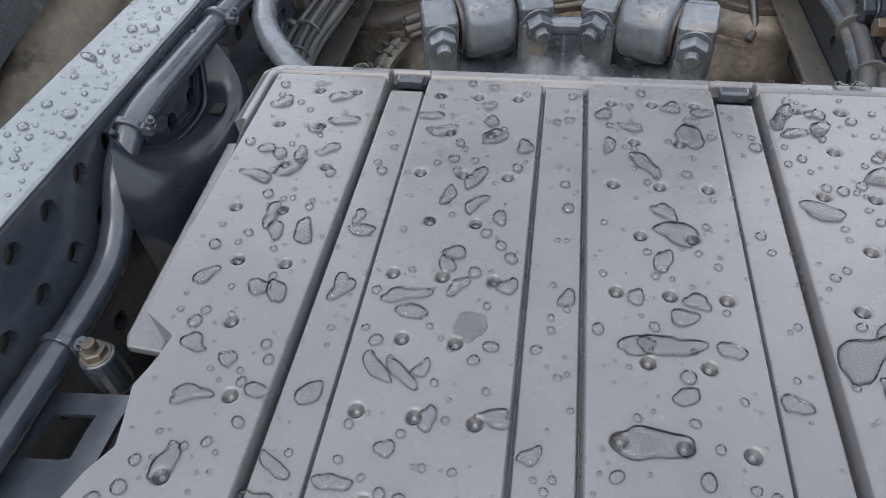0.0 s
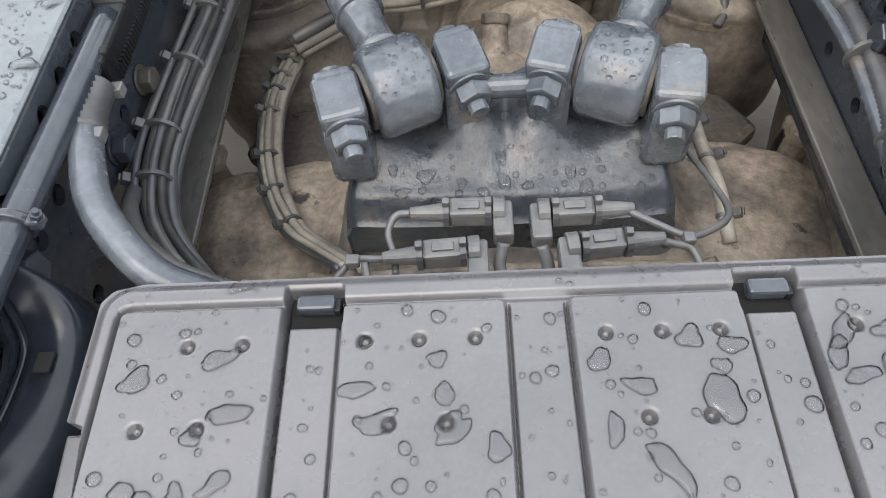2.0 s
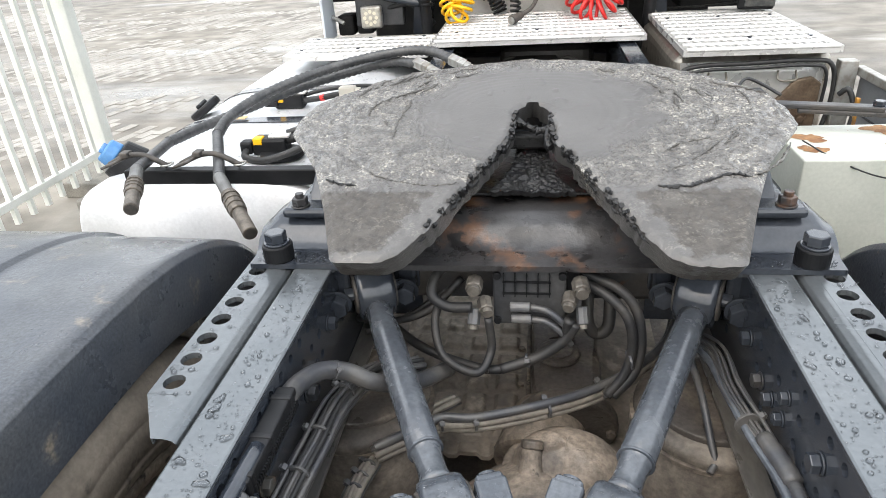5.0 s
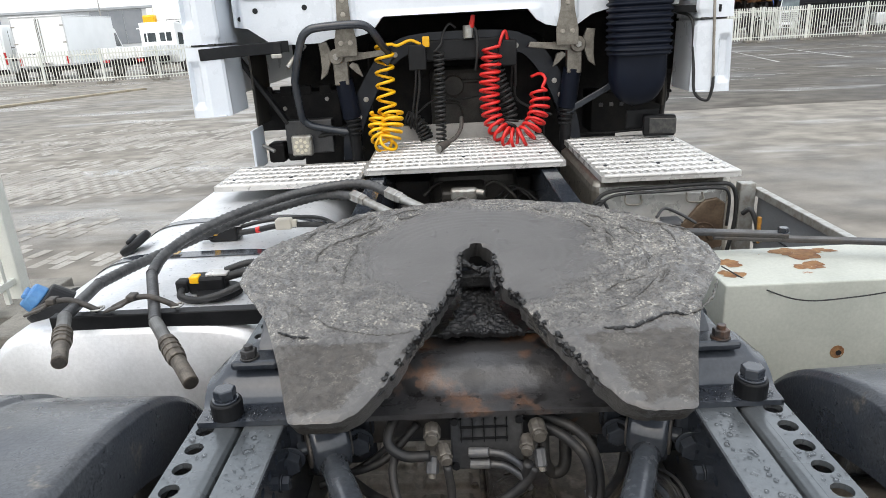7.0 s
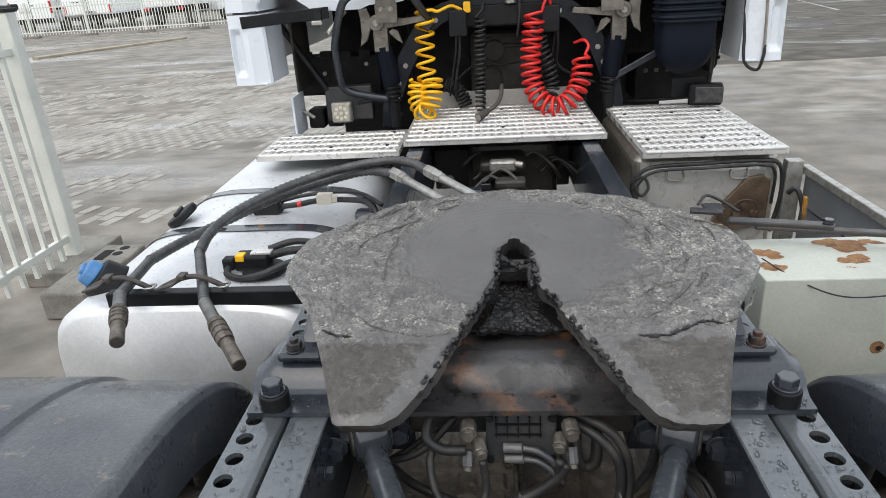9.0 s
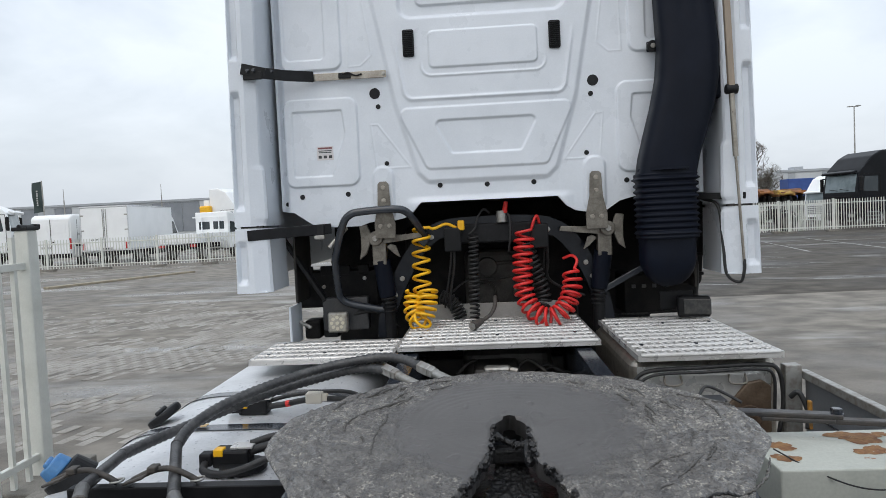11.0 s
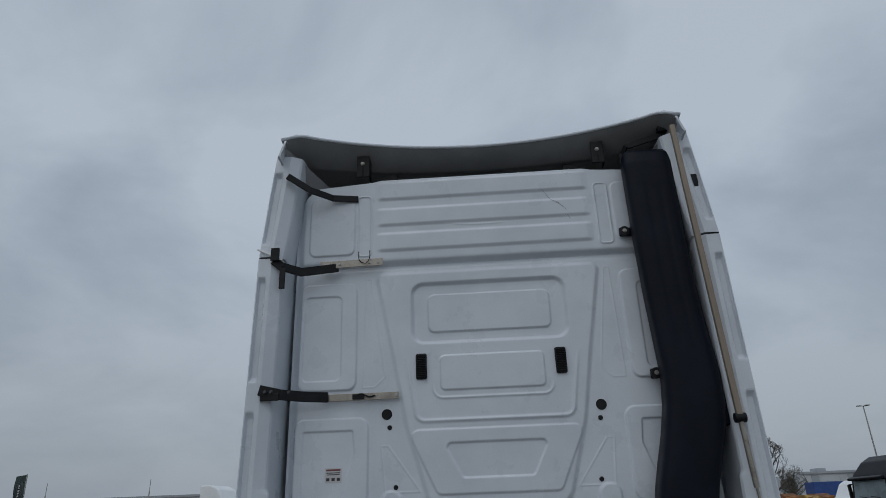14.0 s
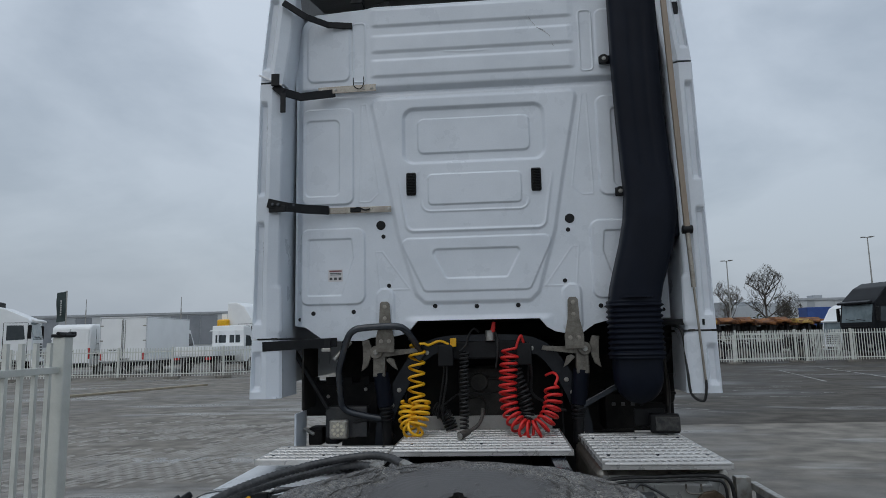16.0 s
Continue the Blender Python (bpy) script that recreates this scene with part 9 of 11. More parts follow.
# ---- axle sensors: four plugs with wires ----
for (jx, jy), (ex, ey), s in (((-0.010, -0.480), (-0.088, -0.478), -1), ((0.021, -0.484), (0.090, -0.483), 1), ((-0.032, -0.518), (-0.098, -0.521), -1), ((0.041, -0.519), (0.109, -0.514), 1)):
    z = 0.862
    c = thing("sensor_plug", "grey plastic sensor plug with clamped connector halves", "sensor plug", "axle sensor plugs", at=(jx, jy, z))
    at = (jx, jy, z)
    d = Vector((ex - jx, ey - jy, 0)).normalized()
    yaw = Matrix.Rotation(math.atan2(d.y, d.x), 3, "Z")
    j = Vector((jx, jy, z))
    put(box("elbow", j + Vector((0, -0.010, -0.003)), (0.017, 0.036, 0.018), CONN, c, 0.003), at)
    put(cyl("elbow_ring", j - d * 0.002, j + d * 0.008, 0.0125, CONN, c, seg=20, bevel=0.001), at)
    put(box("socket", j + d * 0.028, (0.034, 0.019, 0.019), CONN, c, 0.003, yaw), at)
    put(box("socket_rib", j + d * 0.028 + Vector((0, 0, 0.010)), (0.018, 0.008, 0.003), CONN, c, 0.001, yaw), at)
    for f in (0.012, 0.047):
        q = j + d * f
        put(cyl("band", q - d * 0.0025, q + d * 0.0025, 0.0125, CABLE, c, seg=18), at)
        put(box("band_lock", q + Vector((0, 0, 0.0145)), (0.006, 0.006, 0.006), CONN, c, 0.001), at)
    put(cyl("boot", j + d * 0.048, j + d * 0.078, 0.0085, CONN, c, r1=0.005, seg=16, bevel=0.001), at)
    put(tube("down_lead", [j + Vector((0, -0.028, -0.006)), j + Vector((0.004 * s, -0.045, -0.02)), j + Vector((-0.01 * s, -0.062, -0.03)), j + Vector((-0.02 * s, -0.09, -0.05))], 0.0055, CONN, c), at)
wires = thing("sensor_wires", "thin grey sensor wires looped across the axle bracket", "wires", at=(0, -0.5, 0.86))
for pts in ([(-0.088, -0.478, 0.862), (-0.100, -0.480, 0.862), (-0.107, -0.493, 0.855), (-0.102, -0.512, 0.850), (-0.10, -0.53, 0.85)],
            [(-0.098, -0.521, 0.862), (-0.115, -0.521, 0.860), (-0.135, -0.519, 0.855), (-0.155, -0.535, 0.845), (-0.18, -0.56, 0.84)],
            [(-0.125, -0.523, 0.857), (-0.122, -0.54, 0.855), (-0.12, -0.57, 0.85)],
            [(0.090, -0.483, 0.862), (0.115, -0.498, 0.860), (0.140, -0.510, 0.858), (0.165, -0.498, 0.850), (0.183, -0.48, 0.84), (0.188, -0.455, 0.83), (0.180, -0.41, 0.82), (0.175, -0.36, 0.80)],
            [(0.109, -0.514, 0.862), (0.125, -0.518, 0.860), (0.140, -0.522, 0.856), (0.146, -0.545, 0.85), (0.143, -0.575, 0.84)]):
    put(tube("wire", pts, 0.0032, CONN, wires, seg=8), (0, -0.5, 0.86))
put(box("tie_block", (0.138, -0.514, 0.860), (0.010, 0.010, 0.010), CONN, wires, 0.002), (0, -0.5, 0.86))
put(box("tie_block", (-0.135, -0.521, 0.858), (0.012, 0.010, 0.009), CONN, wires, 0.002), (0, -0.5, 0.86))
put(tube("conduit", [(0.205, -0.30, 0.78), (0.195, -0.36, 0.80), (0.20, -0.42, 0.80), (0.205, -0.47, 0.78)], 0.007, CABLE_DIRTY, wires), (0, -0.5, 0.86))
for q, dv in (((0.198, -0.33, 0.79), (-0.1, -1, 0.3)), ((0.197, -0.385, 0.802), (0, -1, 0)), ((0.203, -0.445, 0.79), (0.1, -1, -0.4))):
    tie(wires, (0, -0.5, 0.86), q, dv, 0.0085)

# ---- brake valve under the mounting plate ----
valve = thing("brake_valve", "dusty black brake valve with dull metal air fittings", "brake valve", at=(0, 0.06, 0.9))
VT = (0, 0.06, 0.9)
put(box("body", (-0.002, 0.075, 0.952), (0.122, 0.07, 0.108), GREYBOX, valve, 0.004), VT)
for k in range(5):
    put(box("rib", (-0.045 + k * 0.019, 0.038, 0.978), (0.002, 0.006, 0.044), BLACK, valve, 0.0), VT)
for z in (0.962, 0.984):
    put(box("rib", (-0.007, 0.038, z), (0.080, 0.006, 0.002), BLACK, valve, 0.0), VT)
for sx in (-1, 1):
    for z in (0.908, 0.996):
        put(cyl("screw_boss", (sx * 0.054 - 0.002, 0.045, z), (sx * 0.054 - 0.002, 0.034, z), 0.007, BLACK, valve, seg=14, bevel=0.001), VT)
for q in ((-0.034, 0.94), (-0.032, 0.917)):
    put(cyl("plug", (q[0], 0.030, q[1]), (q[0] + 0.034, 0.026, q[1] + 0.002), 0.0085, CONN, valve, seg=16, bevel=0.002), VT)
    put(tube("plug_lead", [(q[0] + 0.034, 0.026, q[1] + 0.002), (q[0] + 0.06, 0.02, q[1]), (q[0] + 0.085, 0.015, q[1] - 0.018), (q[0] + 0.10, 0.02, q[1] - 0.045)], 0.006, CABLE, valve), VT)
for a, b, r in (((-0.093, 0.04, 0.984), (-0.093, 0.012, 0.984), 0.0145), ((-0.078, 0.035, 0.950), (-0.072, 0.010, 0.944), 0.013), ((-0.094, 0.03, 0.936), (-0.096, 0.015, 0.912), 0.011), ((0.080, 0.04, 0.985), (0.082, 0.012, 0.982), 0.0145), ((0.066, 0.035, 0.962), (0.062, 0.012, 0.956), 0.013), ((0.084, 0.03, 0.944), (0.086, 0.015, 0.918), 0.010)):
    put(cyl("fitting", a, b, r, FITTING if r > 0.0125 else CONN, valve, seg=8, bevel=0.002), VT)
    put(cyl("fitting_nut", b, Vector(b) + (Vector(b) - Vector(a)).normalized() * 0.008, r * 0.72, FITTING, valve, seg=16, bevel=0.001), VT)
for pts, r in (([(-0.098, 0.018, 0.945), (-0.14, 0.02, 0.945), (-0.166, 0.03, 0.962), (-0.160, 0.06, 0.985), (-0.13, 0.10, 0.99)], 0.009), ([(-0.155, 0.05, 0.94), (-0.163, 0.02, 0.91), (-0.145, -0.02, 0.87), (-0.09, -0.03, 0.845), (-0.066, 0.0, 0.87), (-0.070, 0.010, 0.93)], 0.0075),
               ([(-0.26, 0.10, 0.85), (-0.20, 0.05, 0.84), (-0.13, 0.02, 0.83), (-0.06, 0.0, 0.83), (0.0, 0.02, 0.84), (0.05, 0.02, 0.875), (0.064, 0.01, 0.93)], 0.0085), ([(-0.05, -0.005, 0.835), (0.01, 0.01, 0.85), (0.055, 0.012, 0.885), (0.075, 0.012, 0.92)], 0.009),
               ([(0.085, 0.06, 0.975), (0.13, 0.03, 0.96), (0.158, 0.015, 0.93), (0.168, 0.01, 0.88), (0.158, 0.0, 0.83), (0.13, -0.01, 0.79)], 0.0085), ([(0.085, 0.07, 0.985), (0.14, 0.04, 0.975), (0.172, 0.025, 0.94), (0.183, 0.015, 0.88), (0.172, 0.0, 0.83), (0.14, -0.01, 0.79)], 0.0085),
               ([(0.10, 0.10, 0.93), (0.10, 0.08, 0.88), (0.115, 0.08, 0.855), (0.135, 0.08, 0.87), (0.138, 0.10, 0.93)], 0.011), ([(-0.32, 0.09, 0.87), (-0.25, 0.06, 0.885), (-0.18, 0.06, 0.91), (-0.12, 0.09, 0.96)], 0.007), ([(-0.30, 0.06, 0.86), (-0.22, 0.09, 0.88), (-0.14, 0.12, 0.93)], 0.006)):
    put(tube("air_line", pts, r, AIRLINE, valve, seg=10), VT)
for q in ((-0.075, 0.0, 0.838), (-0.005, 0.012, 0.842), (0.166, 0.0, 0.855)):
    tie(valve, VT, q, (1, 0.1, 0.2), 0.013)

# ---- rain water ----
def on_cover(u, v):
    x, y = -0.26 + u * 0.52, -1.22 + v * 0.615
    if abs(x) > float(cover_side(np.array([y]))[0]) - 0.006:
        return None
    return (x, y, float(cover_z(np.array([x]), np.array([y]))[0]))


def flat_spot(p):
    room = min(min(abs(p.x - e) for c in CH for e in c), abs(abs(p.x) - 0.2495), abs(p.y + 0.6195))
    return room > 0.0085 and float(cover_side(np.array([p.y]))[0]) - abs(p.x) > 0.012 and not (p.y > -0.645 and (abs(p.x + 0.131) < 0.026 or abs(p.x - 0.1325) < 0.026))


def wide_spot(p):
    room = min(min(abs(p.x - e) for c in CH for e in c), abs(abs(p.x) - 0.2495))
    return room > 0.017 and -1.2 < p.y < -0.655 and float(cover_side(np.array([p.y]))[0]) - abs(p.x) > 0.02


drops("rain_drops", 430, on_cover, (0.0020, 0.0058, 1.7), 1, "irregular rain drops standing on the battery cover", keep=flat_spot)
drops("rain_specks", 900, on_cover, (0.0005, 0.0018, 1.6), 2, "fine rain specks on the battery cover")
drops("rain_drops", 150, on_cover, (0.0058, 0.0115, 1.4), 12, "small puddles of rain on the battery cover", keep=wide_spot, tall=0.24)
drops("rain_film", 60, on_cover, (0.0050, 0.0110, 1.2), 13, "thin dark wet patches on the battery cover", keep=wide_spot, tall=-0.075)
for side in (-1, 1):
    drops("rain_drops", 190, lambda u, v: (side * (RAIL_IN + 0.011 + u * 0.045), -1.15 + v * 1.165, RAIL_TOP), (0.0014, 0.0046, 1.6), 20 + side, "rain drops beaded on the frame rail")
    drops("rain_specks", 500, lambda u, v: (side * (RAIL_IN + 0.003 + u * 0.060), -1.15 + v * 1.165, RAIL_TOP), (0.0005, 0.0016, 1.4), 30 + side, "fine rain specks on the frame rail")
    drops("rain_drops", 60, lambda u, v: (side * (0.433 + u * 0.052), -0.30 + v * 0.31, 1.010), (0.0012, 0.0045, 1.8), 40 + side, "rain drops on the punched angle", keep=lambda p: abs(((p.y + 0.3005) / 0.0492) % 1 - 0.5) > 0.36)
    drops("rain_drops", 70, lambda u, v: (side * (0.30 + u * 0.17), 0.032 + v * 0.032, 1.0202), (0.0012, 0.0050, 1.8), 50 + side, "rain drops on the mounting plate")


EYES = []
for side in (-1, 1):
    lc, tc = Vector((side * 0.0985, -0.357, 0.892)), Vector((side * 0.277, 0.062, 0.935))
    dd = (tc - lc).normalized()
    ac = Vector((0, 0, 1)).cross(dd).normalized()
    EYES.append((lc, dd, ac, dd.cross(ac)))


def on_eye(u, v):
    lc, dd, ac, nn = EYES[0] if u < 0.5 else EYES[1]
    a = radians(-50 + 75 * v)
    return lc + ac * (((u * 2) % 1 - 0.5) * 0.046) + (nn * math.cos(a) + dd * math.sin(a)) * 0.0427


drops("rain_drops", 80, on_eye, (0.0008, 0.0036, 1.9), 66, "rain drops beaded on the rod eyes")
TOP_X0, TOP_X1 = -1.12, -0.56
drops("rain_specks", 420, lambda u, v: (TOP_X0 + u * (TOP_X1 - TOP_X0), 0.66 + v * 1.1, 0.9452), (0.0012, 0.0042, 1.8), 70, "rain drops on the fuel tank top")


def on_bracket(u, v):
    x, y, z = bracket_top(np.array([0.08 + u * 0.84]), np.array([0.12 + v * 0.75]))
    return float(x[0]), float(y[0]), float(z[0])


drops("rain_drops", 110, on_bracket, (0.0012, 0.0066, 1.5), 60, "rain drops on the cast axle bracket")


# ---- near fence ----
def fence_panel(name, label, length, height, group):
    """A panel along its own x axis: two posts, two rails and upright bars."""
    t = thing(name, label, "fence", group)
    n = int(length / 0.124)
    bar_mesh = None
    for x in (0.0,):
        box("post", (x, 0, height / 2), (0.09, 0.09, height), FENCE, t, 0.008)
    for z in (0.22, height - 0.22):
        box("rail", (length / 2, 0, z), (length, 0.035, 0.045), FENCE, t, 0.004)
    for k in range(1, n):
        x = k * length / n
        if bar_mesh is None:
            o = box("bar", (0, 0, height / 2 + 0.03), (0.028, 0.028, height - 0.14), FENCE, t, 0.0)
            bar_mesh = o.data
            o.location.x = x
        else:
            o = new("bar", bar_mesh)
            o.parent = t
            o.location.x = x
    box("foot", (0, 0, 0.05), (0.65, 0.30, 0.10), CONCRETE, t, 0.01)
    return t


near = fence_panel("steel_fence", "white painted steel bar fence beside the truck", 2.35, 1.63, "yard fences")
near.matrix_basis = pose(-2.865, 3.0, 0, 0, 0, -90)
second = copy_thing(near, pose(-2.865, 0.65, 0, 0, 0, -90))
box("post_clamp", (0.0, 0.0, 1.640), (0.112, 0.104, 0.022), BLACK, near, 0.005, label="black clamp over the post")
cyl("clamp_rod", (-0.12, -0.015, 1.650), (0.06, 0.0, 1.655), 0.012, BLACK, near, seg=12, bevel=0.003)
box("clamp_knob", (-0.115, -0.015, 1.652), (0.05, 0.04, 0.034), BLACK, near, 0.008)
foot = thing("concrete_block", "weathered concrete fence foot with lifting holes", "concrete block", at=(-2.62, 2.9, 0))
put(box("block", (-2.47, 2.60, 0.085), (0.27, 0.72, 0.17), CONCRETE, foot, 0.015), (-2.62, 2.9, 0))
put(box("recess", (-2.333, 2.50, 0.05), (0.006, 0.20, 0.08), HOLE, foot, 0.004), (-2.62, 2.9, 0))
for y in (2.80, 2.89):
    put(cyl("lifting_hole", (-2.44, y, 0.166), (-2.44, y, 0.1715), 0.032, HOLE, foot, seg=16), (-2.62, 2.9, 0))
put(box("lifting_slot", (-2.52, 2.78, 0.1695), (0.07, 0.16, 0.004), HOLE, foot, 0.0), (-2.62, 2.9, 0))

# ---- far fences ----
far = fence_panel("steel_fence", "white steel bar fence at the edge of the yard", 2.45, 1.42, "yard fences")
far.matrix_basis = pose(-21.9, 27.0, 0, 0, 0, 4)
for k in range(-3, 4):
    if k:
        copy_thing(far, pose(-21.9 + 2.45 * k * math.cos(radians(4)), 27.0 + 2.45 * k * math.sin(radians(4)), 0, 0, 0, 4))
x, y = -12.3, 27.75
for a in (38, 20, 12, 8, 6, 5, 4, 3, 3, 3, 3):
    copy_thing(far, pose(x, y, 0, 0, 0, a))
    x, y = x + 2.45 * math.cos(radians(a)), y + 2.45 * math.sin(radians(a))
rf = fence_panel("steel_fence", "white steel bar fence in front of parked trucks", 2.8, 1.62, "yard fences")
rf.matrix_basis = pose(11.95, 33.2, 0, 0, 0, -3)
for q in ((14.75, 33.0, 2), (17.3, 32.8, 0), (20.1, 32.8, 0), (22.9, 32.8, 0), (25.7, 32.8, 0), (14.9, 32.2, 14), (13.4, 48.0, 0), (16.2, 48.0, 0), (19.0, 48.0, 0), (21.8, 48.0, 0)):
    copy_thing(rf, pose(q[0], q[1], 0, 0, 0, q[2]))

# ---- parked vehicles ----
VWHITE = mat("vehicle_white", (0.90, 0.915, 0.915), 0.35, second=(0.86, 0.875, 0.875), scale=1.2, coat=0.2)
GLASS = mat("dark_window", (0.03, 0.04, 0.045), 0.08, second=(0.05, 0.06, 0.065), scale=1)
VBLACK = mat("vehicle_black", (0.009, 0.010, 0.012), 0.35, second=(0.014, 0.015, 0.018), scale=1, spec=0.12)
# pale base colour stands in for sky reflected in the glass
WINDSCREEN = mat("sky_lit_windscreen", (0.20, 0.25, 0.265), 0.08, second=(0.12, 0.155, 0.165), scale=1.2)
DUSTYBLACK = mat("dusty_black_frame", (0.020, 0.019, 0.018), 0.7, second=(0.040, 0.036, 0.032), scale=4, grain=0.2)
KERBSAND = mat("sandy_kerb", (0.33, 0.29, 0.215), 0.8, second=(0.25, 0.215, 0.155), scale=3, grain=0.15)
LAMPRED = mat("tail_lamp", (0.45, 0.02, 0.02), 0.3)
OCHRE = mat("ochre_trailer", (0.30, 0.125, 0.035), 0.7, second=(0.12, 0.052, 0.026), scale=1.6, low=0.40, high=0.60, grain=0.3)
OCHRE_PALE = mat("faded_yellow_trailer", (0.46, 0.30, 0.055), 0.7, second=(0.22, 0.12, 0.04), scale=1.8, grain=0.2)
VBLUE = mat("blue_tarp", (0.03, 0.07, 0.26), 0.5, second=(0.04, 0.09, 0.3), scale=1)
PLATE = mat("pale_plate", (0.5, 0.5, 0.48), 0.5)


def wheels(t, spots, r=0.36, w=0.25):
    for x, y in spots:
        o = cyl("wheel", (x - w / 2, y, r), (x + w / 2, y, r), r, RUBBER, t, seg=24, bevel=0.03)
        cyl("rim", (x - w / 2 - 0.004, y, r), (x + w / 2 + 0.004, y, r), r * 0.55, ZINC, o, seg=18, bevel=0.01)


def box_van():
    t = thing("box_van", "white box van with double rear doors parked behind the fence", "van")
    box("cargo_box", (0, 3.05, 1.82), (2.35, 6.0, 2.25), VWHITE, t, 0.04)
    for s in (-1, 1):
        d = box("rear_door", (s * 0.575, 0.04, 1.80), (1.12, 0.05, 2.10), VWHITE, t, 0.012)
        for z in (1.05, 1.75, 2.5):
            box("hinge", (s * 1.08, 0.005, z), (0.16, 0.03, 0.06), ZINC, d, 0.008)
        box("tail_lamp", (s * 1.05, 0.0, 0.95), (0.09, 0.06, 0.34), LAMPRED, t, 0.015)
    box("door_gap", (0, 0.012, 1.80), (0.012, 0.012, 2.10), DARK, t, 0.0)
    for s in (-0.06, 0.10):
        box("lock_bar", (s, 0.0, 1.8), (0.03, 0.03, 2.0), ZINC, t, 0.006)
    for s in (-1, 1):
        box("corner_trim", (s * 1.165, 0.03, 1.82), (0.05, 0.06, 2.26), ALU, t, 0.012)
        box("side_rail", (s * 1.18, 3.05, 0.74), (0.03, 5.9, 0.10), ALU, t, 0.01)
        box("top_rail", (s * 1.165, 3.05, 2.92), (0.05, 5.95, 0.06), ALU, t, 0.012)
        box("side_guard", (s * 1.10, 3.9, 0.50), (0.05, 2.6, 0.30), DARK, t, 0.02)
    box("top_rail", (0, 0.03, 2.92), (2.3, 0.06, 0.06), ALU, t, 0.012)
    for k in range(3):
        box("print_bar", (-0.62 + k * 0.22, 0.010, 1.28), (0.15, 0.006, 0.05), SDARK, t, 0.0)
    box("plate_bar", (0.1, -0.01, 0.82), (0.50, 0.012, 0.11), PLATE, t, 0.004)
    for k in range(4):
        box("print_bar", (0.1 - 0.16 + k * 0.10, -0.018, 0.82), (0.06, 0.004, 0.07), SDARK, t, 0.0)
    box("bumper", (0, 0.02, 0.55), (2.2, 0.12, 0.14), DARK, t, 0.02)
    box("chassis", (0, 3.4, 0.55), (1.0, 7.0, 0.18), DARK, t, 0.02)
    profile("driver_cab", [(6.1, 0.5), (8.0, 0.5), (8.05, 1.1), (7.5, 1.35), (6.8, 2.35), (6.1, 2.40)], -0.98, 0.98, VWHITE, t, bevel=0.05)
    for s in (-1, 1):
        profile("side_window", [(6.35, 1.40), (7.30, 1.40), (6.8, 2.1), (6.4, 2.15)], s * 0.985, s * 0.995, GLASS, t)
    wheels(t, ((-0.9, 1.6), (0.9, 1.6), (-0.9, 7.1), (0.9, 7.1)))
    return t


def panel_van():
    t = thing("panel_van", "white high-roof panel van parked behind the fence", "van")
    profile("body", [(0.0, 0.45), (5.6, 0.45), (5.7, 1.0), (5.0, 1.35), (4.2, 2.45), (3.6, 2.62), (0.35, 2.64), (0.06, 2.50), (0.0, 1.3)], -1.0, 1.0, VWHITE, t, bevel=0.08)
    for s in (-1, 1):
        box("rear_door", (s * 0.47, -0.01, 1.50), (0.90, 0.03, 1.80), VWHITE, t, 0.02)
        box("tail_lamp", (s * 0.95, 0.0, 1.15), (0.10, 0.08, 0.55), LAMPRED, t, 0.02)
        profile("side_window", [(3.5, 1.45), (4.75, 1.45), (4.15, 2.2), (3.55, 2.25)], s * 1.0, s * 1.008, GLASS, t)
    box("bumper", (0, -0.04, 0.55), (1.95, 0.14, 0.22), DARK, t, 0.03)
    for s in (-1, 1):
        box("rear_window", (s * 0.45, -0.028, 1.98), (0.62, 0.012, 0.55), VWHITE, t, 0.01)
        box("hinge", (s * 0.93, -0.028, 1.9), (0.10, 0.03, 0.08), VWHITE, t, 0.01)
        box("side_moulding", (s * 1.0, 2.6, 1.05), (0.03, 4.6, 0.10), DARK, t, 0.01)
        box("slide_rail", (s * 1.0, 1.7, 1.62), (0.012, 2.2, 0.035), DARK, t, 0.0)
        for y in (0.6, 2.3, 3.45):
            box("panel_seam", (s * 1.0, y, 1.55), (0.010, 0.02, 1.7), DARK, t, 0.0)
    box("door_gap", (0, -0.022, 1.50), (0.02, 0.012, 1.80), DARK, t, 0.0)
    box("door_handle", (0.12, -0.035, 1.25), (0.10, 0.02, 0.05), DARK, t, 0.005)
    box("plate_bar", (-0.25, -0.03, 0.98), (0.50, 0.012, 0.11), PLATE, t, 0.004)
    wheels(t, ((-0.88, 1.1), (0.88, 1.1), (-0.88, 4.7), (0.88, 4.7)))
    return t


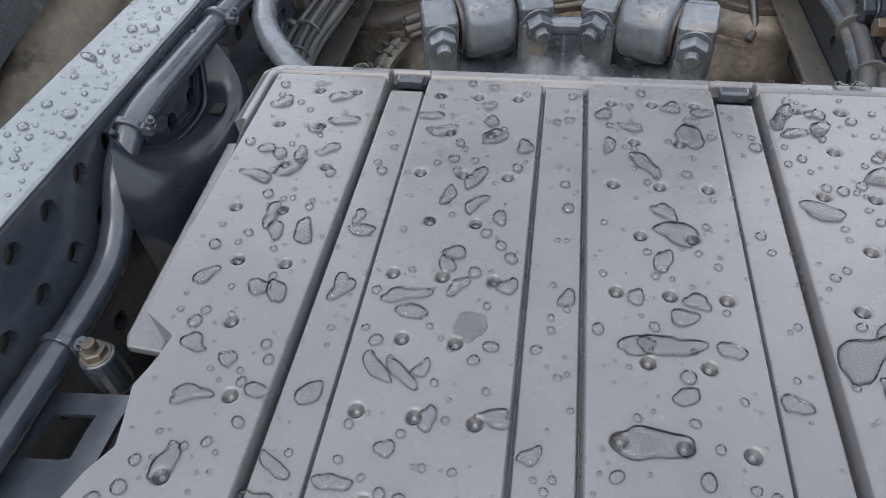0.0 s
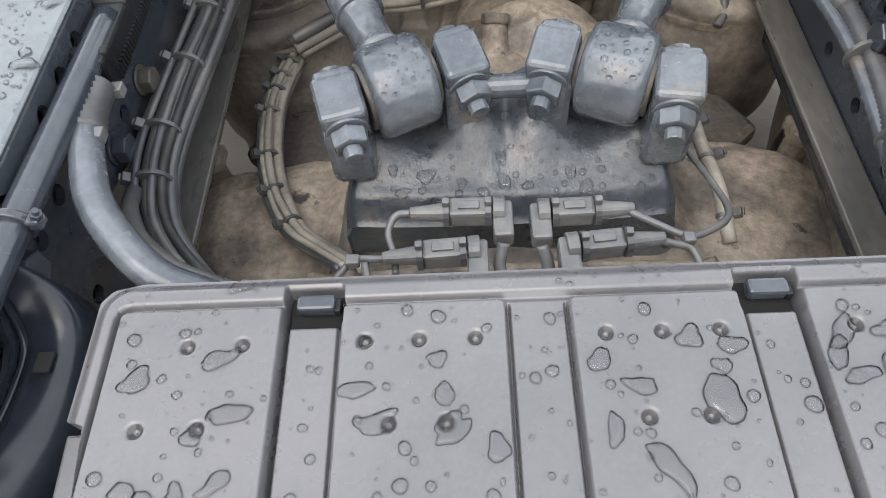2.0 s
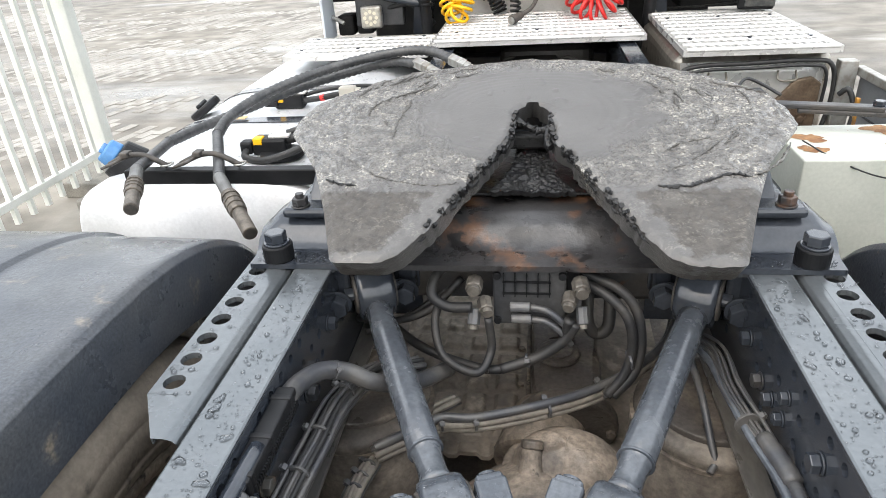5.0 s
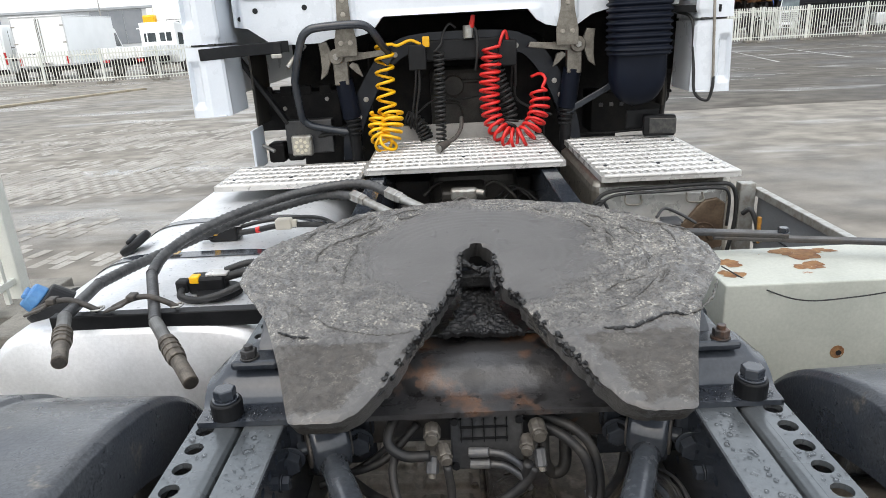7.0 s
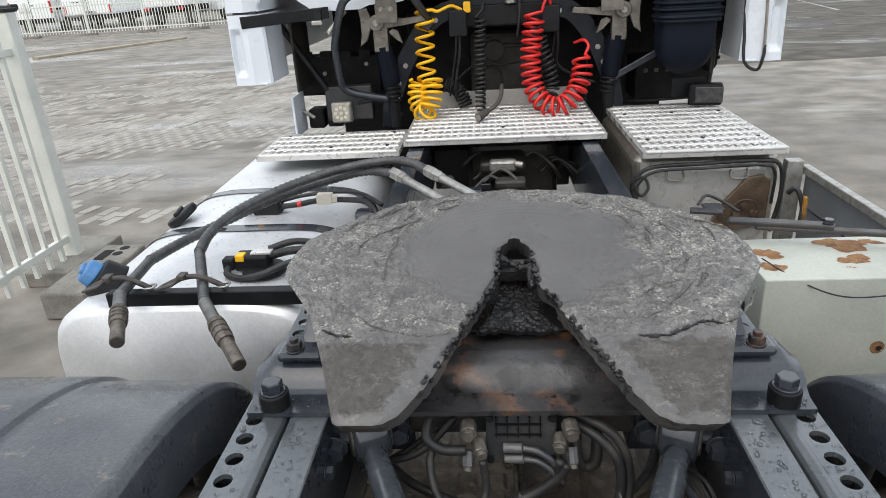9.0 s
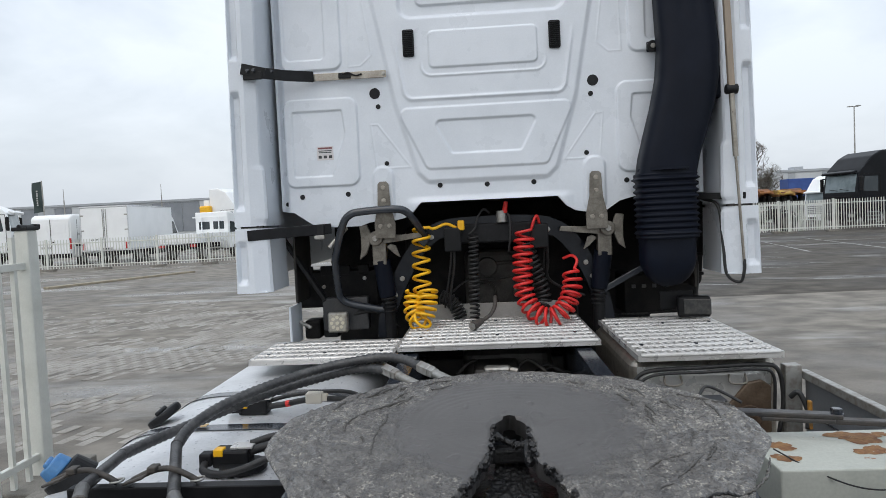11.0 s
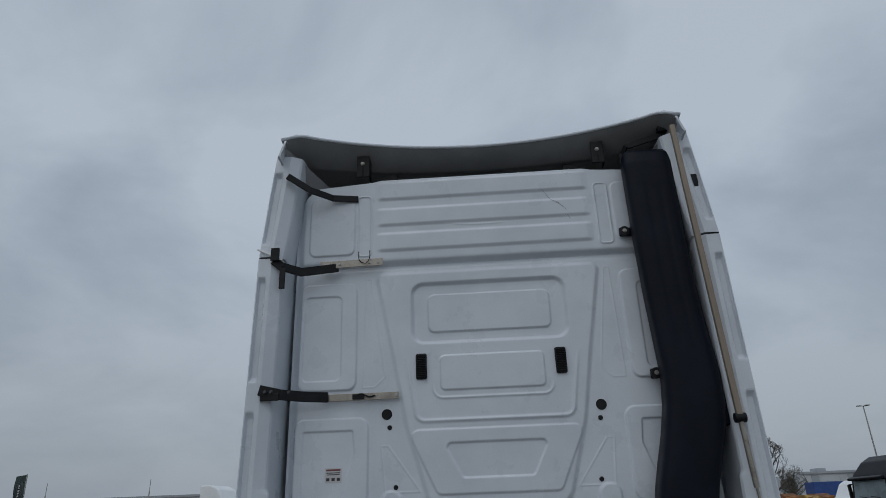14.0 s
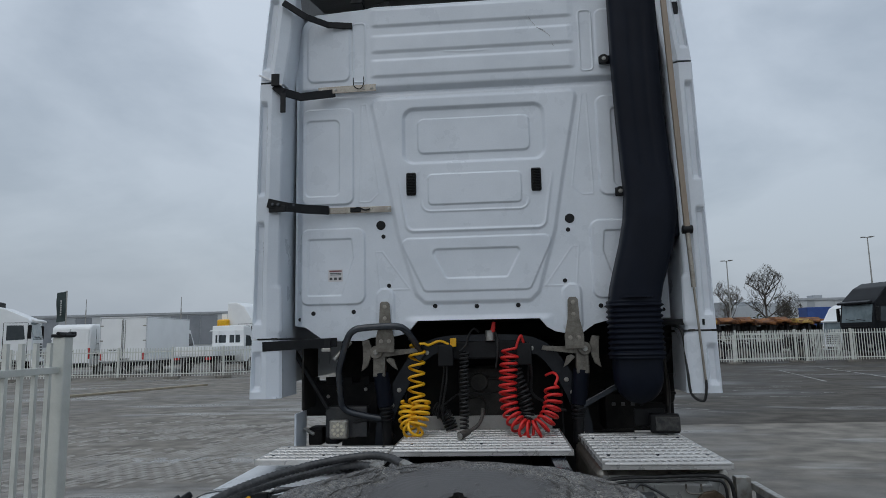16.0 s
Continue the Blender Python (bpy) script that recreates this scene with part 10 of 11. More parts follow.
def flat_bed():
    t = thing("flatbed_truck", "white small flatbed truck parked behind the fence", "truck")
    box("bed", (0, 1.6, 0.95), (2.0, 3.2, 0.10), VWHITE, t, 0.02)
    for s in (-1, 1):
        box("side_board", (s * 1.0, 1.6, 1.18), (0.04, 3.2, 0.38), VWHITE, t, 0.01)
    box("tail_board", (0, 0.0, 1.18), (2.0, 0.04, 0.38), VWHITE, t, 0.01)
    for s in (-0.66, 0.0, 0.66):
        box("board_post", (s, -0.03, 1.18), (0.06, 0.03, 0.40), ALU, t, 0.006)
    for s in (-1, 1):
        box("tail_lamp", (s * 0.85, -0.02, 0.78), (0.30, 0.05, 0.12), LAMPRED, t, 0.015)
        for y in (0.8, 1.6, 2.4):
            box("board_post", (s * 1.025, y, 1.18), (0.02, 0.06, 0.40), ALU, t, 0.004)
    box("mudguard", (0, 0.8, 0.80), (1.95, 0.9, 0.08), DARK, t, 0.03)
    for s in (-0.5, 0.5):
        box("head_rack", (s, 3.25, 1.60), (0.05, 0.05, 1.25), VWHITE, t, 0.01)
    box("head_rack", (0, 3.25, 2.20), (2.0, 0.05, 0.06), VWHITE, t, 0.01)
    for s in (-0.42, 0.42):
        box("rear_window", (s, 3.385, 1.75), (0.62, 0.02, 0.42), GLASS, t, 0.02)
    box("chassis", (0, 2.2, 0.72), (0.9, 4.8, 0.25), DARK, t, 0.02)
    profile("driver_cab", [(3.4, 0.5), (5.0, 0.5), (5.05, 1.25), (4.7, 1.5), (4.2, 2.40), (3.4, 2.48)], -0.95, 0.95, VWHITE, t, bevel=0.05)
    for s in (-1, 1):
        profile("side_window", [(3.6, 1.35), (4.45, 1.35), (4.1, 1.9), (3.65, 1.95)], s * 0.955, s * 0.963, GLASS, t)
    wheels(t, ((-0.85, 0.8), (0.85, 0.8), (-0.85, 4.2), (0.85, 4.2)))
    return t


def tractor(label, paint, height=3.75, unit=False):
    """A tractor unit: nose at -y."""
    t = thing("tractor_unit", label, "truck")
    h = height
    body = profile("cab_body", [(0.0, 0.75), (0.0, 1.9), (0.14, 2.92), (0.30, 3.14), (0.95, h - 0.30), (1.55, h), (2.3, h), (2.3, 1.0), (1.6, 0.75)], -1.24, 1.24, paint, t, bevel=0.08)
    profile("windscreen", [(-0.014, 1.95), (-0.014, 1.92), (0.13, 2.86), (0.142, 2.86)], -1.08, 1.08, WINDSCREEN, t)
    for s in (-0.4, 0.35):
        box("wiper", (s, -0.02, 2.05), (0.62, 0.02, 0.03), DARK, t, 0.004, Matrix.Rotation(radians(8), 3, "Y"))
    box("sun_visor", (0, -0.04, 2.98), (2.30, 0.30, 0.13), paint, t, 0.05, Matrix.Rotation(radians(20), 3, "X"))
    box("bumper", (0, -0.05, 0.62), (2.48, 0.30, 0.42), paint, t, 0.08)
    box("fog_lamp_panel", (0, -0.19, 0.60), (1.1, 0.05, 0.20), DARK, t, 0.02)
    for k in range(5):
        box("grille_bar", (0, -0.03, 1.0 + k * 0.17), (1.7, 0.05, 0.08), DARK, t, 0.02)
    for s in (-1, 1):
        profile("side_window", [(0.35, 1.95), (1.25, 1.90), (1.25, 2.72), (0.45, 2.72)], s * 1.245, s * 1.252, GLASS, t)
        for a, b in (((0.22, 0.9), (0.25, 2.85)), ((1.40, 0.9), (1.40, 2.85))):
            box("door_seam", (s * 1.2445, (a[0] + b[0]) / 2, (a[1] + b[1]) / 2), (0.010, 0.025, b[1] - a[1]), DARK, t, 0.0)
        box("door_seam", (s * 1.2445, 0.82, 2.86), (0.010, 1.16, 0.025), DARK, t, 0.0)
        box("door_handle", (s * 1.25, 1.22, 1.62), (0.03, 0.20, 0.05), DARK, t, 0.008)
        box("locker_flap", (s * 1.2445, 1.85, 1.65), (0.012, 0.62, 0.60), paint, t, 0.02)
        box("side_fairing", (s * 1.20, 2.55, 2.35), (0.06, 0.46, 2.6), paint, t, 0.03)
        box("head_lamp", (s * 1.0, -0.18, 0.66), (0.36, 0.08, 0.20), WORKLIGHT, t, 0.03)
        box("mirror", (s * 1.42, 0.10, 2.35), (0.12, 0.18, 0.75), DARK, t, 0.04)
        box("mirror_arm", (s * 1.32, 0.12, 2.72), (0.22, 0.05, 0.05), DARK, t, 0.01)
        for k in range(3):
            box("step", (s * 1.17, 0.95, 0.42 + 0.20 * k), (0.16, 0.75, 0.05), ZINC, t, 0.01)
        box("step_housing", (s * 1.12, 0.95, 0.62), (0.18, 0.95, 0.62), DARK, t, 0.03)
        box("fuel_tank", (s * 1.0, 3.4, 0.72), (0.50, 1.3, 0.62), ALU, t, 0.10)
    if unit:
        box("roof_air_unit", (0, 2.60, h + 0.10), (1.9, 1.4, 0.50), DARK, t, 0.08, label="dark roof air unit")
    box("chassis", (0, 4.0, 0.85), (0.85, 4.6, 0.28), DARK, t, 0.03)
    wheels(t, ((-1.02, 1.35), (1.02, 1.35), (-0.95, 5.0), (0.95, 5.0)), 0.5, 0.32)
    return t


bv = box_van()
bv.matrix_basis = pose(-18.95, 30.9, 0, 0, 0, 6)
pv = panel_van()
pv.matrix_basis = pose(-21.75, 30.9, 0, 0, 0, 5)
fb = flat_bed()
fb.matrix_basis = pose(-15.1, 30.6, 0, 0, 0, -6)
wt = tractor("white truck cab with a dark roof unit beyond the fence", VWHITE, 3.72, True)
wt.matrix_basis = pose(-26.1, 34.4, 0, 0, 0, 114)
far_cab = tractor("white high-roof truck cab far behind the vans", VWHITE, 4.45)
far_cab.matrix_basis = pose(-17.3, 46.6, 0, 0, 0, 80)
copy_thing(far_cab, pose(21.2, 42.6, 0, 0, 0, -72) @ Matrix.Scale(0.70, 4))
beacon = thing("yellow_hood", "yellow machine hood standing behind the flatbed", "machine", at=(-20.0, 46.0, 0))
put(box("hood", (-20.0, 46.0, 2.75), (0.85, 1.2, 0.95), YELLOW, beacon, 0.12), (-20.0, 46.0, 0))
put(box("frame", (-20.0, 46.0, 1.15), (0.75, 1.6, 2.3), DARK, beacon, 0.05), (-20.0, 46.0, 0))
bt = tractor("black high-roof truck parked behind the fence", VBLACK, 4.10)
bt.matrix_basis = pose(19.5, 36.4, 0, 0, 0, -77)
copy_thing(bt, pose(22.9, 40.2, 0, 0, 0, -77))
lo = thing("low_truck", "dark truck chassis with black wheels behind the fence", "truck", at=(12.5, 35.0, 0))
put(box("chassis", (12.4, 34.6, 0.80), (4.2, 0.8, 0.25), DARK, lo, 0.03), (12.5, 35.0, 0))
put(box("tank", (14.0, 34.5, 0.72), (1.3, 0.5, 0.60), DARK, lo, 0.10), (12.5, 35.0, 0))
put(box("battery_box", (15.1, 34.5, 0.95), (0.7, 0.6, 0.55), DUSTYBLACK, lo, 0.04), (12.5, 35.0, 0))
put(box("coupling_plate", (12.2, 35.0, 1.16), (1.0, 0.9, 0.08), DUSTYBLACK, lo, 0.03), (12.5, 35.0, 0))
for x in (11.3, 12.6, 15.6):
    o = put(cyl("wheel", (x, 34.0, 0.5), (x, 34.35, 0.5), 0.5, BLACK, lo, seg=32, bevel=0.04), (12.5, 35.0, 0))
    put(cyl("rim", (x, 33.99, 0.5), (x, 34.2, 0.5), 0.29, FITTING, lo, seg=24, bevel=0.02), (12.5, 35.0, 0))
    put(tube("wheel_arch", [(x - 0.62, 34.1, 0.55), (x - 0.42, 34.1, 0.97), (x, 34.1, 1.10), (x + 0.42, 34.1, 0.97), (x + 0.62, 34.1, 0.55)], 0.05, DARK, lo), (12.5, 35.0, 0))

rr = random.Random(14)
for i, x in enumerate((17.6, 19.3, 21.0, 22.4, 24.1, 25.6, 27.2, 29.0)):
    y, z, w = 57 + rr.uniform(-1.0, 1.5), 2.30 + rr.uniform(-0.08, 0.20), rr.uniform(1.3, 1.8)
    at = (x, y, 0)
    t = thing("low_trailer", "ochre and rust coloured low trailer stacked in the yard", "trailer", "ochre trailers", at=at)
    paint = OCHRE_PALE if i in (0, 5, 7) else OCHRE
    put(box("deck", (x, y + 2.5, z), (w, 6.0, 0.12), paint, t, 0.03), at)
    put(profile("gooseneck", [(y - 0.9, z + 0.02), (y - 0.2, z + 0.32), (y + 1.0, z + 0.34), (y + 1.6, z + 0.06), (y - 0.9, z - 0.10)], x - w * 0.42, x + w * 0.30, paint, t, bevel=0.03), at)
    for s in (-1, 1):
        put(box("side_beam", (x + s * w * 0.46, y + 2.4, z - 0.14), (0.10, 6.2, 0.20), OCHRE, t, 0.02), at)
        put(box("ramp", (x + s * w * 0.28, y - 0.75, z - 0.02), (0.36, 0.12, 0.34), paint if s > 0 else OCHRE, t, 0.03, Matrix.Rotation(radians(rr.uniform(-30, 30)), 3, "X")), at)
        put(box("support", (x + s * w * 0.40, y + 0.2, (z - 0.25) / 2), (0.22, 0.5, z - 0.25), DUSTYBLACK, t, 0.02), at)
        for yy in (1.2, 2.6):
            put(cyl("wheel", (x + s * w * 0.44, y + yy, z - 0.72), (x + s * w * 0.22, y + yy, z - 0.72), 0.42, RUBBER, t, seg=18, bevel=0.03), at)
    put(box("lower_deck", (x, y + 2.5, z - 1.1), (w * 1.05, 6.0, 0.20), DUSTYBLACK, t, 0.03), at)
bc = thing("tarp_trailer", "blue tarpaulin trailer in the far yard", "trailer", at=(43.6, 88, 0))
put(box("tarp", (43.6, 88, 2.95), (8.2, 2.5, 3.0), VBLUE, bc, 0.05), (43.6, 88, 0))
put(box("frame", (43.6, 88, 0.75), (8.2, 2.3, 1.5), DARK, bc, 0.03), (43.6, 88, 0))

# ---- far buildings ----
CLAD = [mat("cladding_pale", (0.56, 0.585, 0.60), 0.6, second=(0.50, 0.525, 0.54), scale=0.3), mat("cladding_mid", (0.40, 0.425, 0.45), 0.6, second=(0.36, 0.385, 0.41), scale=0.3), mat("cladding_dark", (0.25, 0.27, 0.295), 0.6, second=(0.21, 0.23, 0.255), scale=0.3)]


def hall(label, x0, x1, y, h, seed):
    t = thing("warehouse", label, "warehouse", "far halls", at=((x0 + x1) / 2, y + 20, 0))
    at = ((x0 + x1) / 2, y + 20, 0)
    put(box("wall", ((x0 + x1) / 2, y + 20, h / 2), (x1 - x0, 40, h), CLAD[0], t, 0.05), at)
    put(box("roof_edge", ((x0 + x1) / 2, y - 0.1, h + 0.15), (x1 - x0 + 0.4, 0.5, 0.5), CLAD[1], t, 0.03), at)
    rr = random.Random(seed)
    x = x0
    while x < x1 - 4:
        w = rr.choice((1.6, 2.4, 3.2, 4.2))
        c = rr.choice((0, 0, 0, 1, 2))
        put(box("cladding_panel", (x + w / 2, y - 0.06, h * 0.55), (w - 0.1, 0.10, h * 0.82), CLAD[c], t, 0.01), at)
        x += w
    return t


hall("long grey clad warehouse on the horizon", -150, -42, 150, 8.4, 3)
hall("long grey clad warehouse behind the trucks", 65.5, 130, 150, 8.1, 4)
hall("low grey hall beyond the trees", 48, 73, 190, 9.3, 5)
box_top = thing("roof_unit", "grey ventilation unit on the hall roof", "roof unit", at=(71, 152, 8.2))
put(box("unit", (71, 153, 8.7), (2, 3, 1.0), CLAD[1], box_top, 0.05), (71, 152, 8.2))

# ---- flag, poles and lamps ----
flag = thing("beach_flag", "dark green advertising flag on a pole", "flag", at=(-37, 51.3, 0))
FG = (-37, 51.3, 0)
FLAGG = mat("flag_green", (0.028, 0.045, 0.045), 0.7, second=(0.04, 0.06, 0.06), scale=1)
put(cyl("pole", (-36.05, 51.3, 0), (-36.15, 51.3, 6.15), 0.05, ZINC, flag, seg=12), FG)


def cloth(u, v):
    x = -36.98 + u * 0.86 - 0.05 * v
    z = 3.50 + v * 2.50 + 0.10 * u
    return x, 51.3 + 0.06 * np.sin(v * 7 + u * 2), z


put(grid("cloth", 12, 24, cloth, FLAGG, flag, "dark flag with pale print", skirt=(0, 0.01, 0)), FG)
for k in range(7):
    put(box("print_bar", (-36.55, 51.20, 4.15 + k * 0.19), (0.13, 0.01, 0.12), PLATE, flag, 0.0), FG)


def lamp_post(x, y, h, label):
    t = thing("street_lamp", label, "street lamp", "yard lamps", at=(x, y, 0))
    at = (x, y, 0)
    put(cyl("pole", (x, y, 0), (x, y, h), 0.11, ZINC, t, r1=0.055, seg=12), at)
    put(box("cross_arm", (x, y, h), (0.9, 0.10, 0.07), ZINC, t, 0.02), at)
    for s in (-1, 1):
        put(box("lamp_head", (x + s * 0.45, y, h + 0.05 + 0.03 * s), (0.50, 0.30, 0.10), ZINC, t, 0.03), at)
    return t


lamp_post(27.7, 80.0, 10.0, "tall grey yard lamp post")
lamp_post(41.1, 74.4, 11.6, "tall grey yard lamp post")
for x in (-47.95, -36.4):
    mast = thing("pole", "thin grey pole beyond the vans", "pole", "thin poles", at=(x, 72, 0))
    put(cyl("shaft", (x, 72, 0), (x, 72, 5.6), 0.09, ZINC, mast, r1=0.06, seg=12), (x, 72, 0))
    put(cyl("tip", (x, 72, 5.6), (x, 72, 6.85), 0.035, ZINC, mast, seg=10), (x, 72, 0))
near_lamp = thing("flood_light", "dark flood light head on a tall mast", "flood light", at=(25.5, 36, 0))
put(cyl("mast", (26.3, 38, 0), (26.3, 38, 7.9), 0.10, ZINC, near_lamp, seg=12), (25.5, 36, 0))
put(box("head", (25.7, 38, 7.95), (1.3, 0.6, 0.22), DARK, near_lamp, 0.05), (25.5, 36, 0))
put(box("head", (25.45, 38, 8.2), (0.5, 0.4, 0.3), DARK, near_lamp, 0.05), (25.5, 36, 0))

# ---- trees, mostly bare in early spring ----
BARK = mat("bark", (0.13, 0.115, 0.10), 0.9, second=(0.07, 0.06, 0.05), scale=6)
LEAF = mat("spring_leaves", (0.10, 0.10, 0.05), 0.7, second=(0.14, 0.125, 0.065), scale=2)


def tree(x, y, h, seed, label, spread=0.27):
    """Bare tree whose limbs fork into fine twigs that fill an uneven oval crown."""
    rr = random.Random(seed)
    t = thing("tree", label, "tree", "bare trees", at=(x, y, 0))
    at = (x, y, 0)
    verts, faces, leaves = [], [], []
    mid, tall, wide = h * 0.62, h * 0.40, h * spread

    def room(p):
        q = ((p.x - x) / wide) ** 2 + ((p.y - y) / wide) ** 2 + ((p.z - mid) / tall) ** 2
        return q < 1.0 + 0.25 * math.sin(p.x * 2.3 + seed) * math.sin(p.z * 1.7)

    def limb(p, d, length, r, depth):
        pts, q, dd = [p.copy()], p.copy(), d.copy()
        wild = 0.05 if depth == 0 else 0.15
        for _ in range(4):
            dd = (dd + Vector((rr.uniform(-wild, wild), rr.uniform(-wild, wild), rr.uniform(-0.06, 0.14)))).normalized()
            q = q + dd * (length / 4)
            if depth and not room(q):
                break
            pts.append(q.copy())
        if len(pts) < 2:
            return
        v, f = sweep(pts, lambda i: max(0.009, r * (1 - 0.14 * i)), 7 if depth < 2 else 3)
        b = len(verts)
        verts.extend(v)
        faces.extend(tuple(b + i for i in ff) for ff in f)
        if depth >= 3:
            leaves.extend(pts[1:])
        if depth < 5:
            for _ in range((10, 4, 4, 3, 2)[depth]):
                k = rr.randint(2 if depth == 0 and len(pts) > 2 else 1, len(pts) - 1)
                a = rr.uniform(0, 2 * math.pi)
                out = Vector((math.cos(a), math.sin(a), rr.uniform(-0.05, 0.75))).normalized()
                limb(pts[k], (dd * 0.62 + out * 0.80).normalized(), (h * 0.34 if depth == 0 else length * rr.uniform(0.5, 0.72)), r * (0.42 if depth == 0 else 0.55), depth + 1)

    limb(Vector((x, y, 0)), Vector((0, 0, 1)), h * 0.62, h * 0.020, 0)
    put(raw("trunk", verts, faces, BARK, t, "", True), at)
    verts, faces = [], []
    for p in leaves[::2]:
        c = p + Vector((rr.gauss(0, 0.12), rr.gauss(0, 0.12), rr.gauss(0, 0.12)))
        s = rr.uniform(0.02, 0.05)
        a, b2 = Vector((rr.uniform(-1, 1), rr.uniform(-1, 1), rr.uniform(-1, 1))).normalized() * s, Vector((rr.uniform(-1, 1), rr.uniform(-1, 1), rr.uniform(-1, 1))).normalized() * s
        b0 = len(verts)
        verts.extend((c - a, c + b2, c + a, c - b2))
        faces.append((b0, b0 + 1, b0 + 2, b0 + 3))
    put(raw("crown", verts, faces, LEAF, t), at)


tree(31.3, 91, 8.2, 1, "bare branching tree with first leaves beyond the yard")
tree(36.5, 92, 10.3, 2, "tall bare branching tree beyond the yard", 0.29)
tree(40.6, 95, 7.0, 3, "small bare tree beyond the yard")
tree(26.5, 94, 7.6, 4, "bare branching tree beyond the yard")
tree(42.0, 100, 5.5, 5, "small bare tree beyond the yard")
rr = random.Random(9)
verts, faces = [], []
for k in range(2600):
    c = Vector((rr.uniform(20, 58), rr.uniform(96, 99), 0))
    c.z = rr.uniform(0, 3.2 + 0.8 * math.sin(c.x * 0.7) + 0.5 * math.sin(c.x * 1.9))
    a, b2 = Vector((rr.uniform(-1, 1), rr.uniform(-1, 1), rr.uniform(-1, 1))).normalized() * 0.22, Vector((rr.uniform(-1, 1), rr.uniform(-1, 1), rr.uniform(-1, 1))).normalized() * 0.22
    b0 = len(verts)
    verts.extend((c - a, c + b2, c + a, c - b2))
    faces.append((b0, b0 + 1, b0 + 2, b0 + 3))
tagged(raw("hedge", verts, faces, LEAF), "scrubby olive hedge below the trees", "hedge", kind="stuff")

# ---- markings and paving ----
LINEW = mat("pale_line_and_streak", (0.42, 0.42, 0.40), 0.6, second=(0.22, 0.21, 0.19), scale=2.5, low=0.45, high=0.6)
rm = random.Random(8)
LINES = [((13.5, 28.0), (12.4, 20.3), 0.12), ((11.2, 26.5), (10.0, 20.0), 0.10), ((16.2, 27.8), (15.4, 20.2), 0.12), ((8.6, 24.2), (17.5, 21.4), 0.14)]
# short pale strips stand for the bright water streaks left by tyres
for k in range(26):
    x, y = rm.uniform(4.2, 11.5), rm.uniform(11.5, 20.5)
    a, ln = rm.gauss(2.75, 0.25), rm.uniform(0.4, 1.3)
    LINES.append(((x, y), (x + ln * math.cos(a), y + ln * math.sin(a)), rm.uniform(0.03, 0.09)))
for a, b, w in LINES:
    a, b = Vector((*a, 0.009)), Vector((*b, 0.009))
    n = (b - a).cross(Vector((0, 0, 1))).normalized() * w / 2
    tagged(raw("road_marking", [a - n * 0.4, a + n * 0.6, b + n, b - n], [(0, 1, 2, 3)], LINEW), "worn white paint line and pale tyre water streak on the asphalt", "road marking", kind="structure")
kerb = box("kerb", (-12.0, 20.3, 0.03), (0.34, 5.2, 0.06), KERBSAND, None, 0.01, Matrix.Rotation(radians(-28), 3, "Z"))
tagged(kerb, "low pale concrete strip in the paving", "kerb", kind="structure")

PAVER = mat("paving_block", (0.315, 0.297, 0.265), 0.62, second=(0.200, 0.184, 0.156), scale=1.4, low=0.40, high=0.60, grain=0.18, grain_scale=60, bump=0.3, rand=0.11, third=(0.215, 0.195, 0.165), third_scale=9, third_cut=(0.55, 0.66))


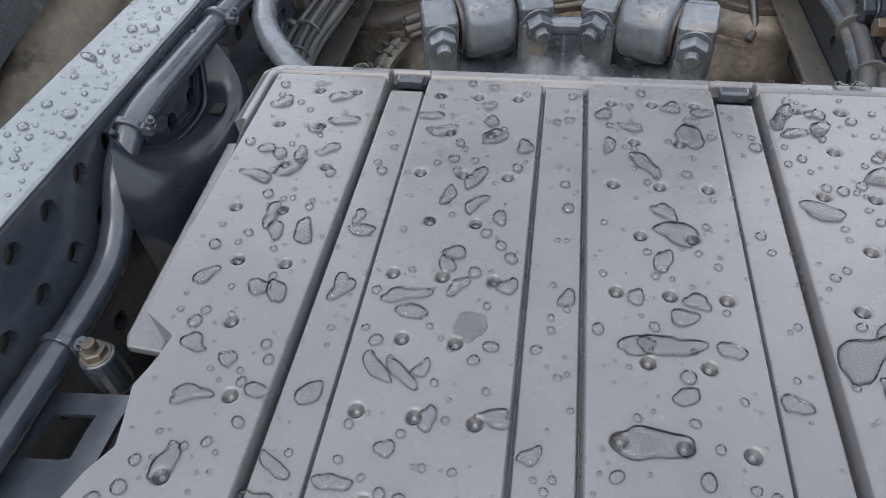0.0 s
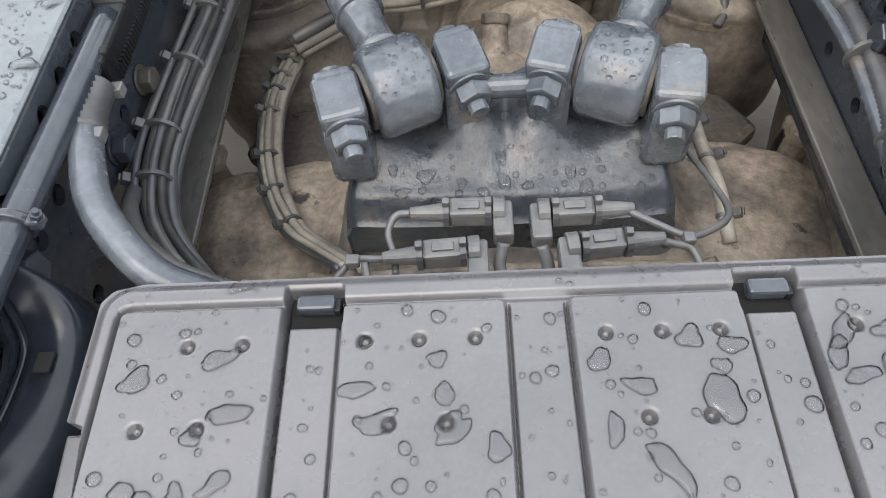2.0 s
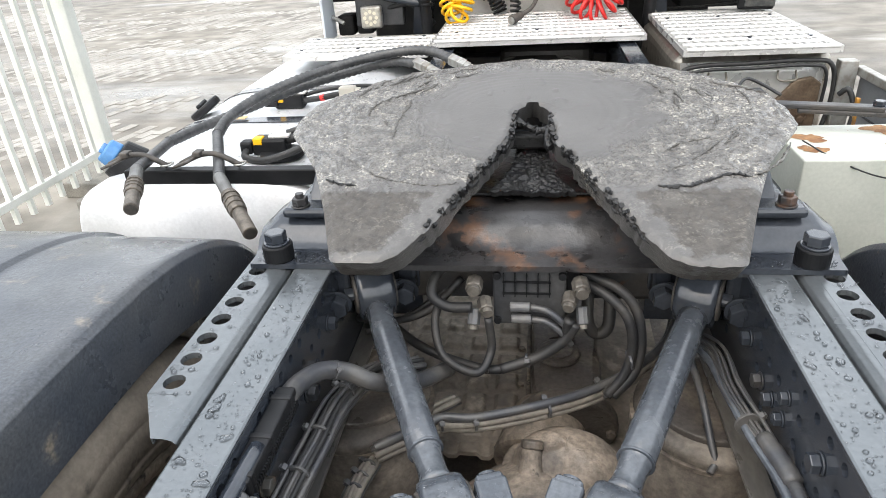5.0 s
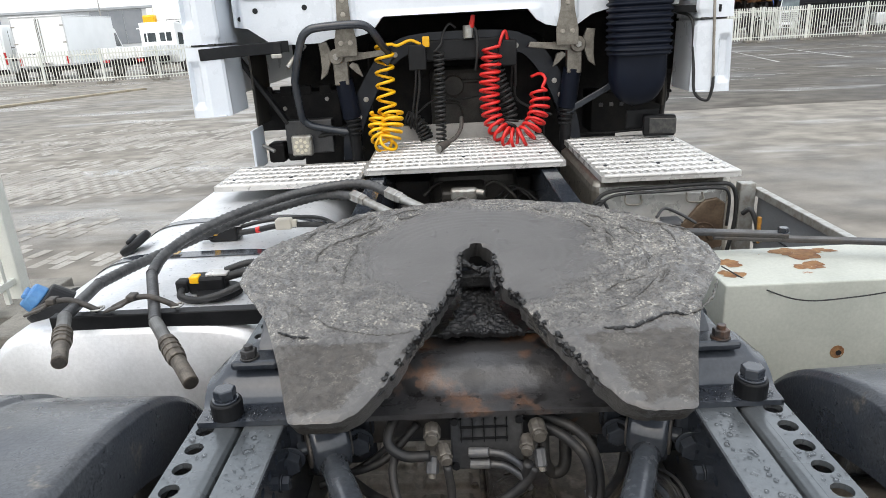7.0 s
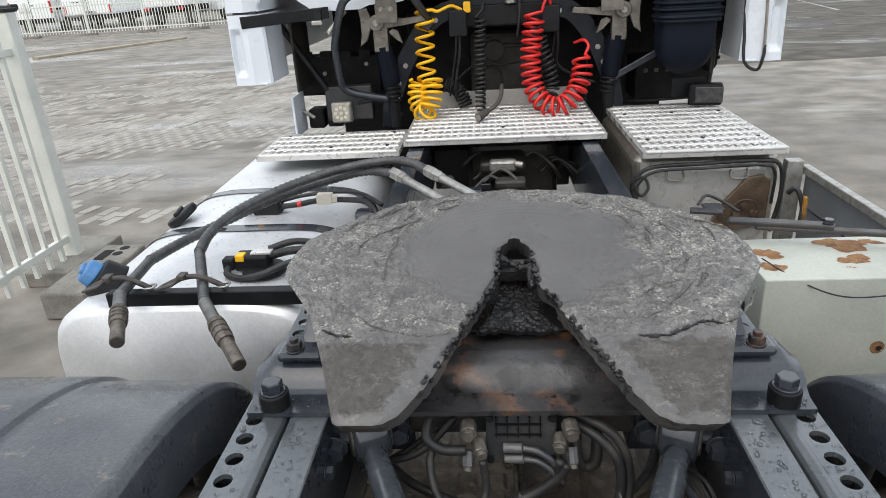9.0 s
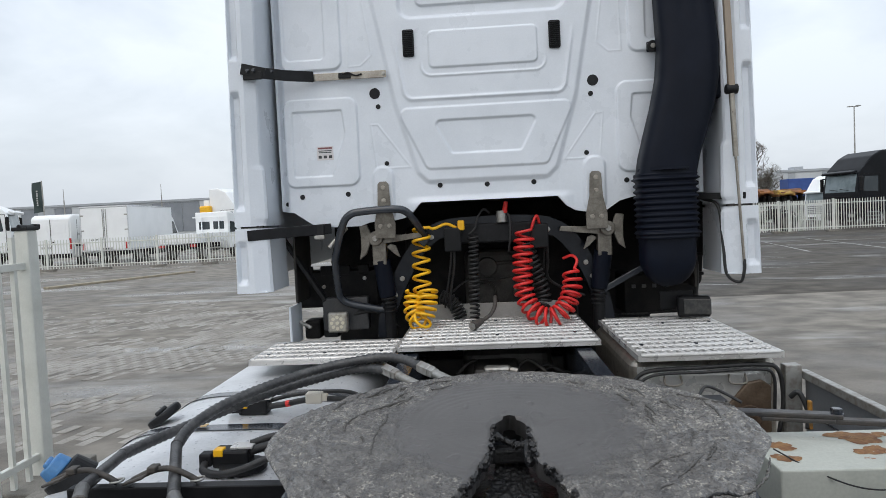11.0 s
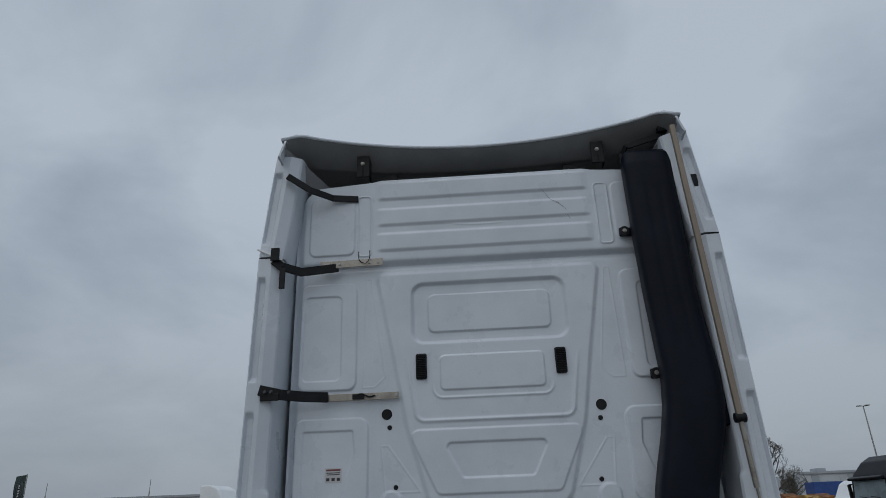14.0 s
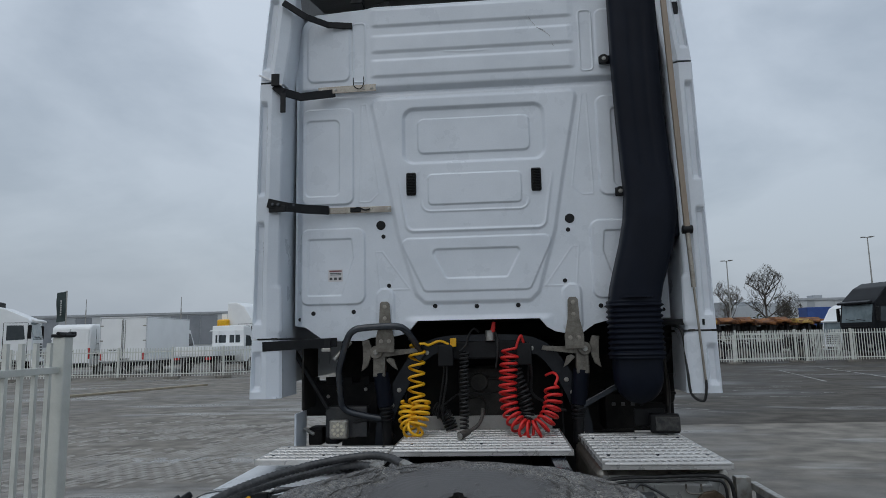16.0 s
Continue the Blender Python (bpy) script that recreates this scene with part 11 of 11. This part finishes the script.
def paver_mesh(w, l, h=0.004, c=0.0035):
    bm = bmesh.new()
    t = [bm.verts.new((sx * (w / 2 - c), sy * (l / 2 - c), h)) for sx, sy in ((-1, -1), (1, -1), (1, 1), (-1, 1))]
    e = [bm.verts.new((sx * w / 2, sy * l / 2, h - c * 0.7)) for sx, sy in ((-1, -1), (1, -1), (1, 1), (-1, 1))]
    f = [bm.verts.new((sx * w / 2, sy * l / 2, 0.0)) for sx, sy in ((-1, -1), (1, -1), (1, 1), (-1, 1))]
    bm.faces.new(t)
    for k in range(4):
        k2 = (k + 1) % 4
        bm.faces.new([e[k], e[k2], t[k2], t[k]])
        bm.faces.new([f[k], f[k2], e[k2], e[k]])
    me = bpy.data.meshes.new("brick")
    bm.to_mesh(me)
    bm.free()
    me.materials.append(PAVER)
    return me


brick = paver_mesh(0.094, 0.196)
bv_, bf_ = [tuple(v.co) for v in brick.vertices], [tuple(p.vertices) for p in brick.polygons]
rr = random.Random(77)
verts, faces, made = [], [], 0
SKEW = radians(-14)
cs, sn = math.cos(SKEW), math.sin(SKEW)
for i in range(-30, 122):
    for j in range(0, 88):
        bx, by = -12.2 + i * 0.104, 1.2 + j * 0.206 + (0.103 if i % 2 else 0.0)
        x, y = -6.0 + (bx + 6.0) * cs - (by - 8.0) * sn, 8.0 + (bx + 6.0) * sn + (by - 8.0) * cs
        if not (-12.0 < x < -1.3 and 2.2 < y < 12.2 + 0.8 * math.sin(x * 1.7)):
            continue
        # worn clean in bands where wheels pass, buried in silt elsewhere
        ax, ay = np.array([x * 0.9 + y * 0.25 + 40]), np.array([y - 0.28 * x + 40])
        bare = 0.62 * float(value_noise(ax, ay, 0.9, 81)[0]) + 0.45 * float(value_noise(ax * 0.5, ay * 2.2, 0.8, 82)[0]) + 0.35 * rr.uniform(-1, 1)
        if bare < 0.10:
            continue
        dz, dt = rr.uniform(-0.0035, 0.0025), SKEW + rr.uniform(-0.02, 0.02)
        if -4.8 < x < -2.2 and 4.2 < y < 7.6 and made < 300:
            o = new("brick", brick)
            o.parent = ground
            o.matrix_basis = pose(x, y, dz, 0, 0, math.degrees(dt))
            made += 1
        else:
            b0 = len(verts)
            c2, s2 = math.cos(dt), math.sin(dt)
            verts.extend((x + p[0] * c2 - p[1] * s2, y + p[0] * s2 + p[1] * c2, dz + p[2]) for p in bv_)
            faces.extend(tuple(b0 + q for q in f) for f in bf_)
rest = raw("paving_blocks", verts, faces, PAVER)
tagged(rest, "grey concrete paving blocks with open joints", "paving blocks", kind="stuff")
